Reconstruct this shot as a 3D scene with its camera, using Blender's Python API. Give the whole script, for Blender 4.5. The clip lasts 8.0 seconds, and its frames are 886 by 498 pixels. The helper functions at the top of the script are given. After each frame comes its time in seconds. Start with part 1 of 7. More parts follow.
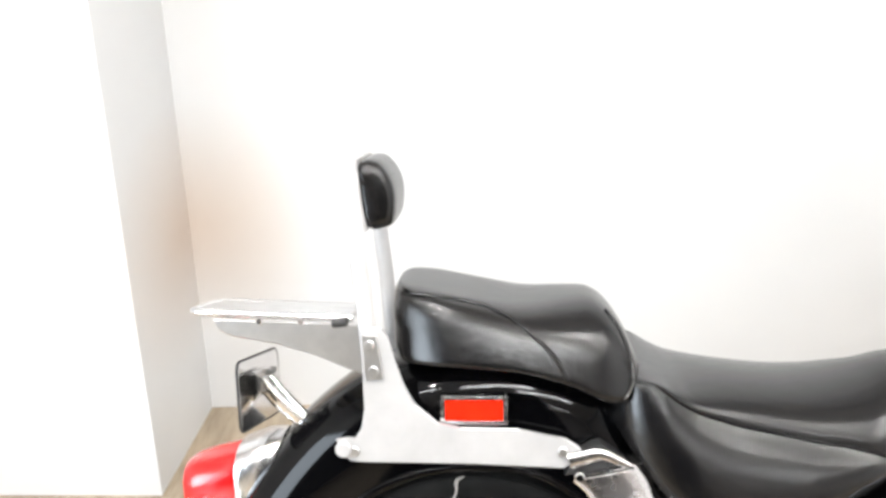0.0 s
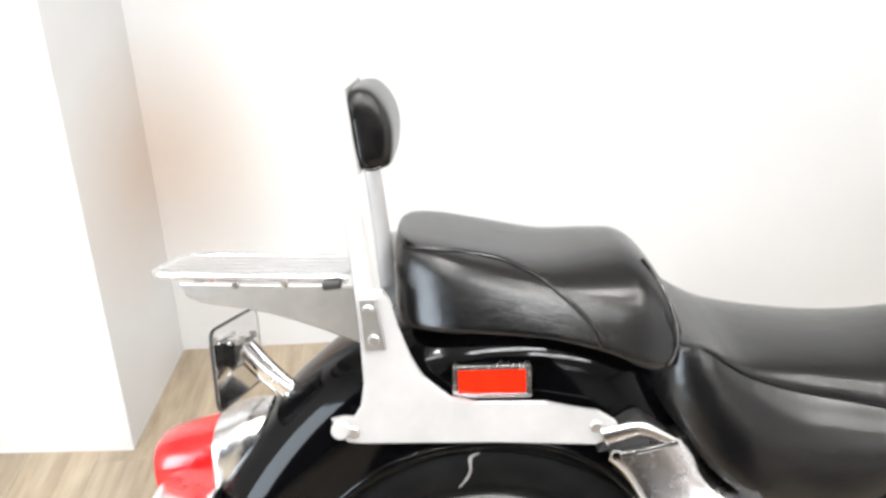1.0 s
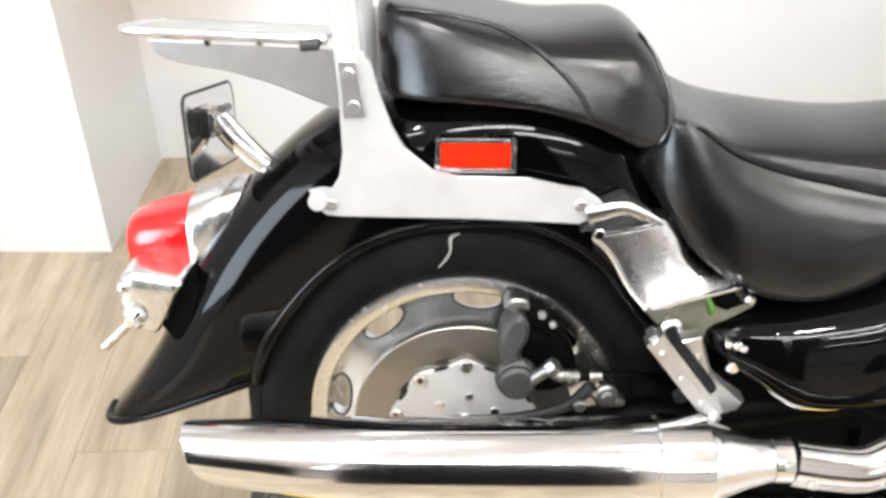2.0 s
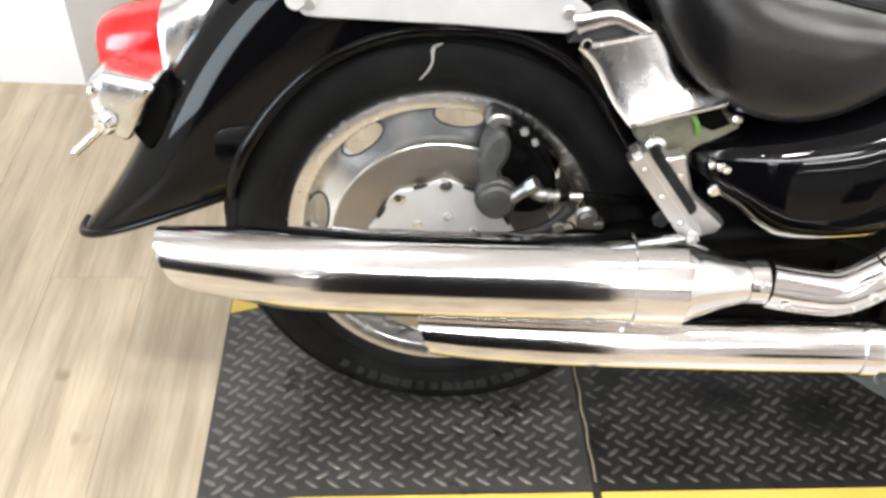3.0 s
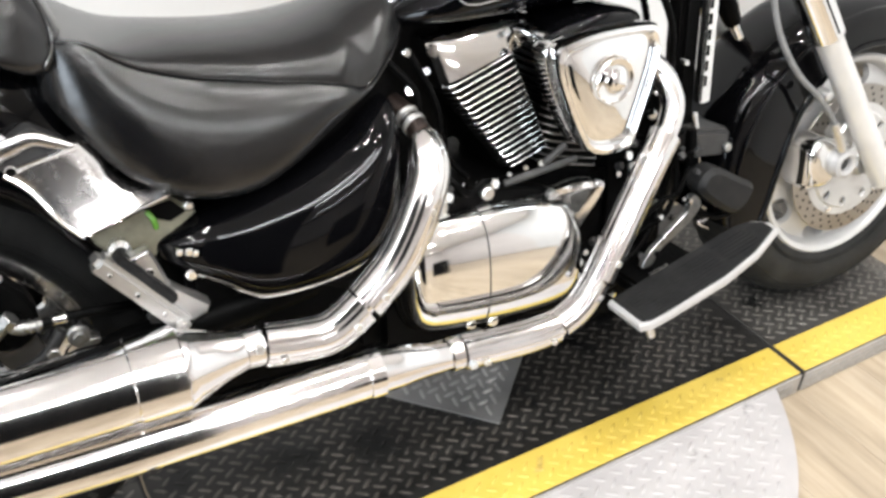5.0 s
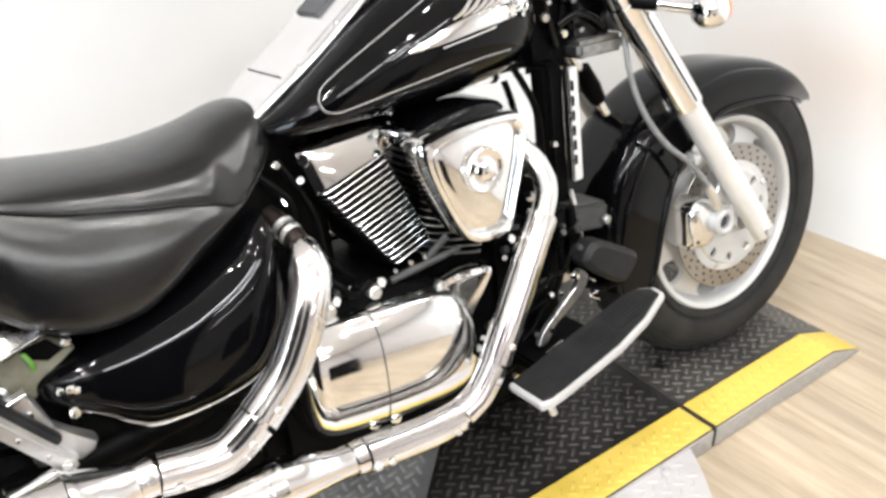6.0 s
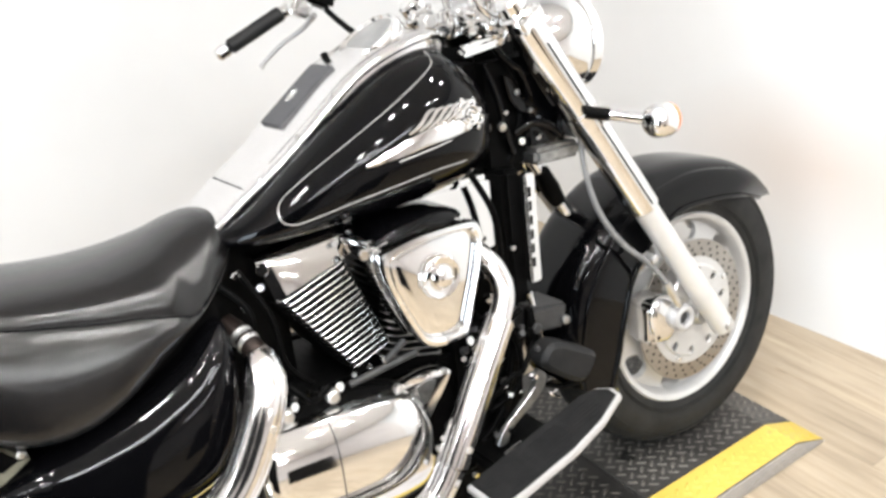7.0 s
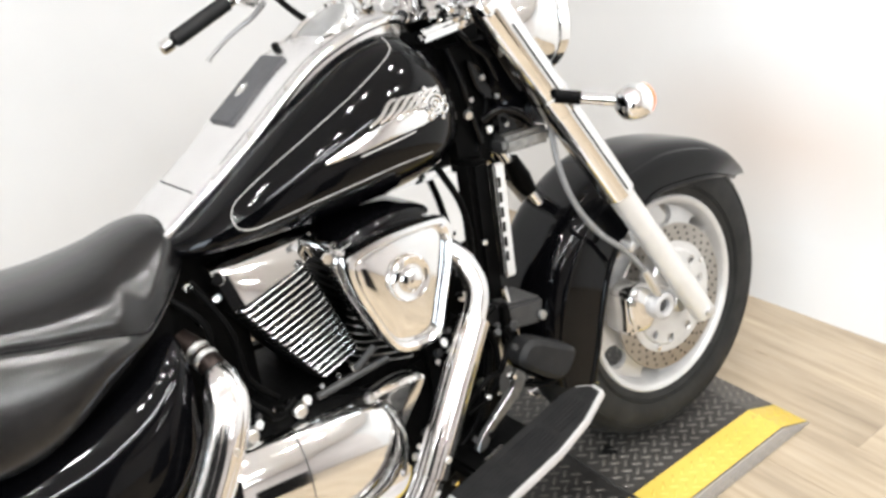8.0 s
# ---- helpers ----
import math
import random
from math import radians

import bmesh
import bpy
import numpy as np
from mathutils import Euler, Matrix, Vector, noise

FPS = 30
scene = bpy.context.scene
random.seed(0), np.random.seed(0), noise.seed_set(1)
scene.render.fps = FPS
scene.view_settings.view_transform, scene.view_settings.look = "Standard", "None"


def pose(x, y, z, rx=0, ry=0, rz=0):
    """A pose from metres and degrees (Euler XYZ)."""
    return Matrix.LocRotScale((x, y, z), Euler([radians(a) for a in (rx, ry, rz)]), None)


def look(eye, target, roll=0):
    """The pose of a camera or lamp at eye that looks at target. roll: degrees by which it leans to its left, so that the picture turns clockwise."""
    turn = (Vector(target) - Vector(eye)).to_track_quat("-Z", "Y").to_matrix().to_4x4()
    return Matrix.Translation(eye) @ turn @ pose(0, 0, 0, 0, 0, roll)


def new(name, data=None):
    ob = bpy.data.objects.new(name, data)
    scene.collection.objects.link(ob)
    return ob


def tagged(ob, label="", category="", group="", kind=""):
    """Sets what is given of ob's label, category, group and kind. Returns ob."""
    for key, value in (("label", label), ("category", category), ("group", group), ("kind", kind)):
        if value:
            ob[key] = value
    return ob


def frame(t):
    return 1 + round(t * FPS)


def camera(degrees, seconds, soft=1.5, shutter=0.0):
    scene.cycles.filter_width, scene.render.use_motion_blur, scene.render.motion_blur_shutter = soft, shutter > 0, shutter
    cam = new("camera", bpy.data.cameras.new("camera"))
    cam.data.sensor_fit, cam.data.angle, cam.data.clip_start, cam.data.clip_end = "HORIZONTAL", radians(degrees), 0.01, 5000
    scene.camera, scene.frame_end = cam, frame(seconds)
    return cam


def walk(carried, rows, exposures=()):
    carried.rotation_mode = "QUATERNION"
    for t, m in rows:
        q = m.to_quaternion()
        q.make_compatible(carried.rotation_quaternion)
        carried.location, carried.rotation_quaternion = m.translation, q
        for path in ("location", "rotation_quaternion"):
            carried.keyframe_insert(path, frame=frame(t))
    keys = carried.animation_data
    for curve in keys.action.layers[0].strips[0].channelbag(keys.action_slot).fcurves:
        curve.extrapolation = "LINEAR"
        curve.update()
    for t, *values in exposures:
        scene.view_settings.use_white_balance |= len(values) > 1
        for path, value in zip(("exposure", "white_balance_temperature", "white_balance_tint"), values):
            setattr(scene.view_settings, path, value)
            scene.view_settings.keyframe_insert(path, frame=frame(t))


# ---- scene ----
cam = camera(51.20, 8.0, 3.1)
PATH = [
    (0, -0.0239, -1.1953, 1.4704, -0.0306, 0.2177, 0.9673, -1.71),
    (0.3, -0.0770, -1.0650, 1.4780, 0.0180, 0.8000, 0.7620, -1.30),
    (0.5, -0.0805, -1.0254, 1.4735, -0.0343, 0.3633, 0.9085, -2.62),
    (1, -0.0739, -0.9780, 1.4371, -0.0348, 0.3799, 0.8011, -2.28),
    (1.5, -0.0744, -0.9743, 1.3895, -0.0285, 0.3321, 0.6539, -1.37),
    (2, -0.0745, -0.9832, 1.3354, -0.0193, 0.2506, 0.4841, -0.05),
    (2.2, -0.0741, -0.9912, 1.3184, -0.0099, 0.2197, 0.4354, 0.95),
    (3.3, -0.0690, -1.0220, 1.2444, 0.0160, 0.0732, 0.2230, 2.94),
    (3.5, -0.0689, -1.0263, 1.2425, 0.0349, 0.0724, 0.2267, 3.01),
    (4, -0.0232, -1.0326, 1.2472, 0.2264, 0.0873, 0.2811, 2.62),
    (4.5, 0.0412, -1.0705, 1.2611, 0.5084, 0.0380, 0.3651, 1.56),
    (5, 0.0973, -1.1095, 1.2833, 0.7516, -0.0714, 0.4206, 3.10),
    (5.2, 0.1156, -1.1191, 1.2890, 0.8261, -0.0990, 0.4496, 2.36),
    (6.3, 0.1852, -1.1597, 1.3399, 0.9760, -0.1131, 0.6124, -1.01),
    (6.5, 0.2043, -1.1671, 1.3741, 1.0001, -0.1162, 0.6584, -0.42),
    (7, 0.2009, -1.1812, 1.3873, 1.0217, -0.1125, 0.7284, -0.55),
    (7.5, 0.2155, -1.1552, 1.3819, 1.0588, -0.1043, 0.7228, -0.52),
    (8, 0.2519, -1.1091, 1.3640, 1.1096, -0.0833, 0.6842, -1.94),
]
EXPOSURES = ((0.0, -0.56), (2.0, -0.60), (3.5, -0.69), (4.5, -0.76), (5.2, -0.68), (6.5, -0.60), (7.5, -0.64), (8.0, -0.69))
walk(cam, [(t, look((x, y, z), (u, v, w), roll)) for t, x, y, z, u, v, w, roll in PATH], EXPOSURES)
LEAN, YAW, DECK = 9.68, -3.21, 0.05

# ---- world and lights ----
world = bpy.data.worlds.new("world")
scene.world = world
world.use_nodes = True
world.node_tree.nodes["Background"].inputs[0].default_value = (0.9, 0.95, 1.0, 1)
world.node_tree.nodes["Background"].inputs[1].default_value = 0.05
CEIL = 2.75
# the last two tubes are added to light the unseen far floor
TUBES = [(0.9, -3.3), (0.9, -3.15), (-1.5, -2.1), (0.0, -2.5), (0.0, -2.36), (-0.9, -4.9), (1.1, -5.6)]
# the last downlight is added to brighten the floor at the left
SPOTS = [(-0.6, -0.55), (-0.35, -0.55), (0.7, -0.6), (0.95, -0.6), (1.95, -0.55), (-0.9, -1.5), (0.3, -1.6), (0.55, -1.6), (1.6, -1.5), (1.85, -1.5), (1.65, -0.15), (-0.2, -0.15), (-1.3, -0.35)]
TUBE_W, SPOT_W, WINDOW_W = 42.0, 17.5, 165.0


def lamp(name, x, y, z, shape, sx, sy, watts, color, parent):
    d = bpy.data.lights.new(name, "AREA")
    d.shape, d.size, d.size_y, d.energy, d.color = shape, sx, sy, watts, color
    o = new(name, d)
    o.parent = parent
    o.location = (x, y, z)
    return o


# ---- materials ----
def shader(name, color, rough=0.5, metal=0.0, coat=0.0, spec=0.5):
    m = bpy.data.materials.new(name)
    m.use_nodes = True
    b = m.node_tree.nodes["Principled BSDF"]
    b.inputs["Base Color"].default_value = (*color, 1)
    b.inputs["Roughness"].default_value = rough
    b.inputs["Metallic"].default_value = metal
    b.inputs["Coat Weight"].default_value = coat
    b.inputs["Coat Roughness"].default_value = 0.03
    b.inputs["Specular IOR Level"].default_value = spec
    return m, m.node_tree, b


def node(nt, kind, **values):
    n = nt.nodes.new(kind)
    for k, v in values.items():
        n.inputs[k].default_value = v
    return n


def noise_tex(nt, scale, detail=4.0, stretch=(1, 1, 1), offset=None):
    tc = nt.nodes.new("ShaderNodeTexCoord")
    mp = nt.nodes.new("ShaderNodeMapping")
    mp.inputs["Scale"].default_value = stretch
    nt.links.new(tc.outputs["Object"], mp.inputs["Vector"])
    if offset is not None:
        nt.links.new(offset, mp.inputs["Location"])
    n = node(nt, "ShaderNodeTexNoise", Scale=scale, Detail=detail, Roughness=0.6)
    nt.links.new(mp.outputs["Vector"], n.inputs["Vector"])
    return n.outputs["Fac"]


def ramp(nt, fac, stops):
    r = nt.nodes.new("ShaderNodeValToRGB")
    while len(r.color_ramp.elements) < len(stops):
        r.color_ramp.elements.new(0.5)
    for e, (p, c) in zip(r.color_ramp.elements, stops):
        e.position, e.color = p, (*c, 1) if len(c) == 3 else c
    nt.links.new(fac, r.inputs["Fac"])
    return r.outputs["Color"]


def bump(nt, b, height, strength, distance=0.002, below=None):
    n = node(nt, "ShaderNodeBump", Strength=strength, Distance=distance)
    nt.links.new(height, n.inputs["Height"])
    if below is not None:
        nt.links.new(below, n.inputs["Normal"])
    nt.links.new(n.outputs["Normal"], b.inputs["Normal"])
    return n.outputs["Normal"]


def mapped(nt, fac, lo, hi):
    n = node(nt, "ShaderNodeMapRange", **{"To Min": lo, "To Max": hi})
    nt.links.new(fac, n.inputs["Value"])
    return n.outputs["Result"]


def surface(name, color, color2, rough, rough2, scale, metal=0.0, coat=0.0, bump_scale=0, bump_strength=0.0, bump_dist=0.001, spec=0.5, stretch=(1, 1, 1)):
    m, nt, b = shader(name, color, rough, metal, coat, spec)
    f = noise_tex(nt, scale, 5, stretch)
    nt.links.new(ramp(nt, f, [(0.3, color), (0.7, color2)]), b.inputs["Base Color"])
    g = noise_tex(nt, scale * 4.3, 4, stretch)
    nt.links.new(mapped(nt, g, rough, rough2), b.inputs["Roughness"])
    if bump_scale:
        bump(nt, b, noise_tex(nt, bump_scale, 3, stretch), bump_strength, bump_dist)
    return m


PAINT = surface("black_paint", (0.001, 0.001, 0.0013), (0.0018, 0.0018, 0.0021), 0.03, 0.08, 6, bump_scale=90, bump_strength=0.012, spec=0.20)
CHROME = surface("chrome", (0.78, 0.775, 0.77), (0.84, 0.835, 0.83), 0.035, 0.09, 7, metal=1.0, bump_scale=25, bump_strength=0.022)
PIPE = surface("scuffed_pipe_chrome", (0.74, 0.72, 0.715), (0.82, 0.805, 0.80), 0.075, 0.15, 9, metal=1.0, bump_scale=40, bump_strength=0.03, stretch=(1, 1, 1))
STRUTSATIN = surface("satin_strut_chrome", (0.47, 0.45, 0.445), (0.56, 0.54, 0.535), 0.20, 0.32, 12, metal=1.0, bump_scale=120, bump_strength=0.03)
STEELGREY = surface("grey_plated_steel", (0.20, 0.20, 0.20), (0.38, 0.38, 0.37), 0.3, 0.5, 60, metal=1.0, bump_scale=240, bump_strength=0.1)
DULL = surface("dull_chrome", (0.72, 0.72, 0.725), (0.8, 0.8, 0.8), 0.16, 0.34, 20, metal=1.0, bump_scale=60, bump_strength=0.06)
SATIN = surface("satin_aluminium", (0.62, 0.62, 0.62), (0.72, 0.72, 0.72), 0.28, 0.42, 30, metal=1.0, bump_scale=300, bump_strength=0.04)
SILVER = surface("silver_paint", (0.42, 0.415, 0.415), (0.50, 0.495, 0.495), 0.35, 0.5, 14, metal=0.35, bump_scale=200, bump_strength=0.03)
FORKSILVER = surface("pale_fork_silver", (0.56, 0.55, 0.535), (0.64, 0.63, 0.61), 0.35, 0.5, 14, metal=0.3, bump_scale=200, bump_strength=0.03)
WHEELSILVER = surface("bright_wheel_silver", (0.48, 0.475, 0.47), (0.58, 0.575, 0.565), 0.28, 0.42, 14, metal=0.3, bump_scale=200, bump_strength=0.03)
MACHINED = surface("machined_rim", (0.58, 0.585, 0.59), (0.70, 0.705, 0.71), 0.16, 0.3, 24, metal=1.0, bump_scale=260, bump_strength=0.05)
DISC = surface("brake_disc_steel", (0.34, 0.315, 0.285), (0.41, 0.385, 0.35), 0.26, 0.34, 9, metal=1.0)
turned = DISC.node_tree.nodes["Principled BSDF"]
turned.inputs["Anisotropic"].default_value = 0.75
around = node(DISC.node_tree, "ShaderNodeTangent")
around.direction_type, around.axis = "RADIAL", "Y"
DISC.node_tree.links.new(around.outputs["Tangent"], turned.inputs["Tangent"])
RUBBER = surface("tyre_rubber", (0.0022, 0.0022, 0.0023), (0.008, 0.008, 0.0078), 0.45, 0.74, 18, bump_scale=160, bump_strength=0.15, spec=0.10)
# lighter rubber copy: the front tyre's grazing sheen is put into its colour
PALERUBBER = surface("pale_tyre_rubber", (0.009, 0.009, 0.009), (0.021, 0.021, 0.020), 0.5, 0.75, 16, bump_scale=160, bump_strength=0.15, spec=0.22)
TREAD = surface("pedal_rubber", (0.006, 0.006, 0.0065), (0.013, 0.013, 0.013), 0.45, 0.65, 30, bump_scale=220, bump_strength=0.15, spec=0.2)
BLACK = surface("black_metal", (0.001, 0.001, 0.001), (0.0026, 0.0026, 0.0026), 0.28, 0.6, 25, bump_scale=140, bump_strength=0.08, spec=0.04)
HOSE = surface("grey_hose", (0.13, 0.13, 0.13), (0.2, 0.2, 0.2), 0.4, 0.55, 60, bump_scale=500, bump_strength=0.2)
DARK = surface("dark_grey_casting", (0.022, 0.022, 0.023), (0.04, 0.04, 0.04), 0.4, 0.6, 40, metal=0.3, bump_scale=200, bump_strength=0.12)
OLIVE = surface("weathered_bracket", (0.11, 0.105, 0.075), (0.22, 0.21, 0.16), 0.4, 0.6, 30, metal=0.4, bump_scale=120, bump_strength=0.1)
COPPER = surface("heat_tinted_clamp", (0.012, 0.009, 0.008), (0.03, 0.02, 0.017), 0.25, 0.4, 30, metal=0.8)
SHADE = surface("matt_black_panel", (0.003, 0.003, 0.0035), (0.006, 0.006, 0.0065), 0.8, 0.9, 2, spec=0.1)
FARGREY = surface("pale_showroom_wall", (0.62, 0.585, 0.57), (0.70, 0.665, 0.65), 0.6, 0.8, 1.5)
CALGREY = surface("grey_caliper_casting", (0.028, 0.028, 0.028), (0.055, 0.055, 0.053), 0.4, 0.55, 50, metal=0.3, bump_scale=220, bump_strength=0.1)
FINEDGE = surface("polished_fin_edge", (0.7, 0.7, 0.69), (0.8, 0.8, 0.78), 0.18, 0.3, 60, metal=1.0)
STRIPE_GREY = surface("pinstripe_silver", (0.30, 0.29, 0.285), (0.36, 0.35, 0.345), 0.3, 0.4, 50)
PADGREY = surface("pad_vinyl", (0.035, 0.036, 0.04), (0.05, 0.05, 0.055), 0.45, 0.6, 40, bump_scale=600, bump_strength=0.1)
AMBER = surface("amber_lens", (0.65, 0.12, 0.02), (0.75, 0.17, 0.03), 0.08, 0.15, 30, coat=0.5)
BRASS = surface("yellow_mark", (0.34, 0.30, 0.10), (0.40, 0.35, 0.14), 0.5, 0.6, 60)
GREEN = surface("green_sleeve", (0.07, 0.2, 0.02), (0.11, 0.27, 0.03), 0.4, 0.5, 50)


def leather_material():
    m, nt, b = shader("black_leather", (0.006, 0.006, 0.007), 0.36, spec=0.48)
    b.inputs["Sheen Weight"].default_value = 0.02
    b.inputs["Sheen Roughness"].default_value = 0.3
    f = noise_tex(nt, 9, 5)
    nt.links.new(ramp(nt, f, [(0.3, (0.0016, 0.0016, 0.002)), (0.75, (0.007, 0.0066, 0.0066))]), b.inputs["Base Color"])
    nt.links.new(mapped(nt, noise_tex(nt, 11, 8), 0.17, 0.27), b.inputs["Roughness"])
    v = node(nt, "ShaderNodeTexVoronoi", Scale=420.0)
    tc = nt.nodes.new("ShaderNodeTexCoord")
    nt.links.new(tc.outputs["Object"], v.inputs["Vector"])
    n1 = bump(nt, b, v.outputs["Distance"], 0.18, 0.0008)
    n2 = bump(nt, b, noise_tex(nt, 38, 5, (1, 1, 1.6)), 0.17, 0.003, n1)
    bump(nt, b, noise_tex(nt, 9, 4, (1, 1, 1.4)), 0.08, 0.008, n2)
    return m


def lens_material(name, color, dark):
    m, nt, b = shader(name, color, 0.08, 0, 0.6)
    f = noise_tex(nt, 12, 3)
    nt.links.new(ramp(nt, f, [(0.3, dark), (0.7, color)]), b.inputs["Base Color"])
    b.inputs["Subsurface Weight"].default_value = 0.25
    b.inputs["Subsurface Radius"].default_value = (0.02, 0.002, 0.002)
    w = node(nt, "ShaderNodeTexWave", Scale=70.0, Distortion=0.0)
    tc = nt.nodes.new("ShaderNodeTexCoord")
    nt.links.new(tc.outputs["Object"], w.inputs["Vector"])
    bump(nt, b, w.outputs["Fac"], 0.12, 0.001)
    return m


def wood_material():
    m, nt, b = shader("oak_vinyl_plank", (0.5, 0.36, 0.2), 0.35)
    info = nt.nodes.new("ShaderNodeObjectInfo")
    mul = nt.nodes.new("ShaderNodeVectorMath")
    mul.operation = "SCALE"
    mul.inputs[3].default_value = 37.0
    cmb = nt.nodes.new("ShaderNodeCombineXYZ")
    for k in range(3):
        nt.links.new(info.outputs["Random"], cmb.inputs[k])
    nt.links.new(cmb.outputs[0], mul.inputs[0])
    off = mul.outputs[0]
    grain = noise_tex(nt, 9, 6, (3.2, 0.28, 1), off)
    fine = noise_tex(nt, 60, 5, (3.5, 0.12, 1), off)
    cloud = noise_tex(nt, 3.6, 6, (2.0, 0.42, 1), off)
    base = ramp(nt, grain, [(0.25, (0.252, 0.203, 0.148)), (0.5, (0.378, 0.312, 0.232)), (0.75, (0.47, 0.397, 0.307))])
    tint = ramp(nt, cloud, [(0.32, (0.86, 0.855, 0.85)), (0.62, (1.04, 1.03, 1.0))])
    mix = node(nt, "ShaderNodeMix")
    mix.data_type, mix.blend_type = "RGBA", "MULTIPLY"
    mix.inputs["Factor"].default_value = 1.0
    nt.links.new(base, mix.inputs["A"])
    nt.links.new(tint, mix.inputs["B"])
    shade = ramp(nt, info.outputs["Random"], [(0.0, (0.90, 0.89, 0.88)), (0.5, (0.98, 0.975, 0.97)), (1.0, (1.05, 1.04, 1.02))])
    mix2 = node(nt, "ShaderNodeMix")
    mix2.data_type, mix2.blend_type = "RGBA", "MULTIPLY"
    mix2.inputs["Factor"].default_value = 1.0
    nt.links.new(mix.outputs["Result"], mix2.inputs["A"])
    nt.links.new(shade, mix2.inputs["B"])
    streak = ramp(nt, fine, [(0.3, (0.88, 0.865, 0.84)), (0.55, (1.02, 1.02, 1.02))])
    mix3 = node(nt, "ShaderNodeMix")
    mix3.data_type, mix3.blend_type = "RGBA", "MULTIPLY"
    mix3.inputs["Factor"].default_value = 1.0
    nt.links.new(mix2.outputs["Result"], mix3.inputs["A"])
    nt.links.new(streak, mix3.inputs["B"])
    knot = ramp(nt, noise_tex(nt, 7, 2, (1.6, 0.9, 1), off), [(0.70, (1, 1, 1)), (0.78, (0.5, 0.45, 0.4))])
    mix4 = node(nt, "ShaderNodeMix")
    mix4.data_type, mix4.blend_type = "RGBA", "MULTIPLY"
    mix4.inputs["Factor"].default_value = 1.0
    nt.links.new(mix3.outputs["Result"], mix4.inputs["A"])
    nt.links.new(knot, mix4.inputs["B"])
    nt.links.new(mix4.outputs["Result"], b.inputs["Base Color"])
    nt.links.new(mapped(nt, fine, 0.28, 0.5), b.inputs["Roughness"])
    bump(nt, b, fine, 0.15, 0.0008)
    return m


def plate_material(name, low, high, rough, metal, dirt, dirt_at, oil=()):
    m, nt, b = shader(name, low, rough, metal)
    f = noise_tex(nt, 5.5, 6)
    g = noise_tex(nt, 70, 4)
    c1 = ramp(nt, f, [(0.3, low), (0.68, high)])
    mix = node(nt, "ShaderNodeMix")
    mix.data_type = "RGBA"
    spots = ramp(nt, noise_tex(nt, 11, 5), [(dirt_at, (0, 0, 0)), (dirt_at + 0.06, (1, 1, 1))])
    nt.links.new(spots, mix.inputs["Factor"])
    nt.links.new(c1, mix.inputs["A"])
    mix.inputs["B"].default_value = (*dirt, 1)
    last = mix.outputs["Result"]
    for x, y, r in oil:
        geo = nt.nodes.new("ShaderNodeNewGeometry")
        mp = nt.nodes.new("ShaderNodeMapping")
        mp.vector_type = "TEXTURE"
        mp.inputs["Location"].default_value = (x, y, DECK)
        mp.inputs["Scale"].default_value = (r, r, r)
        nt.links.new(geo.outputs["Position"], mp.inputs["Vector"])
        sph = nt.nodes.new("ShaderNodeTexGradient")
        sph.gradient_type = "SPHERICAL"
        nt.links.new(mp.outputs["Vector"], sph.inputs["Vector"])
        add = nt.nodes.new("ShaderNodeMath")
        add.operation = "MULTIPLY_ADD"
        add.inputs[1].default_value = 0.7
        nt.links.new(sph.outputs["Fac"], add.inputs[0])
        nt.links.new(noise_tex(nt, 26, 5), add.inputs[2])
        spot = node(nt, "ShaderNodeMix")
        spot.data_type = "RGBA"
        nt.links.new(ramp(nt, add.outputs[0], [(0.68, (0, 0, 0)), (1.02, (0.9, 0.9, 0.9))]), spot.inputs["Factor"])
        nt.links.new(last, spot.inputs["A"])
        spot.inputs["B"].default_value = (0.006, 0.006, 0.006, 1)
        last = spot.outputs["Result"]
    nt.links.new(last, b.inputs["Base Color"])
    nt.links.new(mapped(nt, g, rough - 0.08, rough + 0.15), b.inputs["Roughness"])
    bump(nt, b, g, 0.12, 0.0006)
    return m


def wall_material(name, bounce_patches):
    m, nt, b = shader(name, (0.82, 0.82, 0.81), 0.4)
    f = noise_tex(nt, 1.3, 4)
    last = ramp(nt, f, [(0.3, (0.64, 0.645, 0.65)), (0.7, (0.69, 0.695, 0.70))])
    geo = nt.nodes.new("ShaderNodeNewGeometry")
    # soft warm bounce light, painted into the wall colour as round patches
    for (x, y, z), (sx, sy, sz), color in bounce_patches:
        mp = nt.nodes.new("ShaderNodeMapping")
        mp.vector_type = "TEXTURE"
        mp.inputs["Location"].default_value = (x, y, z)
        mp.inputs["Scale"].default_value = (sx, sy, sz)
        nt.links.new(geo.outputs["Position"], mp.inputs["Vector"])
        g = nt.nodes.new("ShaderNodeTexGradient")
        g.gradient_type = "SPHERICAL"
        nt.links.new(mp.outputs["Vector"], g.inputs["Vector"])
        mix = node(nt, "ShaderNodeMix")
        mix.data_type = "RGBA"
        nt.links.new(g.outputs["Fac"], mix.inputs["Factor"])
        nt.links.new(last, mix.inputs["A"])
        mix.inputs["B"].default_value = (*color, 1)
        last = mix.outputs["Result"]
    nt.links.new(last, b.inputs["Base Color"])
    bump(nt, b, noise_tex(nt, 160, 3), 0.06, 0.0008)
    return m


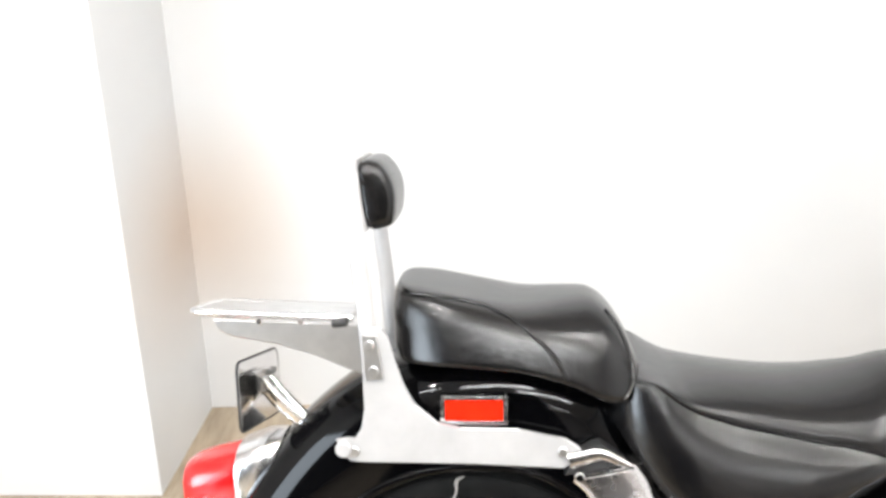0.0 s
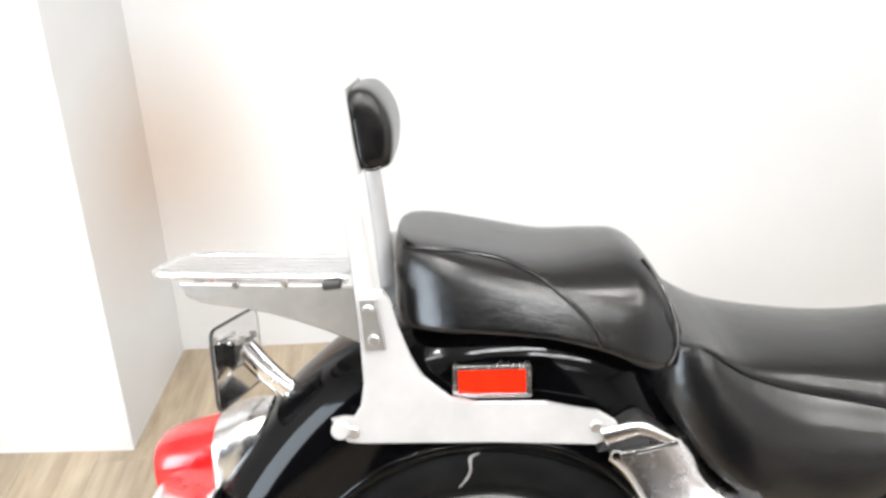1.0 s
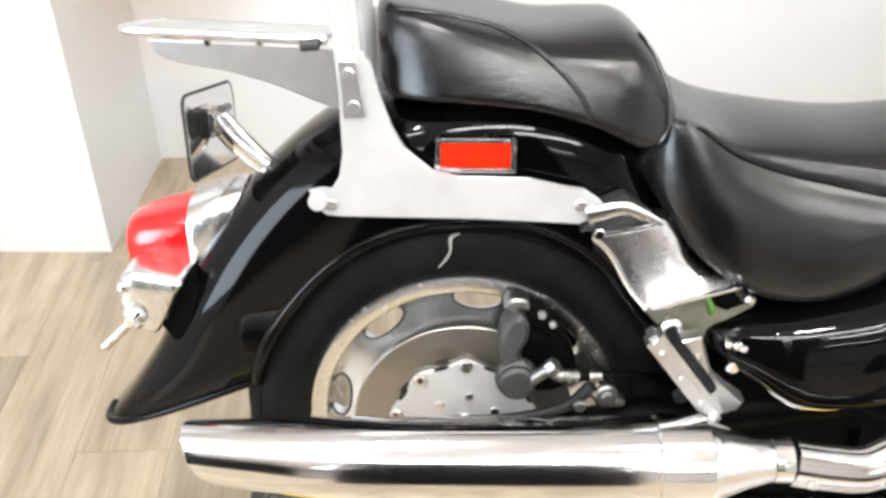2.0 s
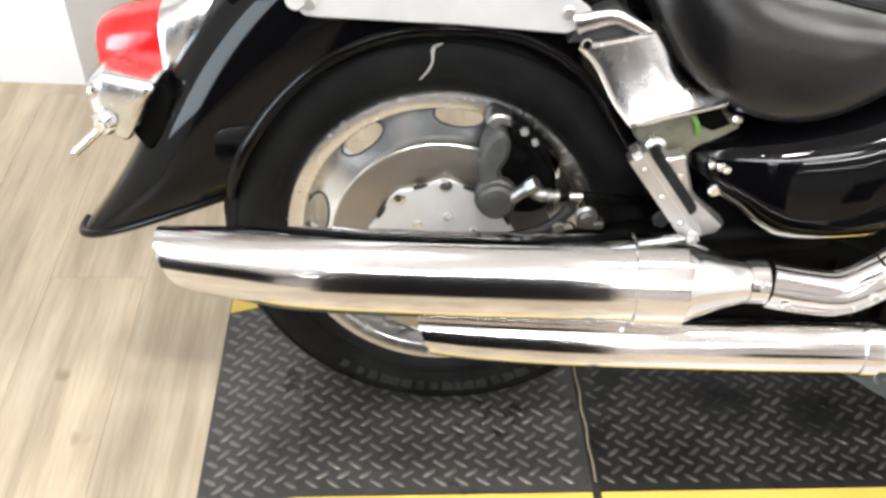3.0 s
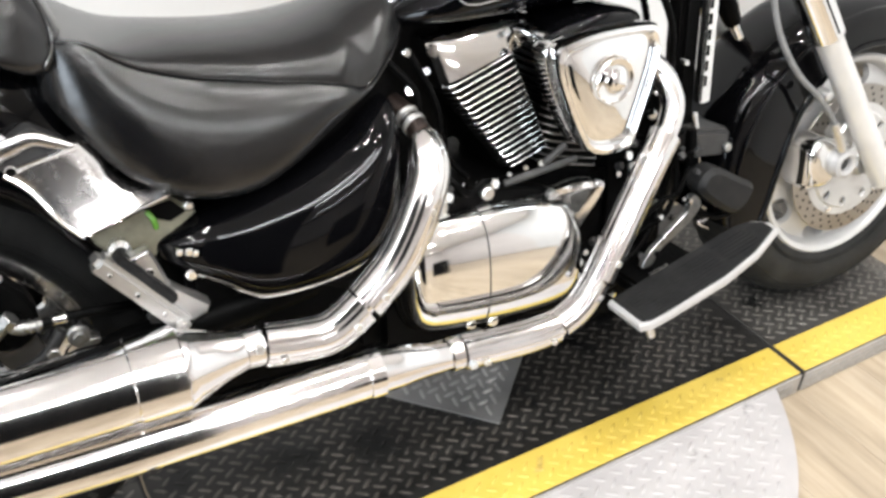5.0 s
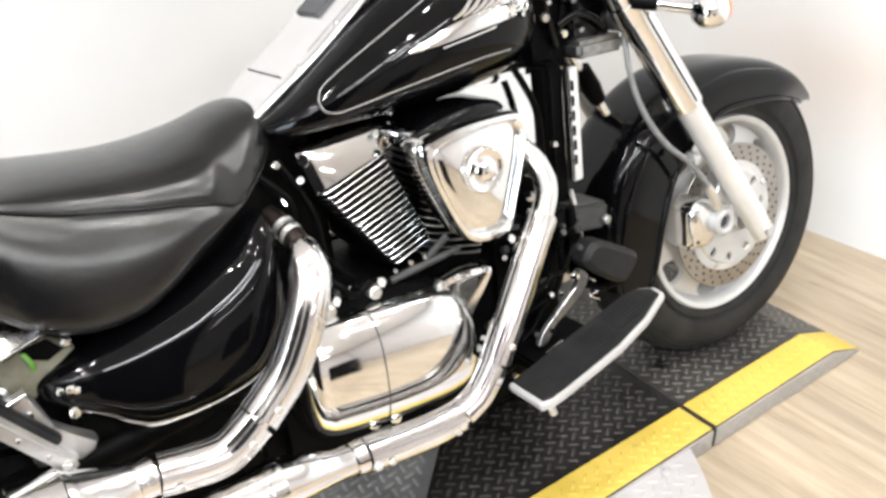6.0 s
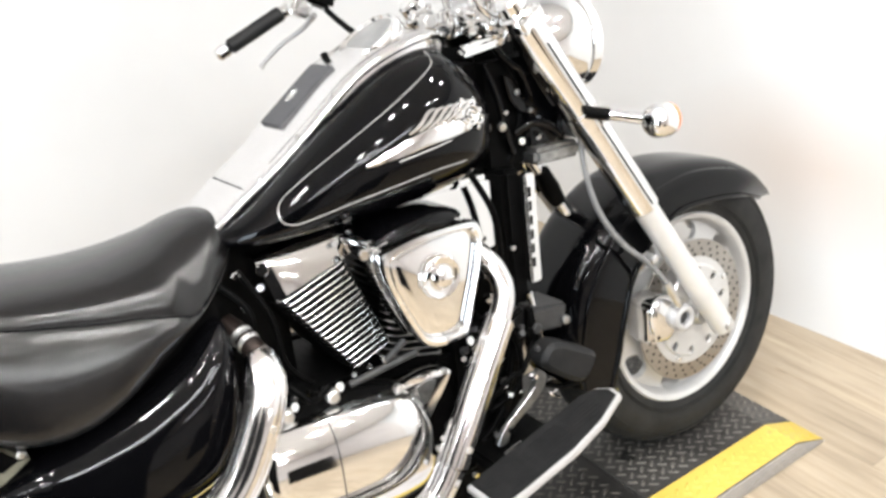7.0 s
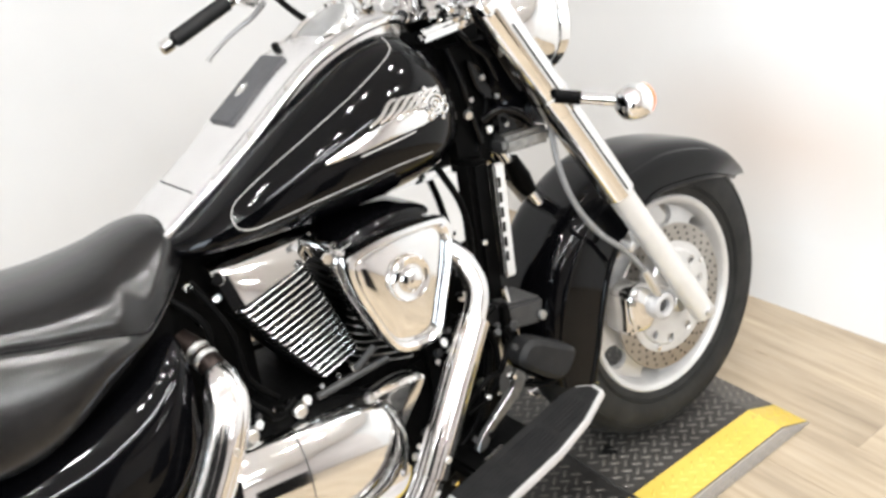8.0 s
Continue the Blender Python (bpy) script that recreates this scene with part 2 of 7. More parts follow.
LEATHER = leather_material()
RED = lens_material("red_lens", (0.62, 0.012, 0.012), (0.50, 0.006, 0.008))
REFLECTOR = lens_material("red_reflector", (0.72, 0.024, 0.006), (0.62, 0.016, 0.004))
WOOD = wood_material()
OIL = ((0.62, -0.09, 0.10), (0.475, -0.06, 0.085))
DECKGREY = plate_material("charcoal_tread_plate", (0.0276, 0.0260, 0.0247), (0.0598, 0.0566, 0.0529), 0.36, 0.3, (0.008, 0.008, 0.008), 0.60, OIL)
LUGGREY = plate_material("worn_tread_lug", (0.0858, 0.0792, 0.0726), (0.1925, 0.1815, 0.1650), 0.28, 0.5, (0.02, 0.02, 0.02), 0.64, OIL)
# middle plate: darker base colours and more dirt spots than the end plates
DARKDECK = plate_material("dark_tread_plate", (0.0074, 0.0070, 0.0066), (0.0198, 0.0186, 0.0169), 0.42, 0.25, (0.005, 0.005, 0.005), 0.56, OIL)
DARKLUG = plate_material("dark_tread_lug", (0.0407, 0.0370, 0.0332), (0.1048, 0.0948, 0.0851), 0.34, 0.45, (0.012, 0.012, 0.012), 0.58, OIL)
STRIPGREY = plate_material("scuffed_aluminium", (0.37, 0.355, 0.335), (0.48, 0.46, 0.435), 0.42, 0.45, (0.12, 0.115, 0.11), 0.66)
SILVERTOP = surface("brushed_console_metal", (0.72, 0.705, 0.70), (0.78, 0.765, 0.76), 0.16, 0.26, 12, metal=1.0, bump_scale=40, bump_strength=0.03)
BARE = plate_material("bare_aluminium_tread", (0.38, 0.38, 0.38), (0.50, 0.50, 0.50), 0.34, 0.75, (0.28, 0.27, 0.26), 0.7)
DISCPALE = plate_material("pale_scuffed_tread_plate", (0.36, 0.345, 0.345), (0.47, 0.45, 0.45), 0.46, 0.3, (0.24, 0.23, 0.225), 0.66)
PADPLATE = plate_material("dull_tread_plate", (0.2295, 0.2295, 0.2295), (0.3375, 0.3375, 0.3375), 0.36, 0.7, (0.08, 0.08, 0.08), 0.68)
YELLOW = plate_material("yellow_floor_paint", (0.48, 0.345, 0.05), (0.57, 0.42, 0.085), 0.45, 0.0, (0.33, 0.24, 0.06), 0.63)
GAP = surface("plank_gap", (0.25, 0.20, 0.135), (0.30, 0.24, 0.165), 0.6, 0.8, 20)
GROOVE = surface("dark_joint", (0.004, 0.004, 0.004), (0.010, 0.009, 0.008), 0.6, 0.8, 30)
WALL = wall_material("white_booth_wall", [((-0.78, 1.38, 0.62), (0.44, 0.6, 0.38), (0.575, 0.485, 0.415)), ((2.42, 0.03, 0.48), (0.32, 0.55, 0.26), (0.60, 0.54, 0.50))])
CEILING = surface("white_ceiling", (0.78, 0.765, 0.76), (0.84, 0.825, 0.82), 0.6, 0.7, 3, bump_scale=120, bump_strength=0.1)
LAMPWHITE = surface("white_enamel", (0.75, 0.75, 0.75), (0.8, 0.8, 0.8), 0.4, 0.5, 9)


# ---- mesh helpers ----
def mesh_of(name, bm, material, smooth=38):
    bmesh.ops.remove_doubles(bm, verts=bm.verts, dist=1e-6)
    bmesh.ops.recalc_face_normals(bm, faces=bm.faces)
    if smooth:
        lim = radians(smooth)
        for f in bm.faces:
            f.smooth = True
        for e in bm.edges:
            if len(e.link_faces) != 2 or e.calc_face_angle(0.0) > lim:
                e.smooth = False
    me = bpy.data.meshes.new(name)
    bm.to_mesh(me)
    bm.free()
    me.materials.append(material)
    return me


def part(name, bm, material, parent, label="", smooth=38):
    o = new(name, mesh_of(name, bm, material, smooth))
    o.parent = parent
    if label:
        tagged(o, label)
    return o


def thing(name, label, category, m=None, group="", kind=""):
    o = new(name)
    o.empty_display_size = 0.1
    if m is not None:
        o.matrix_world = m
    return tagged(o, label, category, group, kind)


def curve(pts, sub=8, closed=False):
    """A smooth line through points, by Catmull and Rom."""
    p = [Vector(q) for q in pts]
    n = len(p)
    out = []
    for i in range(n if closed else n - 1):
        a, b, c, d = (p[(i + k) % n] if closed else p[min(max(i + k, 0), n - 1)] for k in (-1, 0, 1, 2))
        for j in range(sub):
            t = j / sub
            out.append(0.5 * (2 * b + (c - a) * t + (2 * a - 5 * b + 4 * c - d) * t * t + (3 * b - a - 3 * c + d) * t ** 3))
    if not closed:
        out.append(p[-1])
    return out


def skin(bm, rings, cap=True, wrap=True):
    vs = [[bm.verts.new(q) for q in ring] for ring in rings]
    for a, b in zip(vs, vs[1:]):
        n = len(a)
        for i in range(n if wrap else n - 1):
            j = (i + 1) % n
            try:
                bm.faces.new((a[i], a[j], b[j], b[i]))
            except ValueError:
                pass
    if cap and wrap:
        bm.faces.new(vs[0])
        bm.faces.new(vs[-1])
    return vs


def tube(pts, r, seg=14, sub=8, bm=None, closed=False, flat=1.0):
    """A round bar along a smooth line; r is one radius or one for each point; flat squeezes it along its second axis."""
    bm = bm or bmesh.new()
    line = curve(pts, sub, closed) if sub > 1 else [Vector(q) for q in pts]
    m = len(line)
    if isinstance(r, (list, tuple)):
        k = len(r) if closed else len(r) - 1
        rad = []
        for i in range(m):
            u = i / (m if closed else m - 1) * k
            a = int(min(u, k - 1e-6))
            rad.append(r[a] + (r[(a + 1) % len(r)] - r[a]) * (u - a))
    else:
        rad = [r] * m
    rings = []
    up = None
    for i, q in enumerate(line):
        d = (line[(i + 1) % m] - line[i - 1]) if closed else line[min(i + 1, m - 1)] - line[max(i - 1, 0)]
        d.normalize()
        if up is None:
            up = d.orthogonal().normalized() if abs(d.y) > 0.9 else d.cross(Vector((0, 1, 0))).normalized()
        up = (up - d * up.dot(d)).normalized()
        side = d.cross(up)
        rings.append([q + (up * math.cos(a) + side * math.sin(a) * flat) * rad[i] for a in (2 * math.pi * k / seg for k in range(seg))])
    if closed:
        rings.append(rings[0])
    skin(bm, rings, cap=not closed)
    return bm


def rod(p, q, r, seg=16, bm=None, bevel=0.0015, r2=None):
    """A straight round bar with eased ends."""
    bm = bm or bmesh.new()
    p, q = Vector(p), Vector(q)
    d = (q - p).normalized()
    u = d.orthogonal().normalized()
    s = d.cross(u)
    r2 = r if r2 is None else r2
    b = min(bevel, r * 0.4)
    rows = [(p, r - b), (p + d * b, r), (q - d * b, r2), (q, r2 - b)]
    skin(bm, [[c + (u * math.cos(a) + s * math.sin(a)) * rr for a in (2 * math.pi * k / seg for k in range(seg))] for c, rr in rows])
    return bm


def block(x0, x1, y0, y1, z0, z1, bevel=0.003, bm=None, m=None):
    bm = bm or bmesh.new()
    mat = Matrix.Translation(((x0 + x1) / 2, (y0 + y1) / 2, (z0 + z1) / 2)) @ Matrix.Diagonal((x1 - x0, y1 - y0, z1 - z0, 1))
    made = bmesh.ops.create_cube(bm, size=1, matrix=(m @ mat) if m else mat)["verts"]
    if bevel:
        edges = list({e for v in made for e in v.link_edges})
        bmesh.ops.bevel(bm, geom=edges, offset=bevel, segments=2, affect="EDGES", clamp_overlap=True)
    return bm


def plate(outline, y0, y1, bevel=0.002, sub=1, bm=None):
    """A flat sheet with an outline in x and z, from y0 to y1, with eased edges."""
    bm = bm or bmesh.new()
    pts = [Vector((x, 0, z)) for x, z in outline]
    if sub > 1:
        pts = curve(pts, sub, True)
    c = sum(pts, Vector()) / len(pts)
    inner = []
    for i, p in enumerate(pts):
        d = (pts[(i + 1) % len(pts)] - pts[i - 1]).normalized()
        n = Vector((d.z, 0, -d.x))
        if n.dot(p - c) < 0:
            n = -n
        inner.append(p - n * bevel)
    s = 1 if y1 > y0 else -1
    rings = [[q + Vector((0, y, 0)) for q in ps] for ps, y in ((inner, y0), (pts, y0 + s * bevel), (pts, y1 - s * bevel), (inner, y1))]
    vs = skin(bm, rings, cap=False)
    for ring in (vs[0], vs[-1]):
        edges = [bm.edges.get((ring[i], ring[(i + 1) % len(ring)])) for i in range(len(ring))]
        bmesh.ops.triangle_fill(bm, edges=edges, use_beauty=True)
    return bm


def dome(outline, y_back, y_edge, y_top, center, n=2.6, sub=6, steps=9, bm=None, nx=None):
    """A bulging cover with an outline in x and z: flat at y_back, full at y_edge, swelling to y_top over its centre."""
    bm = bm or bmesh.new()
    pts = curve([Vector((x, 0, z)) for x, z in outline], sub, True)
    c = Vector((center[0], 0, center[1]))
    rings = [[p + Vector((0, y_back, 0)) for p in pts]]
    for k in range(steps + 1):
        a = k / steps * math.pi / 2 * 0.985
        s = math.cos(a) ** (2 / n)
        sx = math.cos(a) ** (2 / (nx or n))
        h = math.sin(a) ** (2 / n)
        rings.append([Vector((c.x + (p.x - c.x) * sx, y_edge + (y_top - y_edge) * h, c.z + (p.z - c.z) * s)) for p in pts])
    skin(bm, rings)
    return bm


def lathe(profile, center, seg=72, bm=None, closed=False):
    """Turns a profile of radius and y about the axis through center (x, z)."""
    bm = bm or bmesh.new()
    x, z = center
    rows = profile + [profile[0]] if closed else profile
    rings = [[Vector((x + r * math.cos(a), y, z + r * math.sin(a))) for a in (2 * math.pi * k / seg for k in range(seg))] for r, y in rows]
    skin(bm, rings, cap=False)
    return bm


def smooth_rows(rows, sub):
    """Rows of numbers, filled in smoothly."""
    n = len(rows)
    out = []
    for i in range(n - 1):
        a, b, c, d = (rows[min(max(i + k, 0), n - 1)] for k in (-1, 0, 1, 2))
        for j in range(sub):
            t = j / sub
            out.append([0.5 * (2 * q + (r - p) * t + (2 * p - 5 * q + 4 * r - s) * t * t + (3 * q - p - 3 * r + s) * t ** 3) for p, q, r, s in zip(a, b, c, d)])
    out.append(list(rows[-1]))
    return out


class Hull:
    """A rounded body along x from rows of x, half width, lowest z, highest z; n is how square its sections are, or two more numbers in each row for the upper and the lower half; wide is the height of the widest place; lean draws the sides in towards the top."""

    def __init__(self, rows, n=2.6, wide=0.5, sub=6, lean=0.0):
        self.lean = lean
        self.rows, self.wide = [r if len(r) > 4 else [*r, n, n] for r in smooth_rows(rows, sub)], wide

    def at(self, x):
        r = self.rows
        for a, b in zip(r, r[1:]):
            if a[0] <= x <= b[0]:
                t = (x - a[0]) / max(b[0] - a[0], 1e-9)
                return [p + (q - p) * t for p, q in zip(a, b)]
        return r[0] if x < r[0][0] else r[-1]

    def side(self, x, z):
        """The half width at x and z."""
        _, w, lo, hi, up, down = self.at(x)
        mid = lo + (hi - lo) * self.wide
        h, n = ((hi - mid), up) if z > mid else ((mid - lo), down)
        u = min(abs(z - mid) / max(h, 1e-6), 0.999)
        return w * (1 - u ** n) ** (1 / n) * (1 - self.lean * (z - lo) / max(hi - lo, 1e-6))

    def mesh(self, seg=44):
        bm = bmesh.new()
        rings = []
        for x, w, lo, hi, up, down in self.rows:
            mid = lo + (hi - lo) * self.wide
            ring = []
            for k in range(seg):
                a = 2 * math.pi * k / seg
                c, s = math.cos(a), math.sin(a)
                h, n = ((hi - mid), up) if s > 0 else ((mid - lo), down)
                z = mid + math.copysign(abs(s) ** (2 / n), s) * h
                ring.append(Vector((x, math.copysign(abs(c) ** (2 / n), c) * w * (1 - self.lean * (z - lo) / max(hi - lo, 1e-6)), z)))
            rings.append(ring)
        skin(bm, rings)
        return bm


def fender(rows, n, thick, sub=6, seg=15):
    """A mudguard: rows of crest x, z, edge x, z and half width; its section runs from one edge over the crest to the other."""
    bm = bmesh.new()
    rings = []
    for cx, cz, ex, ez, w in smooth_rows(rows, sub):
        half = []
        for k in range(seg):
            a = k / (seg - 1) * math.pi / 2
            u = 1 - math.cos(a) ** (2 / n)
            half.append((math.sin(a) ** (2 / n) * w, u))
        ring = [Vector((cx + (ex - cx) * u, -y, cz + (ez - cz) * u)) for y, u in reversed(half)]
        ring += [Vector((cx + (ex - cx) * u, y, cz + (ez - cz) * u)) for y, u in half[1:]]
        rings.append(ring)
    skin(bm, rings, cap=False, wrap=False)
    bmesh.ops.recalc_face_normals(bm, faces=bm.faces)
    bmesh.ops.solidify(bm, geom=bm.faces[:], thickness=thick)
    return bm


def cover_ring(x, lo, hi, top, base=-0.148, n=2.3, grow=0.0):
    """One upright slice of a barrel-shaped cover."""
    ring = [Vector((x, base + 0.028, lo - grow)), Vector((x, base, lo - grow))]
    for k in range(1, 24):
        a = (k / 24 - 0.5) * math.pi
        s = math.sin(a)
        ring.append(Vector((x, base + (top - base - grow) * math.cos(a) ** (2 / n), (lo + hi) / 2 + math.copysign(abs(s) ** (2 / n), s) * ((hi - lo) / 2 + grow))))
    return ring + [Vector((x, base, hi + grow)), Vector((x, base + 0.028, hi + grow))]


def slotted_face(center, r0, r1, y_of, slots, slot_r, slot_half, slot_len, phase, thick, rings=16, seg=192):
    """A dished wheel face with rounded slots right through it."""
    bm = bmesh.new()
    cx, cz = center
    rad = [r0 + (r1 - r0) * i / rings for i in range(rings + 1)]
    mids = [phase + 2 * math.pi * k / slots for k in range(slots)]

    def local(a, r):
        d = min(((a - m + math.pi) % (2 * math.pi) - math.pi for m in mids), key=abs)
        return d * slot_r / slot_len, (r - slot_r) / slot_half, d

    grid = {}
    for i, r in enumerate(rad):
        for k in range(seg):
            a = 2 * math.pi * k / seg
            u, v, d = local(a, r)
            q = (abs(u) ** 2.6 + abs(v) ** 2.6) ** (1 / 2.6)
            if 0.72 < q < 1.22:
                a += d / q - d
                r2 = slot_r + (r - slot_r) / q
            else:
                r2 = r
            grid[i, k] = bm.verts.new((cx + r2 * math.cos(a), y_of(r2), cz + r2 * math.sin(a)))
    for i in range(rings):
        for k in range(seg):
            a, r = 2 * math.pi * (k + 0.5) / seg, (rad[i] + rad[i + 1]) / 2
            u, v, _ = local(a, r)
            if (abs(u) ** 2.6 + abs(v) ** 2.6) ** (1 / 2.6) > 0.97:
                bm.faces.new((grid[i, k], grid[i, (k + 1) % seg], grid[i + 1, (k + 1) % seg], grid[i + 1, k]))
    bmesh.ops.delete(bm, geom=[v for v in bm.verts if not v.link_faces], context="VERTS")
    bmesh.ops.recalc_face_normals(bm, faces=bm.faces)
    bmesh.ops.solidify(bm, geom=bm.faces[:], thickness=thick)
    return bm


def wall_box(name, x0, x1, y0, y1, z0, z1, material, label, m=None):
    o = new(name, mesh_of(name, block(x0, x1, y0, y1, z0, z1, 0), material, 0))
    if m is not None:
        o.matrix_world = m
    return tagged(o, label, "wall", kind="structure")


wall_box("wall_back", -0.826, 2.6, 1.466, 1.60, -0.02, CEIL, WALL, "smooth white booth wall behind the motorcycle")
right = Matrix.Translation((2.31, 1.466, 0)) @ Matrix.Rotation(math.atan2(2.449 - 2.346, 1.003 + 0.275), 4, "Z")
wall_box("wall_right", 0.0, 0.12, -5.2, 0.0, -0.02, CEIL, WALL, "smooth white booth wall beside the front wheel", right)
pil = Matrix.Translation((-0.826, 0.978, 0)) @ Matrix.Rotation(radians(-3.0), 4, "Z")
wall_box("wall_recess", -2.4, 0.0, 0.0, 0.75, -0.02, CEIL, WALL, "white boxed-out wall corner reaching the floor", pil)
wall_box("wall_left", -2.7, -2.6, -1.2, 1.2, -0.02, CEIL, WALL, "plain white wall")
# unseen closing wall, made black only for contrast in the reflections
wall_box("wall_left_far", -2.7, -2.6, -7.2, -2.75, -0.02, CEIL, SHADE, "unseen wall beside the window, kept black for contrast")
wall_box("wall_left_sill", -2.7, -2.6, -2.75, -1.2, -0.02, 0.3, WALL, "low wall under the window")
wall_box("wall_left_head", -2.7, -2.6, -2.75, -1.2, 2.05, CEIL, WALL, "wall over the window")
win = thing("window_1", "tall shop window letting in cool daylight", "window", pose(-2.63, -1.975, 1.175), kind="structure")
for a in ((-0.775, -0.735, -0.875, 0.875), (0.735, 0.775, -0.875, 0.875), (-0.735, 0.735, -0.875, -0.835), (-0.735, 0.735, 0.835, 0.875)):
    part("window_frame", block(-0.03, 0.03, a[0], a[1], a[2], a[3], 0.004), LAMPWHITE, win)
daylight = lamp("daylight", -0.04, 0, 0, "RECTANGLE", 1.66, 1.46, WINDOW_W, (0.80, 0.90, 1.0), win)
daylight.rotation_euler = (0, radians(-90), 0)
wall_box("wall_near", -3.1, 3.0, -7.2, -7.1, -0.02, CEIL, FARGREY, "pale far side of the showroom")
wall_box("wall_aisle", 2.75, 2.87, -7.2, -3.4, -0.02, CEIL, FARGREY, "pale far side of the showroom")
# added out of view to put a dark patch into the engine cover's reflection
wall_box("reflection_panel_low", 1.0, 1.42, -2.6, -2.5, -0.02, 0.62, SHADE, "added unseen low dark panel that darkens the engine cover's reflection")
# added out of view: stands in for a dark figure mirrored in the mufflers
wall_box("reflection_panel", -0.50, 0.40, -1.80, -1.70, -0.02, 1.72, SHADE, "added unseen dark panel that makes the dark band in the chrome")
tagged(new("ceiling", mesh_of("ceiling", block(-3.2, 3.2, -7.4, 1.8, CEIL, CEIL + 0.1, 0), CEILING, 0)), "plain white ceiling with lamps", "ceiling", kind="structure")
floor = tagged(new("floor", mesh_of("floor", block(-3.2, 3.2, -7.4, 1.8, -0.06, -0.003, 0), GAP, 0)), "light oak-look vinyl plank floor", "floor", kind="structure")

for x, y in TUBES:
    t = thing("ceiling_tube_light", "white twin fluorescent batten lamp fixed to the ceiling", "ceiling light", pose(x, y, CEIL), "lamps on the ceiling")
    part("housing", block(-0.62, 0.62, -0.06, 0.06, -0.035, 0.0, 0.004), LAMPWHITE, t)
    lamp("tube_glow", 0, 0, -0.04, "RECTANGLE", 1.2, 0.045, TUBE_W, (0.97, 0.99, 1.0), t)
for x, y in SPOTS:
    t = thing("ceiling_downlight", "small round white downlight fixed to the ceiling", "ceiling light", pose(x, y, CEIL), "downlights on the ceiling")
    bm = bmesh.new()
    skin(bm, [[Vector((r * math.cos(a), r * math.sin(a), z)) for a in (2 * math.pi * k / 24 for k in range(24))] for r, z in ((0.045, 0), (0.052, -0.02), (0.05, -0.03), (0.04, -0.03))])
    part("housing", bm, LAMPWHITE, t)
    lamp("bulb_glow", 0, 0, -0.034, "DISK", 0.07, 0.07, SPOT_W, (1.0, 0.98, 0.95), t)


# ---- turntable and platform ----
def lugs(spots, length, width, height, z):
    """Raised tread lugs at rows of x, y and angle: each a low ridge with six sides."""
    verts, faces = [], []
    for x, y, a in spots:
        c, s = math.cos(a), math.sin(a)
        base = [(-length / 2, 0), (-length / 4, -width / 2), (length / 4, -width / 2), (length / 2, 0), (length / 4, width / 2), (-length / 4, width / 2)]
        k = len(verts)
        for u, v in base:
            verts.append((x + u * c - v * s, y + u * s + v * c, z))
        for u in (-length * 0.3, length * 0.3):
            verts.append((x + u * c, y + u * s, z + height))
        faces += [(k, k + 1, k + 6), (k + 1, k + 2, k + 7, k + 6), (k + 2, k + 3, k + 7), (k + 3, k + 4, k + 7), (k + 4, k + 5, k + 6, k + 7), (k + 5, k, k + 6)]
    me = bpy.data.meshes.new("tread")
    me.from_pydata(verts, [], faces)
    for p in me.polygons:
        p.use_smooth = True
    return me


def tread_spots(x0, x1, y0, y1, keep, pitch=0.0325):
    out = []
    for i in range(int((x1 - x0) / pitch) + 2):
        for j in range(int((y1 - y0) / pitch) + 2):
            for dx, dy, a in ((0, 0, -0.62), (0.5, 0.5, 0.62)):
                x, y = x0 + (i + dx) * pitch, y0 + (j + dy) * pitch
                if keep(x, y):
                    out.append((x, y, a))
    return out


def tread(spots, parent, material, z, label="", size=(0.028, 0.0075, 0.0022)):
    me = lugs(spots, *size, z)
    me.materials.append(material)
    o = new("tread", me)
    o.parent = parent
    return tagged(o, label, kind="stuff")


YI, YO, YF, YFO = -0.235, -0.321, 0.190, 0.275
X0, XS1, XS2, X1 = -0.375, 0.236, 1.46, 2.0


XB0, XB1 = -0.218, 1.880


def drop(x):
    """How far the deck has sunk at x: it slopes to the floor at both ends."""
    return max(0.0, (x - XB1) / (X1 - XB1), (XB0 - x) / (XB0 - X0)) * 0.046


def sunk(me):
    for v in me.vertices:
        v.co.z -= drop(v.co.x) * min(1.0, max(0.0, v.co.z / DECK))
    return me


def strip(xs, y0, y1, z0, z1):
    """A flat bar along x with a slice at each place given."""
    bm = bmesh.new()
    skin(bm, [[Vector((x, y, z)) for y, z in ((y0, z0), (y1, z0), (y1, z1), (y0, z1))] for x in xs])
    return bm


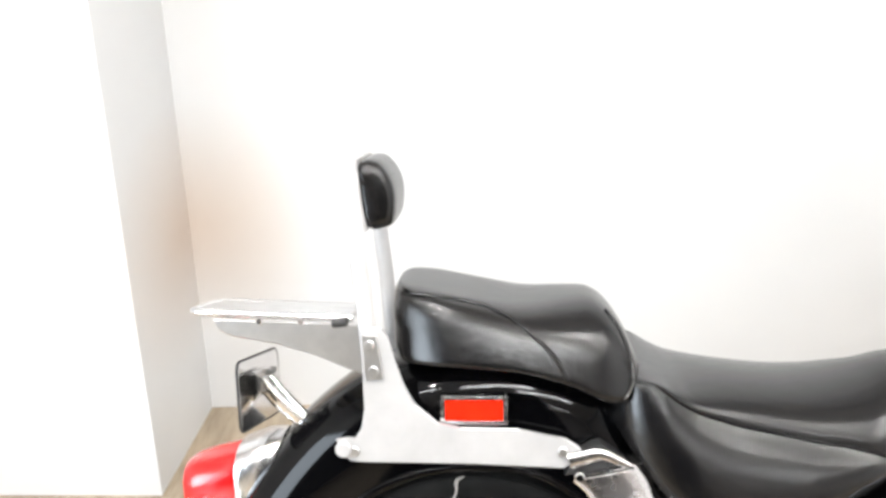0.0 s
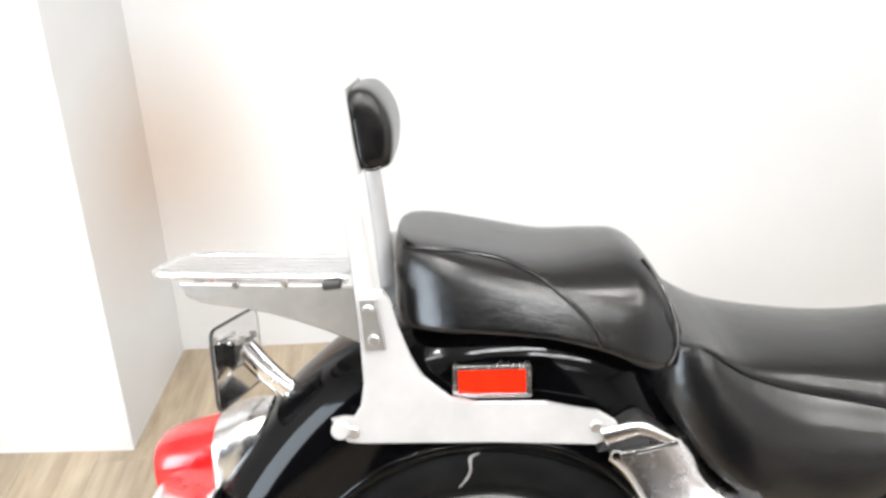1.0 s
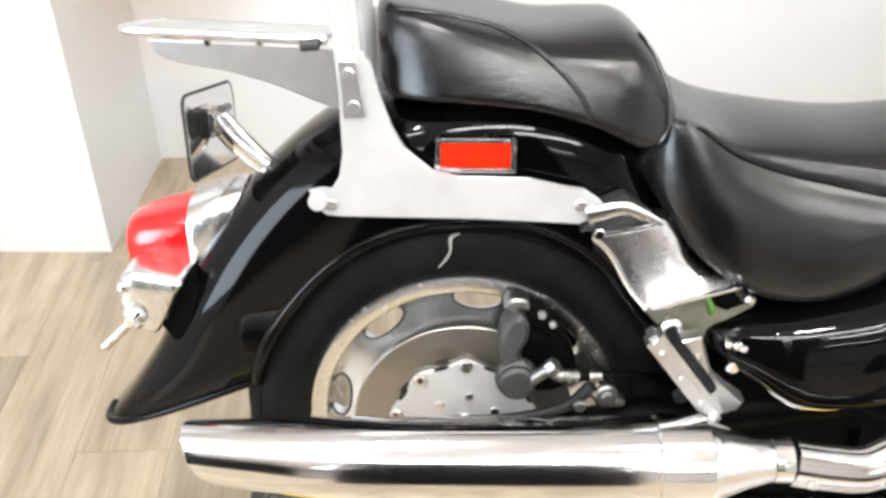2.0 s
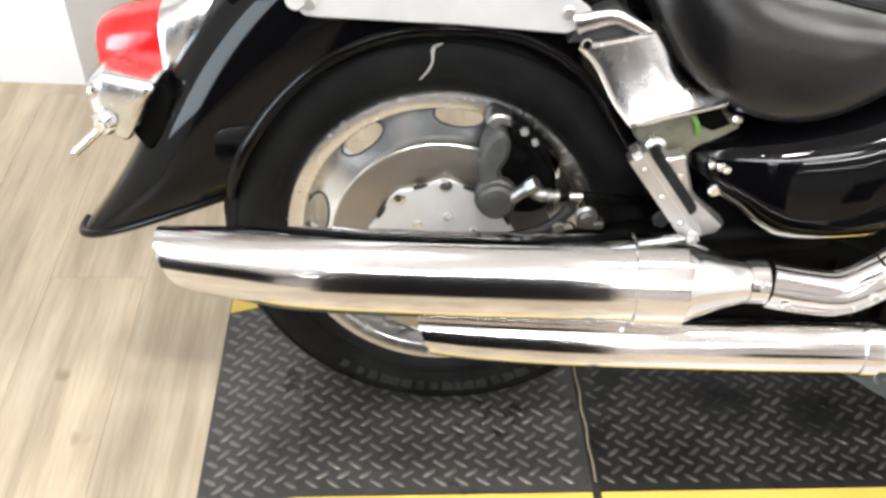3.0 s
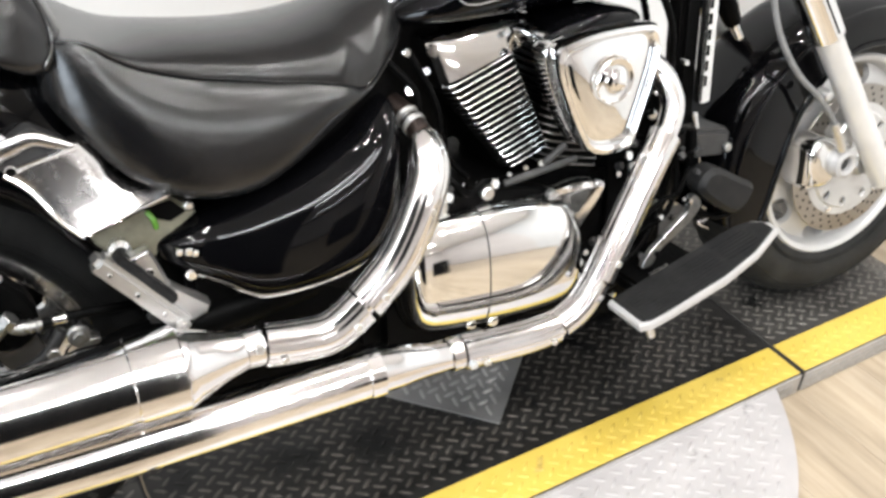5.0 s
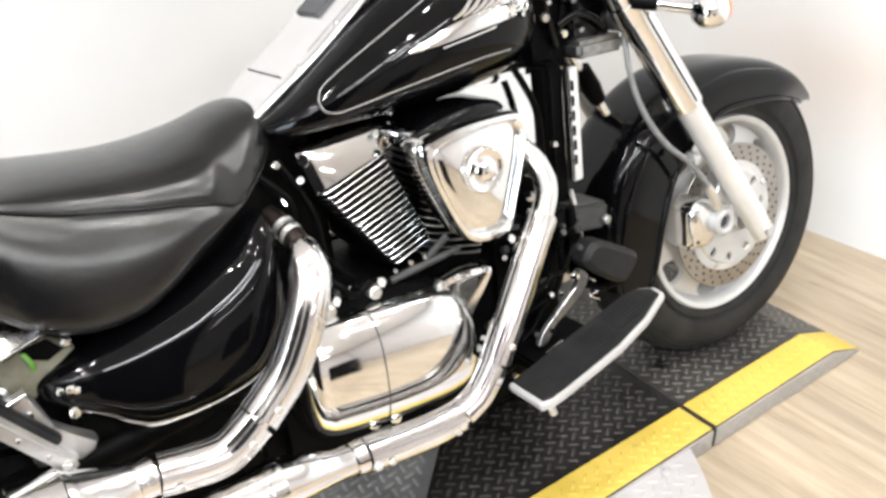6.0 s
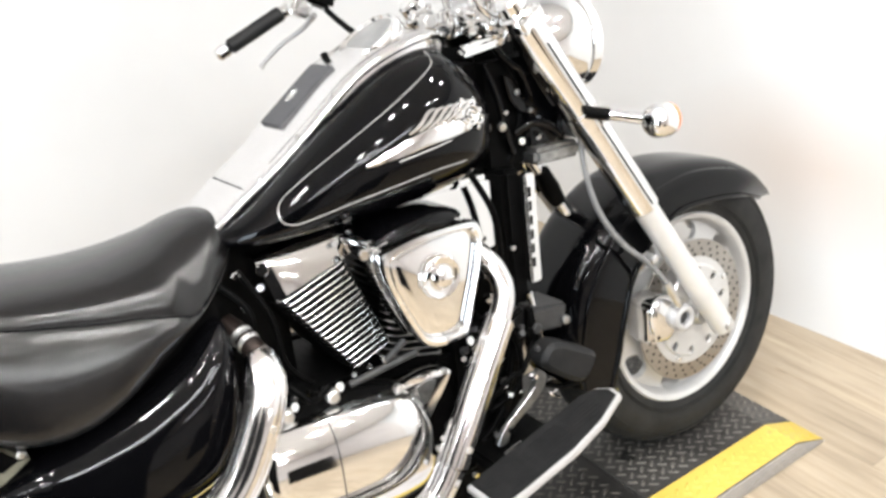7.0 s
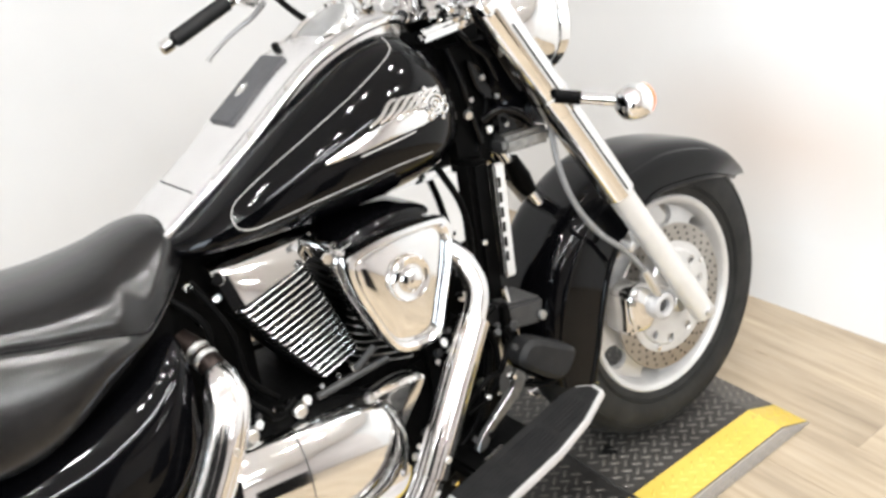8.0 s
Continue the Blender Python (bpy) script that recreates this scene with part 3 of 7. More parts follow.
platform = thing("display_platform", "low charcoal tread-plate platform with sloping ends and yellow edge bands", "platform")
for a, b in ((X0, XS1 - 0.005), (XS1 + 0.005, XS2 - 0.005), (XS2 + 0.005, X1)):
    xs = sorted({a, b} | {q for q in (XB0, XB1) if a < q < b})
    p = part("deck_plate", strip(xs, YO, YFO, 0.001, DECK), DARKDECK if a == XS1 + 0.005 else DECKGREY, platform, "charcoal painted tread plate", 0)
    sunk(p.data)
    t = tread(tread_spots(a + 0.017, b - 0.017, YO + 0.012, YFO - 0.012, lambda x, y: YI + 0.012 < y < YF - 0.006 and x < b - 0.014), p, DARKLUG if a == XS1 + 0.005 else LUGGREY, DECK - 0.0002)
    sunk(t.data)
    for lo, hi in ((YO + 0.001, YI), (YF, YFO - 0.001)):
        if lo > 0 and b == X1:
            continue
        band = part("yellow_band", strip([xs[0] + 0.002] + xs[1:-1] + [xs[-1] - 0.002], lo, hi, DECK - 0.001, DECK + 0.0012), YELLOW, p, "worn yellow painted safety band", 0)
        sunk(band.data)
        t = tread(tread_spots(a + 0.017, b - 0.017, YO + 0.012, YFO - 0.012, lambda x, y: lo + 0.010 < y < hi - 0.012 and x < b - 0.014), p, YELLOW, DECK + 0.0008, size=(0.027, 0.0075, 0.0032))
        sunk(t.data)
    skirt = part("side_strip", strip([xs[0] + 0.001] + xs[1:-1] + [xs[-1] - 0.001], YO - 0.004, YO - 0.0005, 0.001, DECK - 0.003), STRIPGREY, p, "bare aluminium tread strip on the side", 0)
    sunk(skirt.data)
    me = lugs([(x, y, (0.6 if (i + j) % 2 else -0.6)) for i, x in enumerate(a + 0.015 + 0.017 * k for k in range(int((b - a - 0.02) / 0.017))) for j, y in enumerate((0.014, 0.031)) if drop(x) < 0.030], 0.022, 0.0062, 0.0030, 0)
    me.transform(Matrix.Translation((0, YO - 0.0038, 0)) @ Matrix.Rotation(math.pi / 2, 4, "X"))
    me.materials.append(BARE)
    sunk(me)
    o = new("tread", me)
    o.parent = p
    tagged(o, kind="stuff")
for x in (XS1, XS2):
    part("joint", block(x - 0.0055, x + 0.0055, YO - 0.002, YFO, 0.002, DECK - 0.001, 0), GROOVE, platform, "dark joint between the deck plates")
part("joint_seal", tube([(XS1 + 0.002 + 0.0015 * math.sin(9 * k), YI + 0.02 + 0.035 * k, DECK - 0.0005) for k in range(10)], 0.0016, 6, 3), GAP, platform, "pale loose strip of joint seal")

DC, DR = (0.79, -0.02), 0.665
disc_thing = thing("turntable_disc", "round bare aluminium tread-plate turntable under the platform", "turntable")
bm = bmesh.new()
cut = [a for a in (math.pi + math.asin((abs(YO) - 0.008 + DC[1]) / DR) + (math.pi - 2 * math.asin((abs(YO) - 0.008 + DC[1]) / DR)) * k / 64 for k in range(65))]
rim = [(DC[0] + DR * math.cos(a), DC[1] + DR * math.sin(a)) for a in cut]
skin(bm, [[Vector((x, y - (0.0 if 0 < i < 64 else 0.0), z)) for i, (x, y) in enumerate(rim)] for z in (0.001, 0.040, 0.0425)])
part("disc_plate", bm, DISCPALE, disc_thing, "", 30)
tread(tread_spots(0.1, 1.5, -0.70, -0.33, lambda x, y: (x - DC[0]) ** 2 + (y - DC[1]) ** 2 < (DR - 0.02) ** 2 and y < YO - 0.018, 0.036), disc_thing, DISCPALE, 0.0423, size=(0.030, 0.008, 0.002))

pad = thing("stand_pad", "square bare aluminium tread plate lying on the deck", "plate", pose(0.846, 0.02, DECK + 0.0022, 0, 0, 43))
part("pad_plate", block(-0.125, 0.125, -0.125, 0.125, 0, 0.004, 0.001), PADPLATE, pad)
tread(tread_spots(-0.115, 0.115, -0.115, 0.115, lambda x, y: abs(x) < 0.112 and abs(y) < 0.112), pad, BARE, 0.0039, size=(0.030, 0.0085, 0.0030))


# ---- motorcycle ----
bike = thing("motorcycle", "black cruiser motorcycle with chrome trim leaning on its stand", "motorcycle",
             Matrix.Translation((0, 0, DECK)) @ Matrix.Rotation(radians(YAW), 4, "Z") @ Matrix.Rotation(radians(-LEAN), 4, "X"))
RC, FC = (0.0, 0.322), (1.70, 0.319)


def tyre_bm(center, R, rim_r, half, seg=96):
    h = R - rim_r
    prof = [(rim_r - 0.004, -half * 0.80), (rim_r + 0.10 * h, -half * 0.90), (rim_r + 0.38 * h, -half * 1.0), (rim_r + 0.62 * h, -half * 0.97), (rim_r + 0.80 * h, -half * 0.84), (rim_r + 0.92 * h, -half * 0.6), (R - 0.001, -half * 0.28), (R, 0)]
    prof = [(p.x, p.y) for p in curve([(r, y, 0) for r, y in prof], 4)]
    prof += [(r, -y) for r, y in reversed(prof[:-1])]
    prof += [(rim_r - 0.012, half * 0.7), (rim_r - 0.012, -half * 0.7)]
    return lathe(prof, center, seg, closed=True)


def tread_grooves(center, R, half, count):
    """Slanting tread blocks set just proud of the crown."""
    bm = bmesh.new()
    for k in range(count):
        a = 2 * math.pi * k / count
        for s in (-1, 1):
            q = []
            for da, y in ((0, 0.12), (0.055, 0.62), (0.095, 0.66), (0.05, 0.10)):
                yy = s * half * y
                rr = R - 0.030 * abs(y) ** 2.6 + 0.0016
                q.append((center[0] + rr * math.cos(a + da), yy, center[1] + rr * math.sin(a + da)))
            w = [(center[0] + (Vector((x - center[0], z - center[1])) * (1 - 0.012)).x, y, center[1] + (Vector((x - center[0], z - center[1])) * (1 - 0.012)).y) for x, y, z in q]
            skin(bm, [[Vector(v) for v in w], [Vector(v) for v in q]])
    return bm


def bolt(p, axis, r, h, bm=None, hexed=True):
    """A bolt head along an axis, with a socket rim."""
    d = Vector(axis).normalized()
    p = Vector(p)
    bm = rod(p, p + d * h, r, 6 if hexed else 16, bm, r * 0.18)
    return bm


def rear_wheel():
    y = lambda r: -0.048 - 0.016 * max(0.0, min(1.0, (0.195 - r) / 0.05))
    w = part("rear_wheel", slotted_face(RC, 0.05, 0.203, y, 8, 0.181, 0.0155, 0.034, radians(84.5), 0.016), MACHINED, bike, "machined cast wheel with oval slots")
    part("rim", lathe([(0.194, -0.046), (0.1965, -0.060), (0.1985, -0.0755), (0.201, -0.0775), (0.2195, -0.0795), (0.2225, -0.076), (0.2225, -0.066), (0.2225, 0.07), (0.219, 0.0765), (0.205, 0.07), (0.199, 0.046)], RC, 120, closed=True), DULL, w, "polished wheel rim lip")
    for k in range(8):
        a = radians(84.5 + 45 * k)
        ring = []
        for u in (2 * math.pi * v / 28 for v in range(28)):
            r, b = 0.181 + 0.0162 * math.sin(u), a + 0.0352 * math.cos(u) / 0.181
            ring.append((RC[0] + r * math.cos(b), y(r) - 0.0008, RC[1] + r * math.sin(b)))
        part("slot_bevel", tube(ring, 0.0016, 6, 1, closed=True), DARK, w, "dark edge of a wheel slot")
    part("tyre", tyre_bm(RC, 0.322, 0.2225, 0.092), RUBBER, w, "black rubber tyre with scuffed sidewall")
    part("tyre_tread", tread_grooves(RC, 0.322, 0.092, 46), RUBBER, w)
    for rr, yy in ((0.238, 0.0855), (0.243, 0.0875), (0.292, 0.0868)):
        part("sidewall_rib", lathe([(rr - 0.0012, -yy + 0.002), (rr - 0.0008, -yy - 0.0012), (rr + 0.0008, -yy - 0.0012), (rr + 0.0012, -yy + 0.002)], RC, 96), RUBBER, w)
    for k in range(15):
        a = radians(238 + 5.2 * k)
        mk = Matrix.Translation((RC[0] + 0.268 * math.cos(a), -0.0915, RC[1] + 0.268 * math.sin(a))) @ Matrix.Rotation(math.pi / 2 - a, 4, "Y")
        part("sidewall_mark", block(-0.007, 0.003 if k % 3 else 0.006, -0.0012, 0.003, -0.007, 0.007, 0.0006, None, mk), PALERUBBER, w)
    part("brake_disc", lathe([(0.088, -0.088), (0.154, -0.088), (0.1555, -0.0895), (0.1555, -0.0935), (0.154, -0.095), (0.088, -0.095)], RC, 120, closed=True), DISC, w, "bronze-tinted steel brake disc")
    car = [(0.102 + 0.004 * math.cos(9 * (2 * math.pi * k / 96 - radians(89)))) for k in range(96)]
    part("disc_carrier", plate([(RC[0] + r * math.cos(2 * math.pi * k / 96), RC[1] + r * math.sin(2 * math.pi * k / 96)) for k, r in enumerate(car)], -0.096, -0.103, 0.0015), SILVER, w, "pale aluminium disc carrier")
    for k in range(9):
        a = radians(89 + 40 * k)
        q = (RC[0] + 0.098 * math.cos(a), RC[1] + 0.098 * math.sin(a))
        part("disc_bolt", bolt((q[0], -0.102, q[1]), (0, -1, 0), 0.0095, 0.006, hexed=False), CHROME, w)
        part("bolt_socket", rod((q[0], -0.106, q[1]), (q[0], -0.1086, q[1]), 0.0045, 10, bevel=0.0005), DARK, w)
        part("carrier_slot", plate([(RC[0] + (0.1 + 0.0035 * math.sin(u)) * math.cos(a + 0.35 + 0.11 * math.cos(u)), RC[1] + (0.1 + 0.0035 * math.sin(u)) * math.sin(a + 0.35 + 0.11 * math.cos(u))) for u in (2 * math.pi * v / 14 for v in range(14))], -0.1028, -0.1038, 0.0003), GROOVE, w)
    for k in range(7):
        a = radians(83 + 360 / 7 * k)
        part("hub_bolt", bolt((RC[0] + 0.050 * math.cos(a), -0.102, RC[1] + 0.050 * math.sin(a)), (0, -1, 0), 0.0065, 0.005, hexed=False), CHROME, w)
    part("axle_nut", rod((0, -0.135, RC[1]), (0, -0.10, RC[1]), 0.02), CHROME, w)
    # caliper, its pin and its hose
    c = part("rear_caliper", plate([(0.050, 0.436), (0.044, 0.470), (0.049, 0.495), (0.059, 0.510), (0.072, 0.516), (0.083, 0.498), (0.080, 0.476), (0.072, 0.460), (0.075, 0.44)], -0.085, -0.138, 0.006, 3), CALGREY, bike, "dark grey brake caliper")
    part("caliper_body", plate([(0.075, 0.505), (0.098, 0.508), (0.128, 0.478), (0.148, 0.445), (0.145, 0.408), (0.118, 0.388), (0.082, 0.395), (0.070, 0.44)], -0.080, -0.118, 0.006, 2), BLACK, c, "black rear half of the caliper")
    part("piston_cap", rod((0.0685, -0.125, 0.421), (0.0685, -0.152, 0.421), 0.0245, 28, bevel=0.004), CALGREY, c)
    part("piston_ring", rod((0.0685, -0.12, 0.421), (0.0685, -0.140, 0.421), 0.0285, 28, bevel=0.004), CALGREY, c)
    part("caliper_window", block(0.083, 0.110, -0.126, -0.11, 0.470, 0.490, 0.003, None, Matrix.Translation((0.096, 0, 0.48)) @ Matrix.Rotation(radians(28), 4, "Y") @ Matrix.Translation((-0.096, 0, -0.48))), BLACK, c)
    part("pad_spring", plate([(0.050, 0.520), (0.062, 0.533), (0.080, 0.530), (0.084, 0.516), (0.070, 0.518), (0.066, 0.508)], -0.085, -0.120, 0.003, 2), STEELGREY, c, "grey caliper pad plate")
    for q, r in (((0.100, -0.118, 0.512), 0.006), ((0.115, -0.117, 0.497), 0.005), ((0.128, -0.117, 0.418), 0.006)):
        part("caliper_bolt", bolt(q, (0, -1, 0), r, 0.008), SATIN, c)
    for k in range(4):
        part("caliper_rib", block(0.088 + 0.012 * k, 0.093 + 0.012 * k, -0.123, -0.115, 0.402, 0.432 + 0.004 * k, 0.0015), BLACK, c)
    part("banjo_bolt", rod((0.083, -0.142, 0.421), (0.117, -0.152, 0.454), 0.0088), STEELGREY, c)
    part("banjo_head", rod((0.109, -0.150, 0.446), (0.119, -0.153, 0.456), 0.0115, 6), STEELGREY, c)
    part("hose_union", tube([(0.112, -0.148, 0.440), (0.124, -0.146, 0.434), (0.150, -0.143, 0.431)], [0.006, 0.0085, 0.0075], 14, 4), STEELGREY, c)
    for k in range(3):
        part("union_ring", rod((0.126 + 0.009 * k, -0.145, 0.4335 - 0.001 * k), (0.130 + 0.009 * k, -0.145, 0.4332 - 0.001 * k), 0.0100, 12, bevel=0.001), STEELGREY, c)
    part("brake_hose", tube([(0.148, -0.143, 0.431), (0.19, -0.14, 0.431), (0.23, -0.13, 0.424), (0.27, -0.11, 0.41)], 0.0065), BLACK, c)
    part("hose_ferrule", rod((0.163, -0.142, 0.4315), (0.182, -0.141, 0.4315), 0.0072, 12), CHROME, c)
    part("torque_arm", tube([(0.025, -0.118, 0.346), (0.085, -0.120, 0.352), (0.140, -0.122, 0.370), (0.172, -0.124, 0.405)], [0.004, 0.006, 0.008, 0.009], 12, 6), DARK, c, "dark curved caliper stay")
    sw = part("swingarm", tube([(-0.02, -0.115, 0.320), (0.12, -0.118, 0.328), (0.25, -0.125, 0.355), (0.40, -0.12, 0.37), (0.52, -0.11, 0.38)], [0.022, 0.024, 0.027, 0.03, 0.03]), BLACK, bike, "black swingarm")
    part("arm_bolt", bolt((0.190, -0.135, 0.400), (0, -1, 0), 0.0155, 0.010, hexed=False), STEELGREY, sw)
    part("arm_bolt", bolt((0.190, -0.143, 0.400), (0, -1, 0), 0.008, 0.008), STEELGREY, sw)
    part("arm_plate", block(0.182, 0.216, -0.142, -0.12, 0.380, 0.392, 0.003), STEELGREY, sw)
    part("arm_bolt", bolt((0.155, -0.135, 0.382), (0, -1, 0), 0.009, 0.010), STEELGREY, sw)
    part("arm_bolt", bolt((0.29, -0.135, 0.40), (0, -1, 0), 0.012, 0.010), DARK, sw)
    part("scuff", tube([(-0.0086, -0.0875, 0.6135), (-0.0203, -0.0888, 0.607), (-0.021, -0.0910, 0.5907), (-0.0262, -0.0922, 0.5784), (-0.0366, -0.0930, 0.5659)], [0.0012, 0.0030, 0.0022, 0.0018, 0.0010], 6, 4), STRIPGREY, w, "pale dried splash on the tyre wall")


rear_wheel()
mark = mesh_of("sidewall_mark", block(-0.006, 0.006, -0.0022, 0.001, -0.009, 0.009, 0.0008), PALERUBBER, 30)
for k in range(13):
    if k != 5:
        a = radians(-112 + 4.2 * k)
        o = new("sidewall_mark", mark)
        o.parent = bike
        o.matrix_basis = Matrix.Translation((RC[0] + 0.268 * math.cos(a), -0.0905, RC[1] + 0.268 * math.sin(a))) @ Matrix.Rotation(math.pi / 2 - a, 4, "Y")

FENDER_ROWS = [(-0.536, 0.287, -0.292, 0.388, 0.092), (-0.492, 0.342, -0.282, 0.425, 0.106), (-0.440, 0.420, -0.262, 0.470, 0.110), (-0.395, 0.510, -0.221, 0.530, 0.112), (-0.342, 0.598, -0.166, 0.584, 0.113), (-0.270, 0.682, -0.100, 0.621, 0.114), (-0.174, 0.757, -0.040, 0.637, 0.116), (-0.060, 0.800, 0.020, 0.641, 0.118), (0.060, 0.812, 0.090, 0.634, 0.118), (0.170, 0.785, 0.165, 0.592, 0.118), (0.250, 0.725, 0.214, 0.526, 0.116), (0.300, 0.640, 0.257, 0.464, 0.112)]
rf = part("rear_fender", fender(FENDER_ROWS, 3.3, 0.004, 7, 17), PAINT, bike, "glossy black flared rear mudguard")
edge = [Vector((ex, -w + 0.001, ez)) for _, _, ex, ez, w in FENDER_ROWS]
part("fender_lip", tube([p + Vector((0, 0.003, 0)) for p in edge], [0.011, 0.011, 0.011, 0.010, 0.009, 0.009, 0.008, 0.008, 0.008, 0.008, 0.008, 0.008], 14, 6), PAINT, rf)
low = [Vector((cx + (ex - cx) * (1 - math.cos(a) ** (2 / 3.3)), -math.sin(a) ** (2 / 3.3) * w, cz + (ez - cz) * (1 - math.cos(a) ** (2 / 3.3)))) for a in (k / 20 * math.pi / 2 for k in range(21)) for cx, cz, ex, ez, w in FENDER_ROWS[:1]]
part("tail_lip", tube(low, 0.006, 10, 1), PAINT, rf)

# side reflector
r = part("side_reflector", block(-0.036, 0.054, -0.1305, -0.122, 0.716, 0.753, 0.003), REFLECTOR, bike, "red side reflector")
fr = bmesh.new()
for a in ((-0.040, 0.058, 0.7125, 0.7185), (-0.040, 0.058, 0.7505, 0.7565), (-0.040, -0.0335, 0.7125, 0.7565), (0.0515, 0.058, 0.7125, 0.7565)):
    block(a[0], a[1], -0.1325, -0.117, a[2], a[3], 0.0012, fr)
part("reflector_frame", fr, DULL, r, "chrome reflector frame")

# tail lamp, signal bar and plate bracket
tl = part("tail_lamp", Hull([(-0.470, 0.014, 0.548, 0.580), (-0.466, 0.036, 0.526, 0.600), (-0.450, 0.048, 0.514, 0.612), (-0.42, 0.054, 0.511, 0.622), (-0.385, 0.057, 0.515, 0.630), (-0.372, 0.057, 0.518, 0.632)], 2.7).mesh(36), RED, bike, "red teardrop tail lamp lens")
part("lamp_housing", Hull([(-0.374, 0.059, 0.513, 0.636), (-0.362, 0.061, 0.511, 0.640), (-0.33, 0.058, 0.53, 0.652), (-0.30, 0.045, 0.56, 0.655)], 3.2).mesh(36), DULL, tl, "chrome tail lamp housing")
sb = part("rear_signal", dome([(-0.443, 0.565), (-0.459, 0.546), (-0.458, 0.506), (-0.432, 0.480), (-0.412, 0.476), (-0.383, 0.530), (-0.372, 0.552), (-0.409, 0.562)], -0.055, -0.095, -0.118, (-0.418, 0.522), 4.2, 5, 9), DULL, bike, "chrome tapered turn signal body")
part("signal_cap", dome([(-0.452, 0.556), (-0.460, 0.540), (-0.448, 0.532), (-0.440, 0.548)], -0.09, -0.110, -0.122, (-0.450, 0.544), 2.4, 5, 6), CHROME, sb)
part("signal_clamp", rod((-0.437, -0.106, 0.505), (-0.441, -0.128, 0.501), 0.0165, 20, bevel=0.005), CHROME, sb, "chrome signal clamp")
part("clamp_nut", bolt((-0.441, -0.126, 0.501), (-0.1, -1, 0), 0.008, 0.007), CHROME, sb)
part("signal_stub", rod((-0.443, -0.118, 0.497), (-0.484, -0.126, 0.460), 0.0062, 14), CHROME, bike)
part("signal_bracket", plate([(-0.384, 0.532), (-0.371, 0.553), (-0.352, 0.53), (-0.372, 0.475), (-0.398, 0.452), (-0.413, 0.474)], -0.05, -0.095, 0.004), BLACK, bike)
T0 = Matrix.Translation((-0.338, -0.012, 0.729)) @ Matrix.Rotation(radians(-7.5), 4, "Z") @ Matrix.Rotation(radians(-7.5), 4, "X") @ Matrix.Rotation(radians(-4), 4, "Y")
edge = [(sy * (0.070 + 0.013 * math.cos(q)), sz * (0.040 + 0.013 * math.sin(q))) for sy, sz, qs in ((1, 1, (0, 1, 2, 3)), (-1, 1, (3, 2, 1, 0)), (-1, -1, (0, 1, 2, 3)), (1, -1, (3, 2, 1, 0))) for q in (k * math.pi / 6 for k in qs)]
bm = bmesh.new()
skin(bm, [[T0 @ Vector((x, y * f, z * f)) for y, z in edge] for x, f in ((-0.002, 0.985), (-0.001, 1.0), (0.001, 1.0), (0.002, 0.985))])
pf = part("plate_bracket", bm, PIPE, bike, "chrome number plate bracket with a dark rim", 30)
part("bracket_rim", tube([T0 @ Vector((0.0, y * 1.01, z * 1.015)) for y, z in edge], 0.0023, 8, 1, closed=True), DARK, pf)
part("plate_mount", block(0.003, 0.018, -0.052, 0.004, -0.006, 0.034, 0.004, None, T0), CHROME, pf)
part("mount_slot", block(0.0175, 0.0188, -0.046, -0.036, 0.002, 0.026, 0.001, None, T0), DARK, pf)
part("plate_arm", tube([(-0.328, -0.014, 0.744), (-0.305, -0.016, 0.715), (-0.268, -0.020, 0.680)], [0.017, 0.018, 0.015], 16, 8, flat=0.4), PIPE, pf)
part("arm_rib", tube([(-0.326, -0.030, 0.752), (-0.303, -0.032, 0.722), (-0.262, -0.035, 0.688)], [0.0045, 0.005, 0.0065], 12, 8), DULL, pf)
for y, z in ((-0.016, 0.757), (-0.034, 0.762), (0.012, 0.752)):
    part("plate_bolt", bolt((-0.323, y, z), (0.9, -0.4, 0.3), 0.006, 0.007), SATIN, pf)

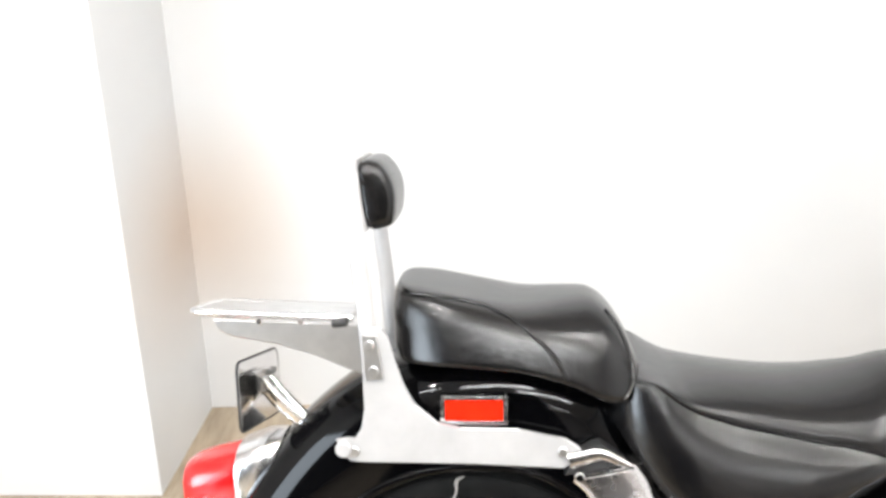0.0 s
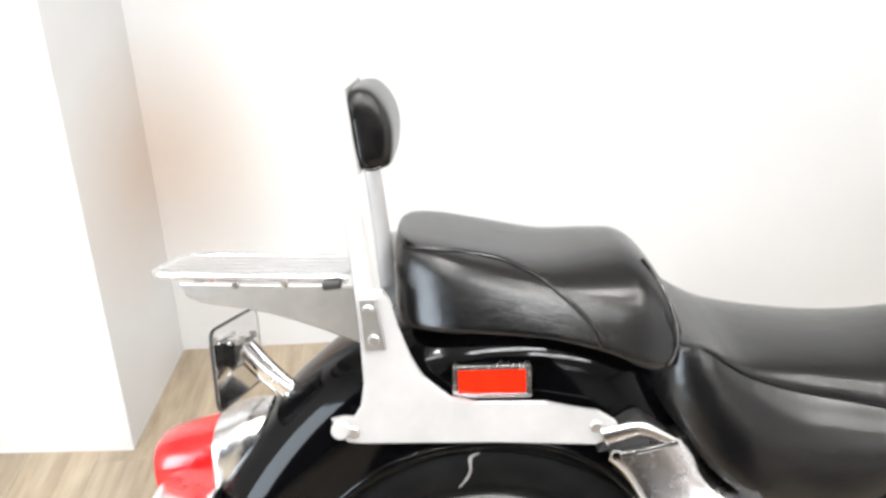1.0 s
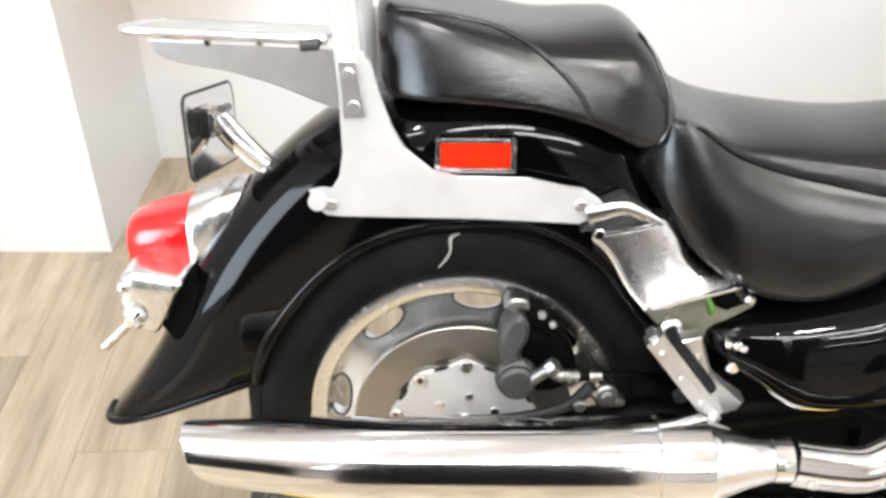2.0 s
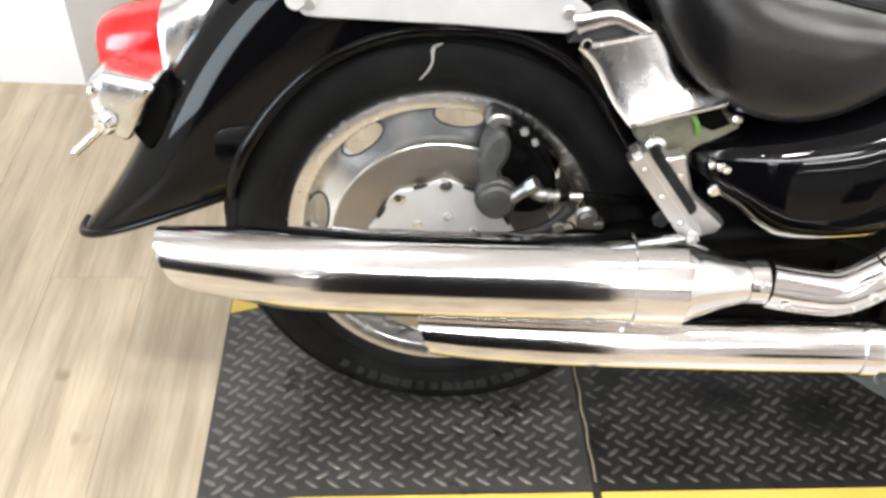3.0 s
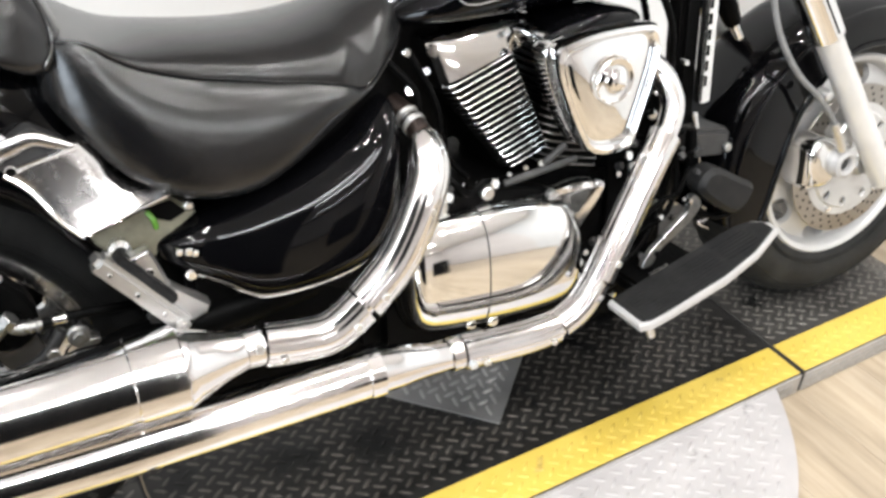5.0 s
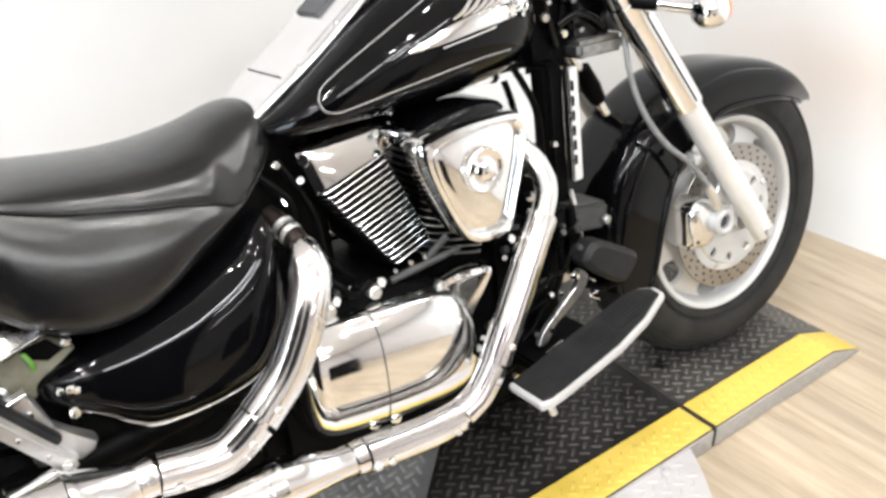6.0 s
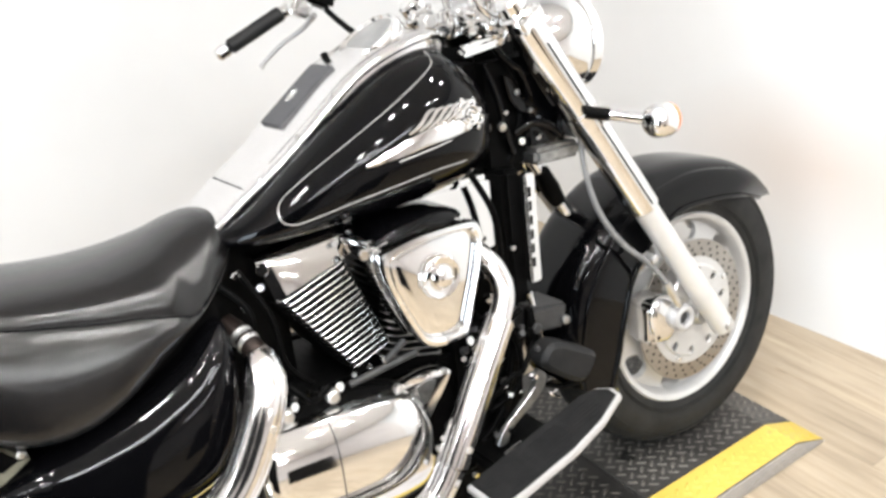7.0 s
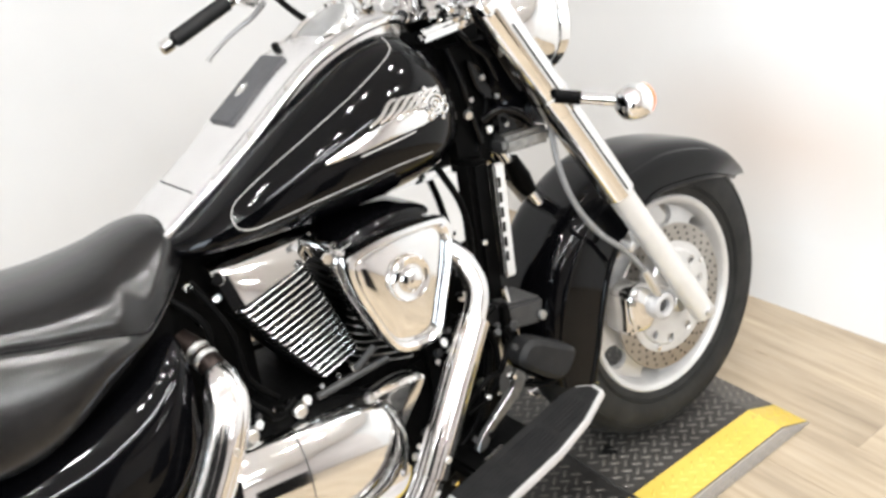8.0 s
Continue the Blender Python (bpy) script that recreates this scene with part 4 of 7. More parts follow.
# backrest frame and rack
SP = [(-0.193, 0.694), (-0.187, 0.674), (-0.173, 0.6615), (-0.155, 0.6595), (0.011, 0.657), (0.137, 0.651), (0.153, 0.659), (0.170, 0.671), (0.160, 0.684), (0.140, 0.697), (0.0735, 0.7075), (-0.0095, 0.709), (-0.0438, 0.7205), (-0.0742, 0.747), (-0.0937, 0.777), (-0.1059, 0.812), (-0.1155, 0.850), (-0.120, 0.862), (-0.152, 0.862), (-0.151, 0.80), (-0.1505, 0.763), (-0.150, 0.741), (-0.155, 0.7115), (-0.1642, 0.6965), (-0.1769, 0.6945)]
for s in (-1, 1):
    bp_ = part("backrest_plate", plate(SP, s * 0.137, s * 0.145, 0.002), SILVER, bike, "silver painted backrest side plate")
    part("plate_boss", rod((-0.182, s * 0.143, 0.681), (-0.182, s * 0.152, 0.681), 0.012), SILVER, bp_)
    part("mount_bolt", bolt((-0.166, s * 0.144, 0.677), (0, s, 0), 0.0075, 0.006, hexed=False), SATIN, bp_)
    part("mount_bolt", bolt((0.137, s * 0.144, 0.677), (0, s, 0), 0.0075, 0.006, hexed=False), SATIN, bp_)
    part("clamp_plate", plate([(-0.1455, 0.786), (-0.119, 0.787), (-0.1285, 0.852), (-0.1505, 0.852)], s * 0.1455, s * 0.149, 0.0015), SATIN, bp_, "polished clamp plate")
    part("clamp_bolt", bolt((-0.1385, s * 0.148, 0.838), (0, s, 0), 0.0075, 0.005, hexed=False), SATIN, bp_)
    part("clamp_bolt", bolt((-0.1335, s * 0.148, 0.800), (0, s, 0), 0.0075, 0.005, hexed=False), SATIN, bp_)
    part("upright_bar", tube([(-0.138, s * 0.133, 0.78), (-0.145, s * 0.133, 0.88), (-0.155, s * 0.130, 0.98), (-0.162, s * 0.120, 1.04), (-0.166, s * 0.112, 1.080)], 0.0125, 10, 8, flat=0.45), SILVER, bike, "flat aluminium backrest upright")
    if s < 0:
        part("rack_side", plate([(-0.368, 0.873), (-0.362, 0.857), (-0.345, 0.848), (-0.28, 0.836), (-0.22, 0.818), (-0.178, 0.800), (-0.150, 0.79), (-0.150, 0.862), (-0.19, 0.866)], s * 0.125, s * 0.131, 0.0015), SATIN, bike, "satin rack side plate")
part("top_bar", tube([(-0.164, -0.112, 1.062), (-0.165, -0.06, 1.064), (-0.165, 0.06, 1.064), (-0.164, 0.112, 1.062)], 0.007, 10, 6), SATIN, bike)
padb = bmesh.new()
rings = []
for y, k in ((-0.086, 0.62), (-0.084, 0.80), (-0.079, 0.91), (-0.068, 0.97), (-0.04, 1.0), (0.04, 1.0), (0.068, 0.97), (0.079, 0.91), (0.084, 0.80), (0.086, 0.62)):
    prof = curve([(-0.158, 0, 1.066), (-0.159, 0, 1.090), (-0.144, 0, 1.098), (-0.126, 0, 1.092), (-0.110, 0, 1.070), (-0.103, 0, 1.042), (-0.106, 0, 1.008), (-0.116, 0, 0.996), (-0.147, 0, 0.995), (-0.153, 0, 1.026)], 4, True)
    c = Vector((-0.133, 0, 1.046))
    rings.append([c + (p - c) * k + Vector((0, y, 0)) for p in prof])
skin(padb, rings)
bpad = part("backrest_pad", padb, LEATHER, bike, "black leather backrest pad")
part("pad_piping", tube([(-0.151, -0.079, 1.055), (-0.150, -0.080, 1.082), (-0.132, -0.080, 1.084), (-0.115, -0.080, 1.06), (-0.111, -0.079, 1.03), (-0.116, -0.079, 1.004), (-0.143, -0.079, 1.002)], 0.0028, 8, 6, closed=True), LEATHER, bpad)
part("pad_base", plate([(-0.176, 1.096), (-0.158, 1.097), (-0.151, 1.03), (-0.145, 0.994), (-0.157, 0.99), (-0.168, 1.03)], -0.090, 0.090, 0.003), SILVER, bpad, "satin silver back of the pad")
rk = part("luggage_rack", tube([(-0.165, -0.118, 0.870), (-0.30, -0.118, 0.876), (-0.385, -0.112, 0.880), (-0.408, -0.095, 0.881), (-0.412, -0.03, 0.881), (-0.408, 0.035, 0.881), (-0.385, 0.055, 0.880), (-0.30, 0.060, 0.876), (-0.165, 0.060, 0.870)], 0.0055, 12, 8), DULL, bike, "chrome luggage rack frame")
rk.matrix_basis = Matrix.Translation((0, -0.118, 0.876)) @ Matrix.Rotation(radians(-8), 4, "X") @ Matrix.Translation((0, 0.118, -0.876))
for y in (-0.098, -0.066, -0.034, -0.002, 0.030):
    part("rack_slat", block(-0.120, 0.120, y - 0.0135, y + 0.0135, -0.003, 0.003, 0.002, None, Matrix.Translation((-0.285, 0, 0.877)) @ Matrix.Rotation(radians(2.2), 4, "Y")), SATIN, rk)
part("rack_crossbar", rod((-0.19, -0.118, 0.861), (-0.19, 0.060, 0.861), 0.0075), CHROME, rk)
part("rack_crossbar", rod((-0.35, -0.118, 0.868), (-0.35, 0.060, 0.868), 0.0075), CHROME, rk)
for x in (-0.30, -0.24):
    part("rack_bolt", bolt((x, -0.128, 0.868), (0, -1, 0), 0.005, 0.006), CHROME, rk)
part("rack_knob", rod((-0.195, -0.125, 0.864), (-0.172, -0.125, 0.866), 0.0075), DARK, rk)

# seats
PILLION_SEAM = [(-0.096, 0, 0.902), (-0.055, 0, 0.900), (-0.007, 0, 0.891), (0.039, 0, 0.880), (0.078, 0, 0.8625), (0.11, 0, 0.836), (0.131, 0, 0.811), (0.141, 0, 0.788)]
PS = Hull([(-0.112, 0.050, 0.840, 0.884, 3, 3), (-0.1095, 0.088, 0.815, 0.902, 4, 4), (-0.102, 0.112, 0.805, 0.908, 5, 6), (-0.086, 0.128, 0.799, 0.908, 7, 8), (-0.050, 0.146, 0.799, 0.902, 7, 9), (0.0, 0.157, 0.800, 0.891, 6, 9), (0.08, 0.162, 0.793, 0.878, 4, 9), (0.15, 0.162, 0.772, 0.882, 3, 9), (0.186, 0.161, 0.753, 0.882, 2.8, 8), (0.212, 0.157, 0.741, 0.866, 2.8, 6), (0.234, 0.147, 0.743, 0.836, 2.8, 4), (0.246, 0.127, 0.758, 0.813, 2.6, 3), (0.252, 0.098, 0.775, 0.798, 2.5, 2.5)], 3.1, 0.40, 7, 0.17)
ps = part("pillion_seat", PS.mesh(80), LEATHER, bike, "black leather pillion seat with stitched piping")
for s in (-1, 1):
    line = curve(PILLION_SEAM if s < 0 else PILLION_SEAM[4:], 8)
    part("seat_piping", tube([Vector((p.x, s * (PS.side(p.x, p.z) + 0.0004), p.z)) for p in line], 0.0034, 8, 1), LEATHER, ps)
line = curve([(0.205, 0, 0.868), (0.219, 0, 0.850), (0.231, 0, 0.825), (0.237, 0, 0.80), (0.236, 0, 0.775), (0.222, 0, 0.755)], 8)
part("seat_piping", tube([Vector((p.x, -(PS.side(p.x, p.z) + 0.0004), p.z)) for p in line], 0.0032, 8, 1), LEATHER, ps)
SEAT_ROWS = [(0.214, 0.095, 0.712, 0.7520, 0.768, 0.0060), (0.219, 0.122, 0.700, 0.7620, 0.779, 0.0100), (0.232, 0.143, 0.680, 0.7769, 0.786, 0.0109), (0.252, 0.157, 0.652, 0.7801, 0.785, 0.0140), (0.275, 0.167, 0.621, 0.7726, 0.779, 0.0203), (0.300, 0.175, 0.598, 0.7542, 0.771, 0.0281), (0.330, 0.182, 0.578, 0.7369, 0.763, 0.0367), (0.388, 0.187, 0.560, 0.7166, 0.757, 0.0452), (0.445, 0.187, 0.562, 0.7044, 0.751, 0.0437), (0.495, 0.184, 0.581, 0.6948, 0.748, 0.0359), (0.545, 0.176, 0.611, 0.6870, 0.750, 0.0250), (0.590, 0.166, 0.639, 0.6760, 0.757, 0.0125), (0.622, 0.151, 0.660, 0.6680, 0.766, 0.0100), (0.655, 0.132, 0.683, 0.6880, 0.776, 0.0060), (0.685, 0.108, 0.706, 0.7100, 0.781, 0.0050), (0.706, 0.082, 0.724, 0.7270, 0.776, 0.0040), (0.717, 0.052, 0.736, 0.7390, 0.763, 0.0030)]


def rider_seat():
    """A flared skirt up to the piping, and a rounded cushion over it."""
    bm = bmesh.new()
    rings, line = [], []
    for x, w, lo, zp, hi, tuck in smooth_rows(SEAT_ROWS, 6):
        yp = w - tuck
        foot = min(0.026, (zp - lo) * 0.4)
        half = [(0.0, lo + 0.006), (w * 0.5, lo + 0.004), (w * 0.82, lo), (w * 0.94, lo + foot * 0.15), (w * 0.985, lo + foot * 0.5)]
        for k in range(11):
            t = k / 10
            half.append((w - tuck * t ** 2.7, lo + foot + (zp - lo - foot) * t))
        half.append((yp - min(0.0025, tuck), zp + 0.001))
        for k in range(15):
            q = k / 14 * math.pi / 2
            half.append(((yp + 0.002) * math.cos(q) ** (2 / 2.15), zp + 0.003 + (hi - zp - 0.003) * math.sin(q) ** (2 / 2.15)))
        rings.append([Vector((x, -y, z)) for y, z in half] + [Vector((x, y, z)) for y, z in reversed(half[1:-1])])
        if 0.24 < x < 0.635:
            line.append((x, yp, zp + 0.001))
    skin(bm, rings)
    seat = part("rider_seat", bm, LEATHER, bike, "black leather rider seat with stitched piping", 50)
    for side in (-1, 1):
        part("seat_piping", tube([(x, side * y, z) for x, y, z in line], 0.0024, 8, 1), LEATHER, seat)


rider_seat()
part("seat_bolt", rod((0.69, -0.118, 0.70), (0.69, -0.132, 0.70), 0.006), CHROME, bike)

# strut cover, frame and pillion peg
STRUT = [(0.153, 0.641, 0.234, 0.6585, -0.158), (0.1752, 0.6186, 0.252, 0.633, -0.162), (0.188, 0.598, 0.258, 0.614, -0.167), (0.200, 0.580, 0.2735, 0.595, -0.174), (0.211, 0.566, 0.294, 0.585, -0.182), (0.220, 0.557, 0.322, 0.587, -0.189)]
bm = bmesh.new()
rings = []
for lx, lz, rx, rz, y in smooth_rows(STRUT, 4):
    front = [Vector((lx + (rx - lx) * k / 8, y + 0.003 * (abs(k / 4 - 1) ** 6), lz + (rz - lz) * k / 8)) for k in range(9)]
    end = front[-1]
    rings.append([Vector((lx, -0.12, lz))] + front + [end + Vector((0.005, 0.004, 0.003)), end + Vector((0.011, 0.014, 0.006)), Vector((end.x + 0.014, -0.12, end.z + 0.008))])
skin(bm, rings)
st = part("strut_cover", bm, STRUTSATIN, bike, "chrome fender strut cover", 18)
bm = bmesh.new()
cap_top = curve([(0.150, 0, 0.662), (0.163, 0, 0.675), (0.188, 0, 0.688), (0.203, 0, 0.680), (0.233, 0, 0.6575)], 4)
cap_low = curve([(0.140, 0, 0.640), (0.153, 0, 0.6425), (0.180, 0, 0.648), (0.207, 0, 0.653), (0.236, 0, 0.6565)], 4)
skin(bm, [[Vector((a.x, -0.118, a.z)), Vector((a.x, -0.146, a.z)), Vector((b.x, -0.143, b.z)), Vector((b.x, -0.118, b.z))] for a, b in zip(cap_top, cap_low)])
part("strut_cap", bm, DARK, st, "dark hollow at the top of the strut cover", 30)
part("cap_lip", tube([(0.146, -0.148, 0.664), (0.165, -0.150, 0.670), (0.190, -0.152, 0.676), (0.212, -0.154, 0.668), (0.236, -0.156, 0.657)], [0.013, 0.0115, 0.0095, 0.0075, 0.005], 14, 5, flat=0.6), STRUTSATIN, st)
part("cover_fold", tube([(0.166, -0.159, 0.644), (0.19, -0.160, 0.649), (0.236, -0.160, 0.659)], 0.0032, 8, 3), CHROME, st)
part("fold_bolt", bolt((0.160, -0.155, 0.645), (0, -1, 0), 0.007, 0.008, hexed=False), CHROME, st)
part("cover_lip", tube([(0.152, -0.157, 0.640), (0.175, -0.161, 0.618), (0.199, -0.173, 0.579), (0.220, -0.187, 0.556)], 0.003, 8, 4), CHROME, st)
part("cover_ledge", plate([(0.219, 0.553), (0.322, 0.583), (0.332, 0.5885), (0.325, 0.590), (0.225, 0.560)], -0.14, -0.192, 0.002), CHROME, st)
fb = part("frame_bracket", plate([(0.226, 0.552), (0.322, 0.578), (0.340, 0.566), (0.365, 0.540), (0.335, 0.520), (0.310, 0.492), (0.296, 0.487), (0.250, 0.508), (0.234, 0.525)], -0.10, -0.150, 0.004), OLIVE, bike, "weathered rear frame bracket")
# black plate that paints in the shading on this end of the bracket
part("bracket_shade", plate([(0.300, 0.562), (0.335, 0.566), (0.352, 0.546), (0.330, 0.536), (0.310, 0.545)], -0.145, -0.152, 0.001), BLACK, fb)
part("bracket_bolt", rod((0.260, -0.148, 0.517), (0.260, -0.172, 0.517), 0.0145, bevel=0.006), DULL, fb, "round chrome bolt head")
part("bracket_bolt", rod((0.355, -0.148, 0.557), (0.355, -0.166, 0.557), 0.007, bevel=0.003), DULL, fb)
part("wire_sleeve", tube([(0.303, -0.151, 0.556), (0.309, -0.157, 0.545), (0.311, -0.153, 0.532)], 0.0035, 8, 4), GREEN, fb, "bright green wire sleeve")
pd = (Vector((0.318, 0, 0.412)) - Vector((0.229, 0, 0.527))).normalized()
pm = Matrix.Translation((0.2735, -0.200, 0.4695)) @ Matrix.Rotation(-math.atan2(pd.z, pd.x), 4, "Y")
pg = part("pillion_peg", block(-0.078, 0.078, -0.016, 0.020, -0.013, 0.012, 0.007, None, pm), SATIN, bike, "folding aluminium pillion footrest")
part("peg_rubber", block(-0.058, 0.040, -0.008, 0.022, 0.009, 0.024, 0.003, None, pm), TREAD, pg)
part("peg_hinge", plate([(0.262, 0.511), (0.291, 0.520), (0.297, 0.508), (0.311, 0.465), (0.325, 0.445), (0.357, 0.426), (0.350, 0.412), (0.331, 0.405), (0.312, 0.420), (0.295, 0.455)], -0.165, -0.193, 0.004), SATIN, pg)
part("hinge_lip", rod((0.262, -0.195, 0.513), (0.291, -0.195, 0.522), 0.004, 10), CHROME, pg)
part("peg_bolt", bolt((0.287, -0.19, 0.492), (0, -1, 0), 0.006, 0.006), CHROME, pg)
part("peg_bolt", bolt(pm @ Vector((0.060, -0.015, 0.0)), (0, -1, 0), 0.007, 0.006, hexed=False), CHROME, pg)
for k in range(3):
    part("peg_rivet", rod(pm @ Vector((-0.055 + 0.045 * k, -0.015, -0.002)), pm @ Vector((-0.055 + 0.045 * k, -0.019, -0.002)), 0.0035, 10), CHROME, pg)

# frame tubes and the dark mass inside
part("frame_tube", tube([(0.30, -0.11, 0.50), (0.42, -0.12, 0.42), (0.55, -0.12, 0.38), (0.70, -0.115, 0.30), (0.95, -0.115, 0.22), (1.12, -0.10, 0.25), (1.22, -0.09, 0.45), (1.235, -0.07, 0.72), (1.23, -0.03, 0.90)], 0.018), BLACK, bike, "black frame tube")
part("frame_tube", tube([(0.30, 0.11, 0.50), (0.42, 0.12, 0.42), (0.55, 0.12, 0.38), (0.70, 0.115, 0.30), (0.95, 0.115, 0.22), (1.12, 0.10, 0.25), (1.22, 0.09, 0.45), (1.235, 0.07, 0.72), (1.23, 0.03, 0.90)], 0.018), BLACK, bike, "black frame tube")
part("inner_fender", block(0.26, 0.50, -0.095, 0.095, 0.36, 0.66, 0.02), BLACK, bike, "black inner panel under the seat")
part("battery_box", block(0.40, 0.68, -0.12, 0.14, 0.40, 0.70, 0.02), BLACK, bike, "black box under the seat")
part("tank_tunnel", block(0.64, 0.80, -0.05, 0.14, 0.42, 0.745, 0.02), BLACK, bike, "black frame tunnel under the tank")
part("chassis_plate", block(0.34, 0.62, -0.135, -0.10, 0.335, 0.45, 0.012), BLACK, bike)

# side cover
def shell_ring(x, lo, hi, top, base=-0.125, up=2.7, down=2.3, wide=0.34):
    """One upright slice of a cover with a shoulder near its upper edge."""
    mid = lo + (hi - lo) * wide
    ring = [Vector((x, base + 0.028, lo)), Vector((x, base, lo))]
    for k in range(1, 32):
        a = (k / 32 - 0.5) * math.pi
        c, s = math.cos(a), math.sin(a)
        h, n = ((hi - mid), up) if s > 0 else ((mid - lo), down)
        ring.append(Vector((x, base + (top - base) * c ** (2 / n), mid + math.copysign(abs(s) ** (2 / n), s) * h)))
    return ring + [Vector((x, base, hi)), Vector((x, base + 0.028, hi))]


COVER = [(0.302, 0.496, 0.508, -0.135), (0.305, 0.486, 0.513, -0.148), (0.318, 0.474, 0.520, -0.163), (0.340, 0.460, 0.527, -0.176), (0.380, 0.436, 0.537, -0.190), (0.410, 0.412, 0.543, -0.197), (0.445, 0.397, 0.552, -0.203), (0.51, 0.396, 0.571, -0.209), (0.58, 0.407, 0.603, -0.207), (0.615, 0.432, 0.628, -0.200), (0.638, 0.458, 0.643, -0.190), (0.652, 0.490, 0.646, -0.176), (0.659, 0.530, 0.632, -0.155), (0.661, 0.56, 0.60, -0.135)]
bm = bmesh.new()
skin(bm, [shell_ring(*r) for r in smooth_rows(COVER, 6)])
sc = part("side_cover", bm, PAINT, bike, "glossy black teardrop side cover")
part("cover_trim", tube([(0.345, -0.150, 0.458), (0.382, -0.154, 0.434), (0.410, -0.156, 0.411), (0.445, -0.158, 0.396), (0.51, -0.158, 0.395), (0.58, -0.156, 0.406), (0.616, -0.153, 0.431), (0.640, -0.148, 0.459), (0.655, -0.140, 0.490)], 0.0032, 8, 8), CHROME, sc, "thin chrome edge trim")
for p, r in (((0.330, 0.503), 0.005), ((0.342, 0.501), 0.006), ((0.350, 0.497), 0.005)):
    part("cover_screw", rod((p[0], -0.165, p[1]), (p[0], -0.184, p[1]), r, bevel=0.002), CHROME, sc)
part("cover_screw", rod((0.342, -0.15, 0.464), (0.342, -0.177, 0.464), 0.0085, bevel=0.003), CHROME, sc)

# ---- exhaust ----
def slash_muffler(line, radii, cut, seg=40, sub=6):
    """A silencer along a line; its open rear end is cut slanting, the lower side shorter by cut."""
    bm = bmesh.new()
    rows = smooth_rows([(*p, r) for p, r in zip(line, radii)], sub)
    rings = []
    x_end = rows[0][0]
    for i, (x, y, z, r) in enumerate(rows):
        ring = []
        for k in range(seg):
            a = 2 * math.pi * k / seg
            q = Vector((x, y + r * math.cos(a), z + r * math.sin(a)))
            low = x_end + cut * (1 - math.sin(a)) / 2
            if q.x < low:
                q.x = low
            ring.append(q)
        rings.append(ring)
    inner = [[Vector((p.x + 0.0005 + d, y0 + (p.y - y0) * f, z0 + (p.z - z0) * f)) for p in rings[0]] for (x0, y0, z0, r0), f, d in ((rows[0], 0.90, 0.0), (rows[0], 0.86, 0.05), (rows[0], 0.80, 0.09), (rows[0], 0.3, 0.09))]
    skin(bm, list(reversed(inner)) + rings)
    return bm


EY = -0.25
m1 = part("upper_muffler", slash_muffler([(-0.350, EY, 0.388), (-0.26, EY, 0.381), (-0.175, EY, 0.375), (-0.02, EY, 0.374), (0.13, EY, 0.375), (0.26, EY, 0.377)], [0.036, 0.045, 0.0525, 0.0545, 0.0550, 0.0550], 0.032), PIPE, bike, "long chrome slash-cut silencer")
part("muffler_band", lathe([(0.0545, -0.035), (0.0575, -0.033), (0.0575, 0.028), (0.0545, 0.03)], (0, 0), 40, closed=True), PIPE, m1).matrix_basis = Matrix.Translation((0.262, EY, 0.377)) @ Matrix.Rotation(math.pi / 2, 4, "Z")
part("muffler_cone", tube([(0.285, EY, 0.377), (0.30, EY, 0.377), (0.345, EY, 0.378), (0.388, EY, 0.379)], [0.055, 0.053, 0.036, 0.0235], 32, 4), PIPE, m1)
part("pipe_clamp", lathe([(0.023, -0.012), (0.0285, -0.011), (0.0285, 0.011), (0.023, 0.012)], (0, 0), 32, closed=True), PIPE, m1).matrix_basis = Matrix.Translation((0.39, EY, 0.379)) @ Matrix.Rotation(math.pi / 2, 4, "Z")
part("clamp_bolt", bolt((0.392, EY - 0.026, 0.39), (0, -1, 0.2), 0.007, 0.010), SATIN, m1)
m2 = part("lower_muffler", slash_muffler([(-0.032, EY, 0.288), (0.05, EY, 0.283), (0.18, EY, 0.280), (0.36, EY, 0.281), (0.545, EY, 0.284)], [0.030, 0.0345, 0.0365, 0.0370, 0.0370], 0.028), PIPE, bike, "chrome slash-cut lower silencer")
part("muffler_band", lathe([(0.0365, -0.012), (0.0395, -0.011), (0.0395, 0.011), (0.0365, 0.012)], (0, 0), 36, closed=True), PIPE, m2).matrix_basis = Matrix.Translation((0.552, EY, 0.284)) @ Matrix.Rotation(math.pi / 2, 4, "Z")
part("muffler_cone", tube([(0.556, EY, 0.284), (0.60, EY, 0.280), (0.645, EY, 0.274), (0.685, EY, 0.270)], [0.0365, 0.032, 0.024, 0.0205], 32, 4), PIPE, m2)
part("pipe_clamp", lathe([(0.021, -0.010), (0.0255, -0.009), (0.0255, 0.009), (0.021, 0.010)], (0, 0), 28, closed=True), PIPE, m2).matrix_basis = Matrix.Translation((0.687, EY, 0.270)) @ Matrix.Rotation(math.pi / 2, 4, "Z")
part("clamp_bolt", bolt((0.705, EY - 0.024, 0.262), (0, -1, -0.2), 0.007, 0.010), SATIN, m2)


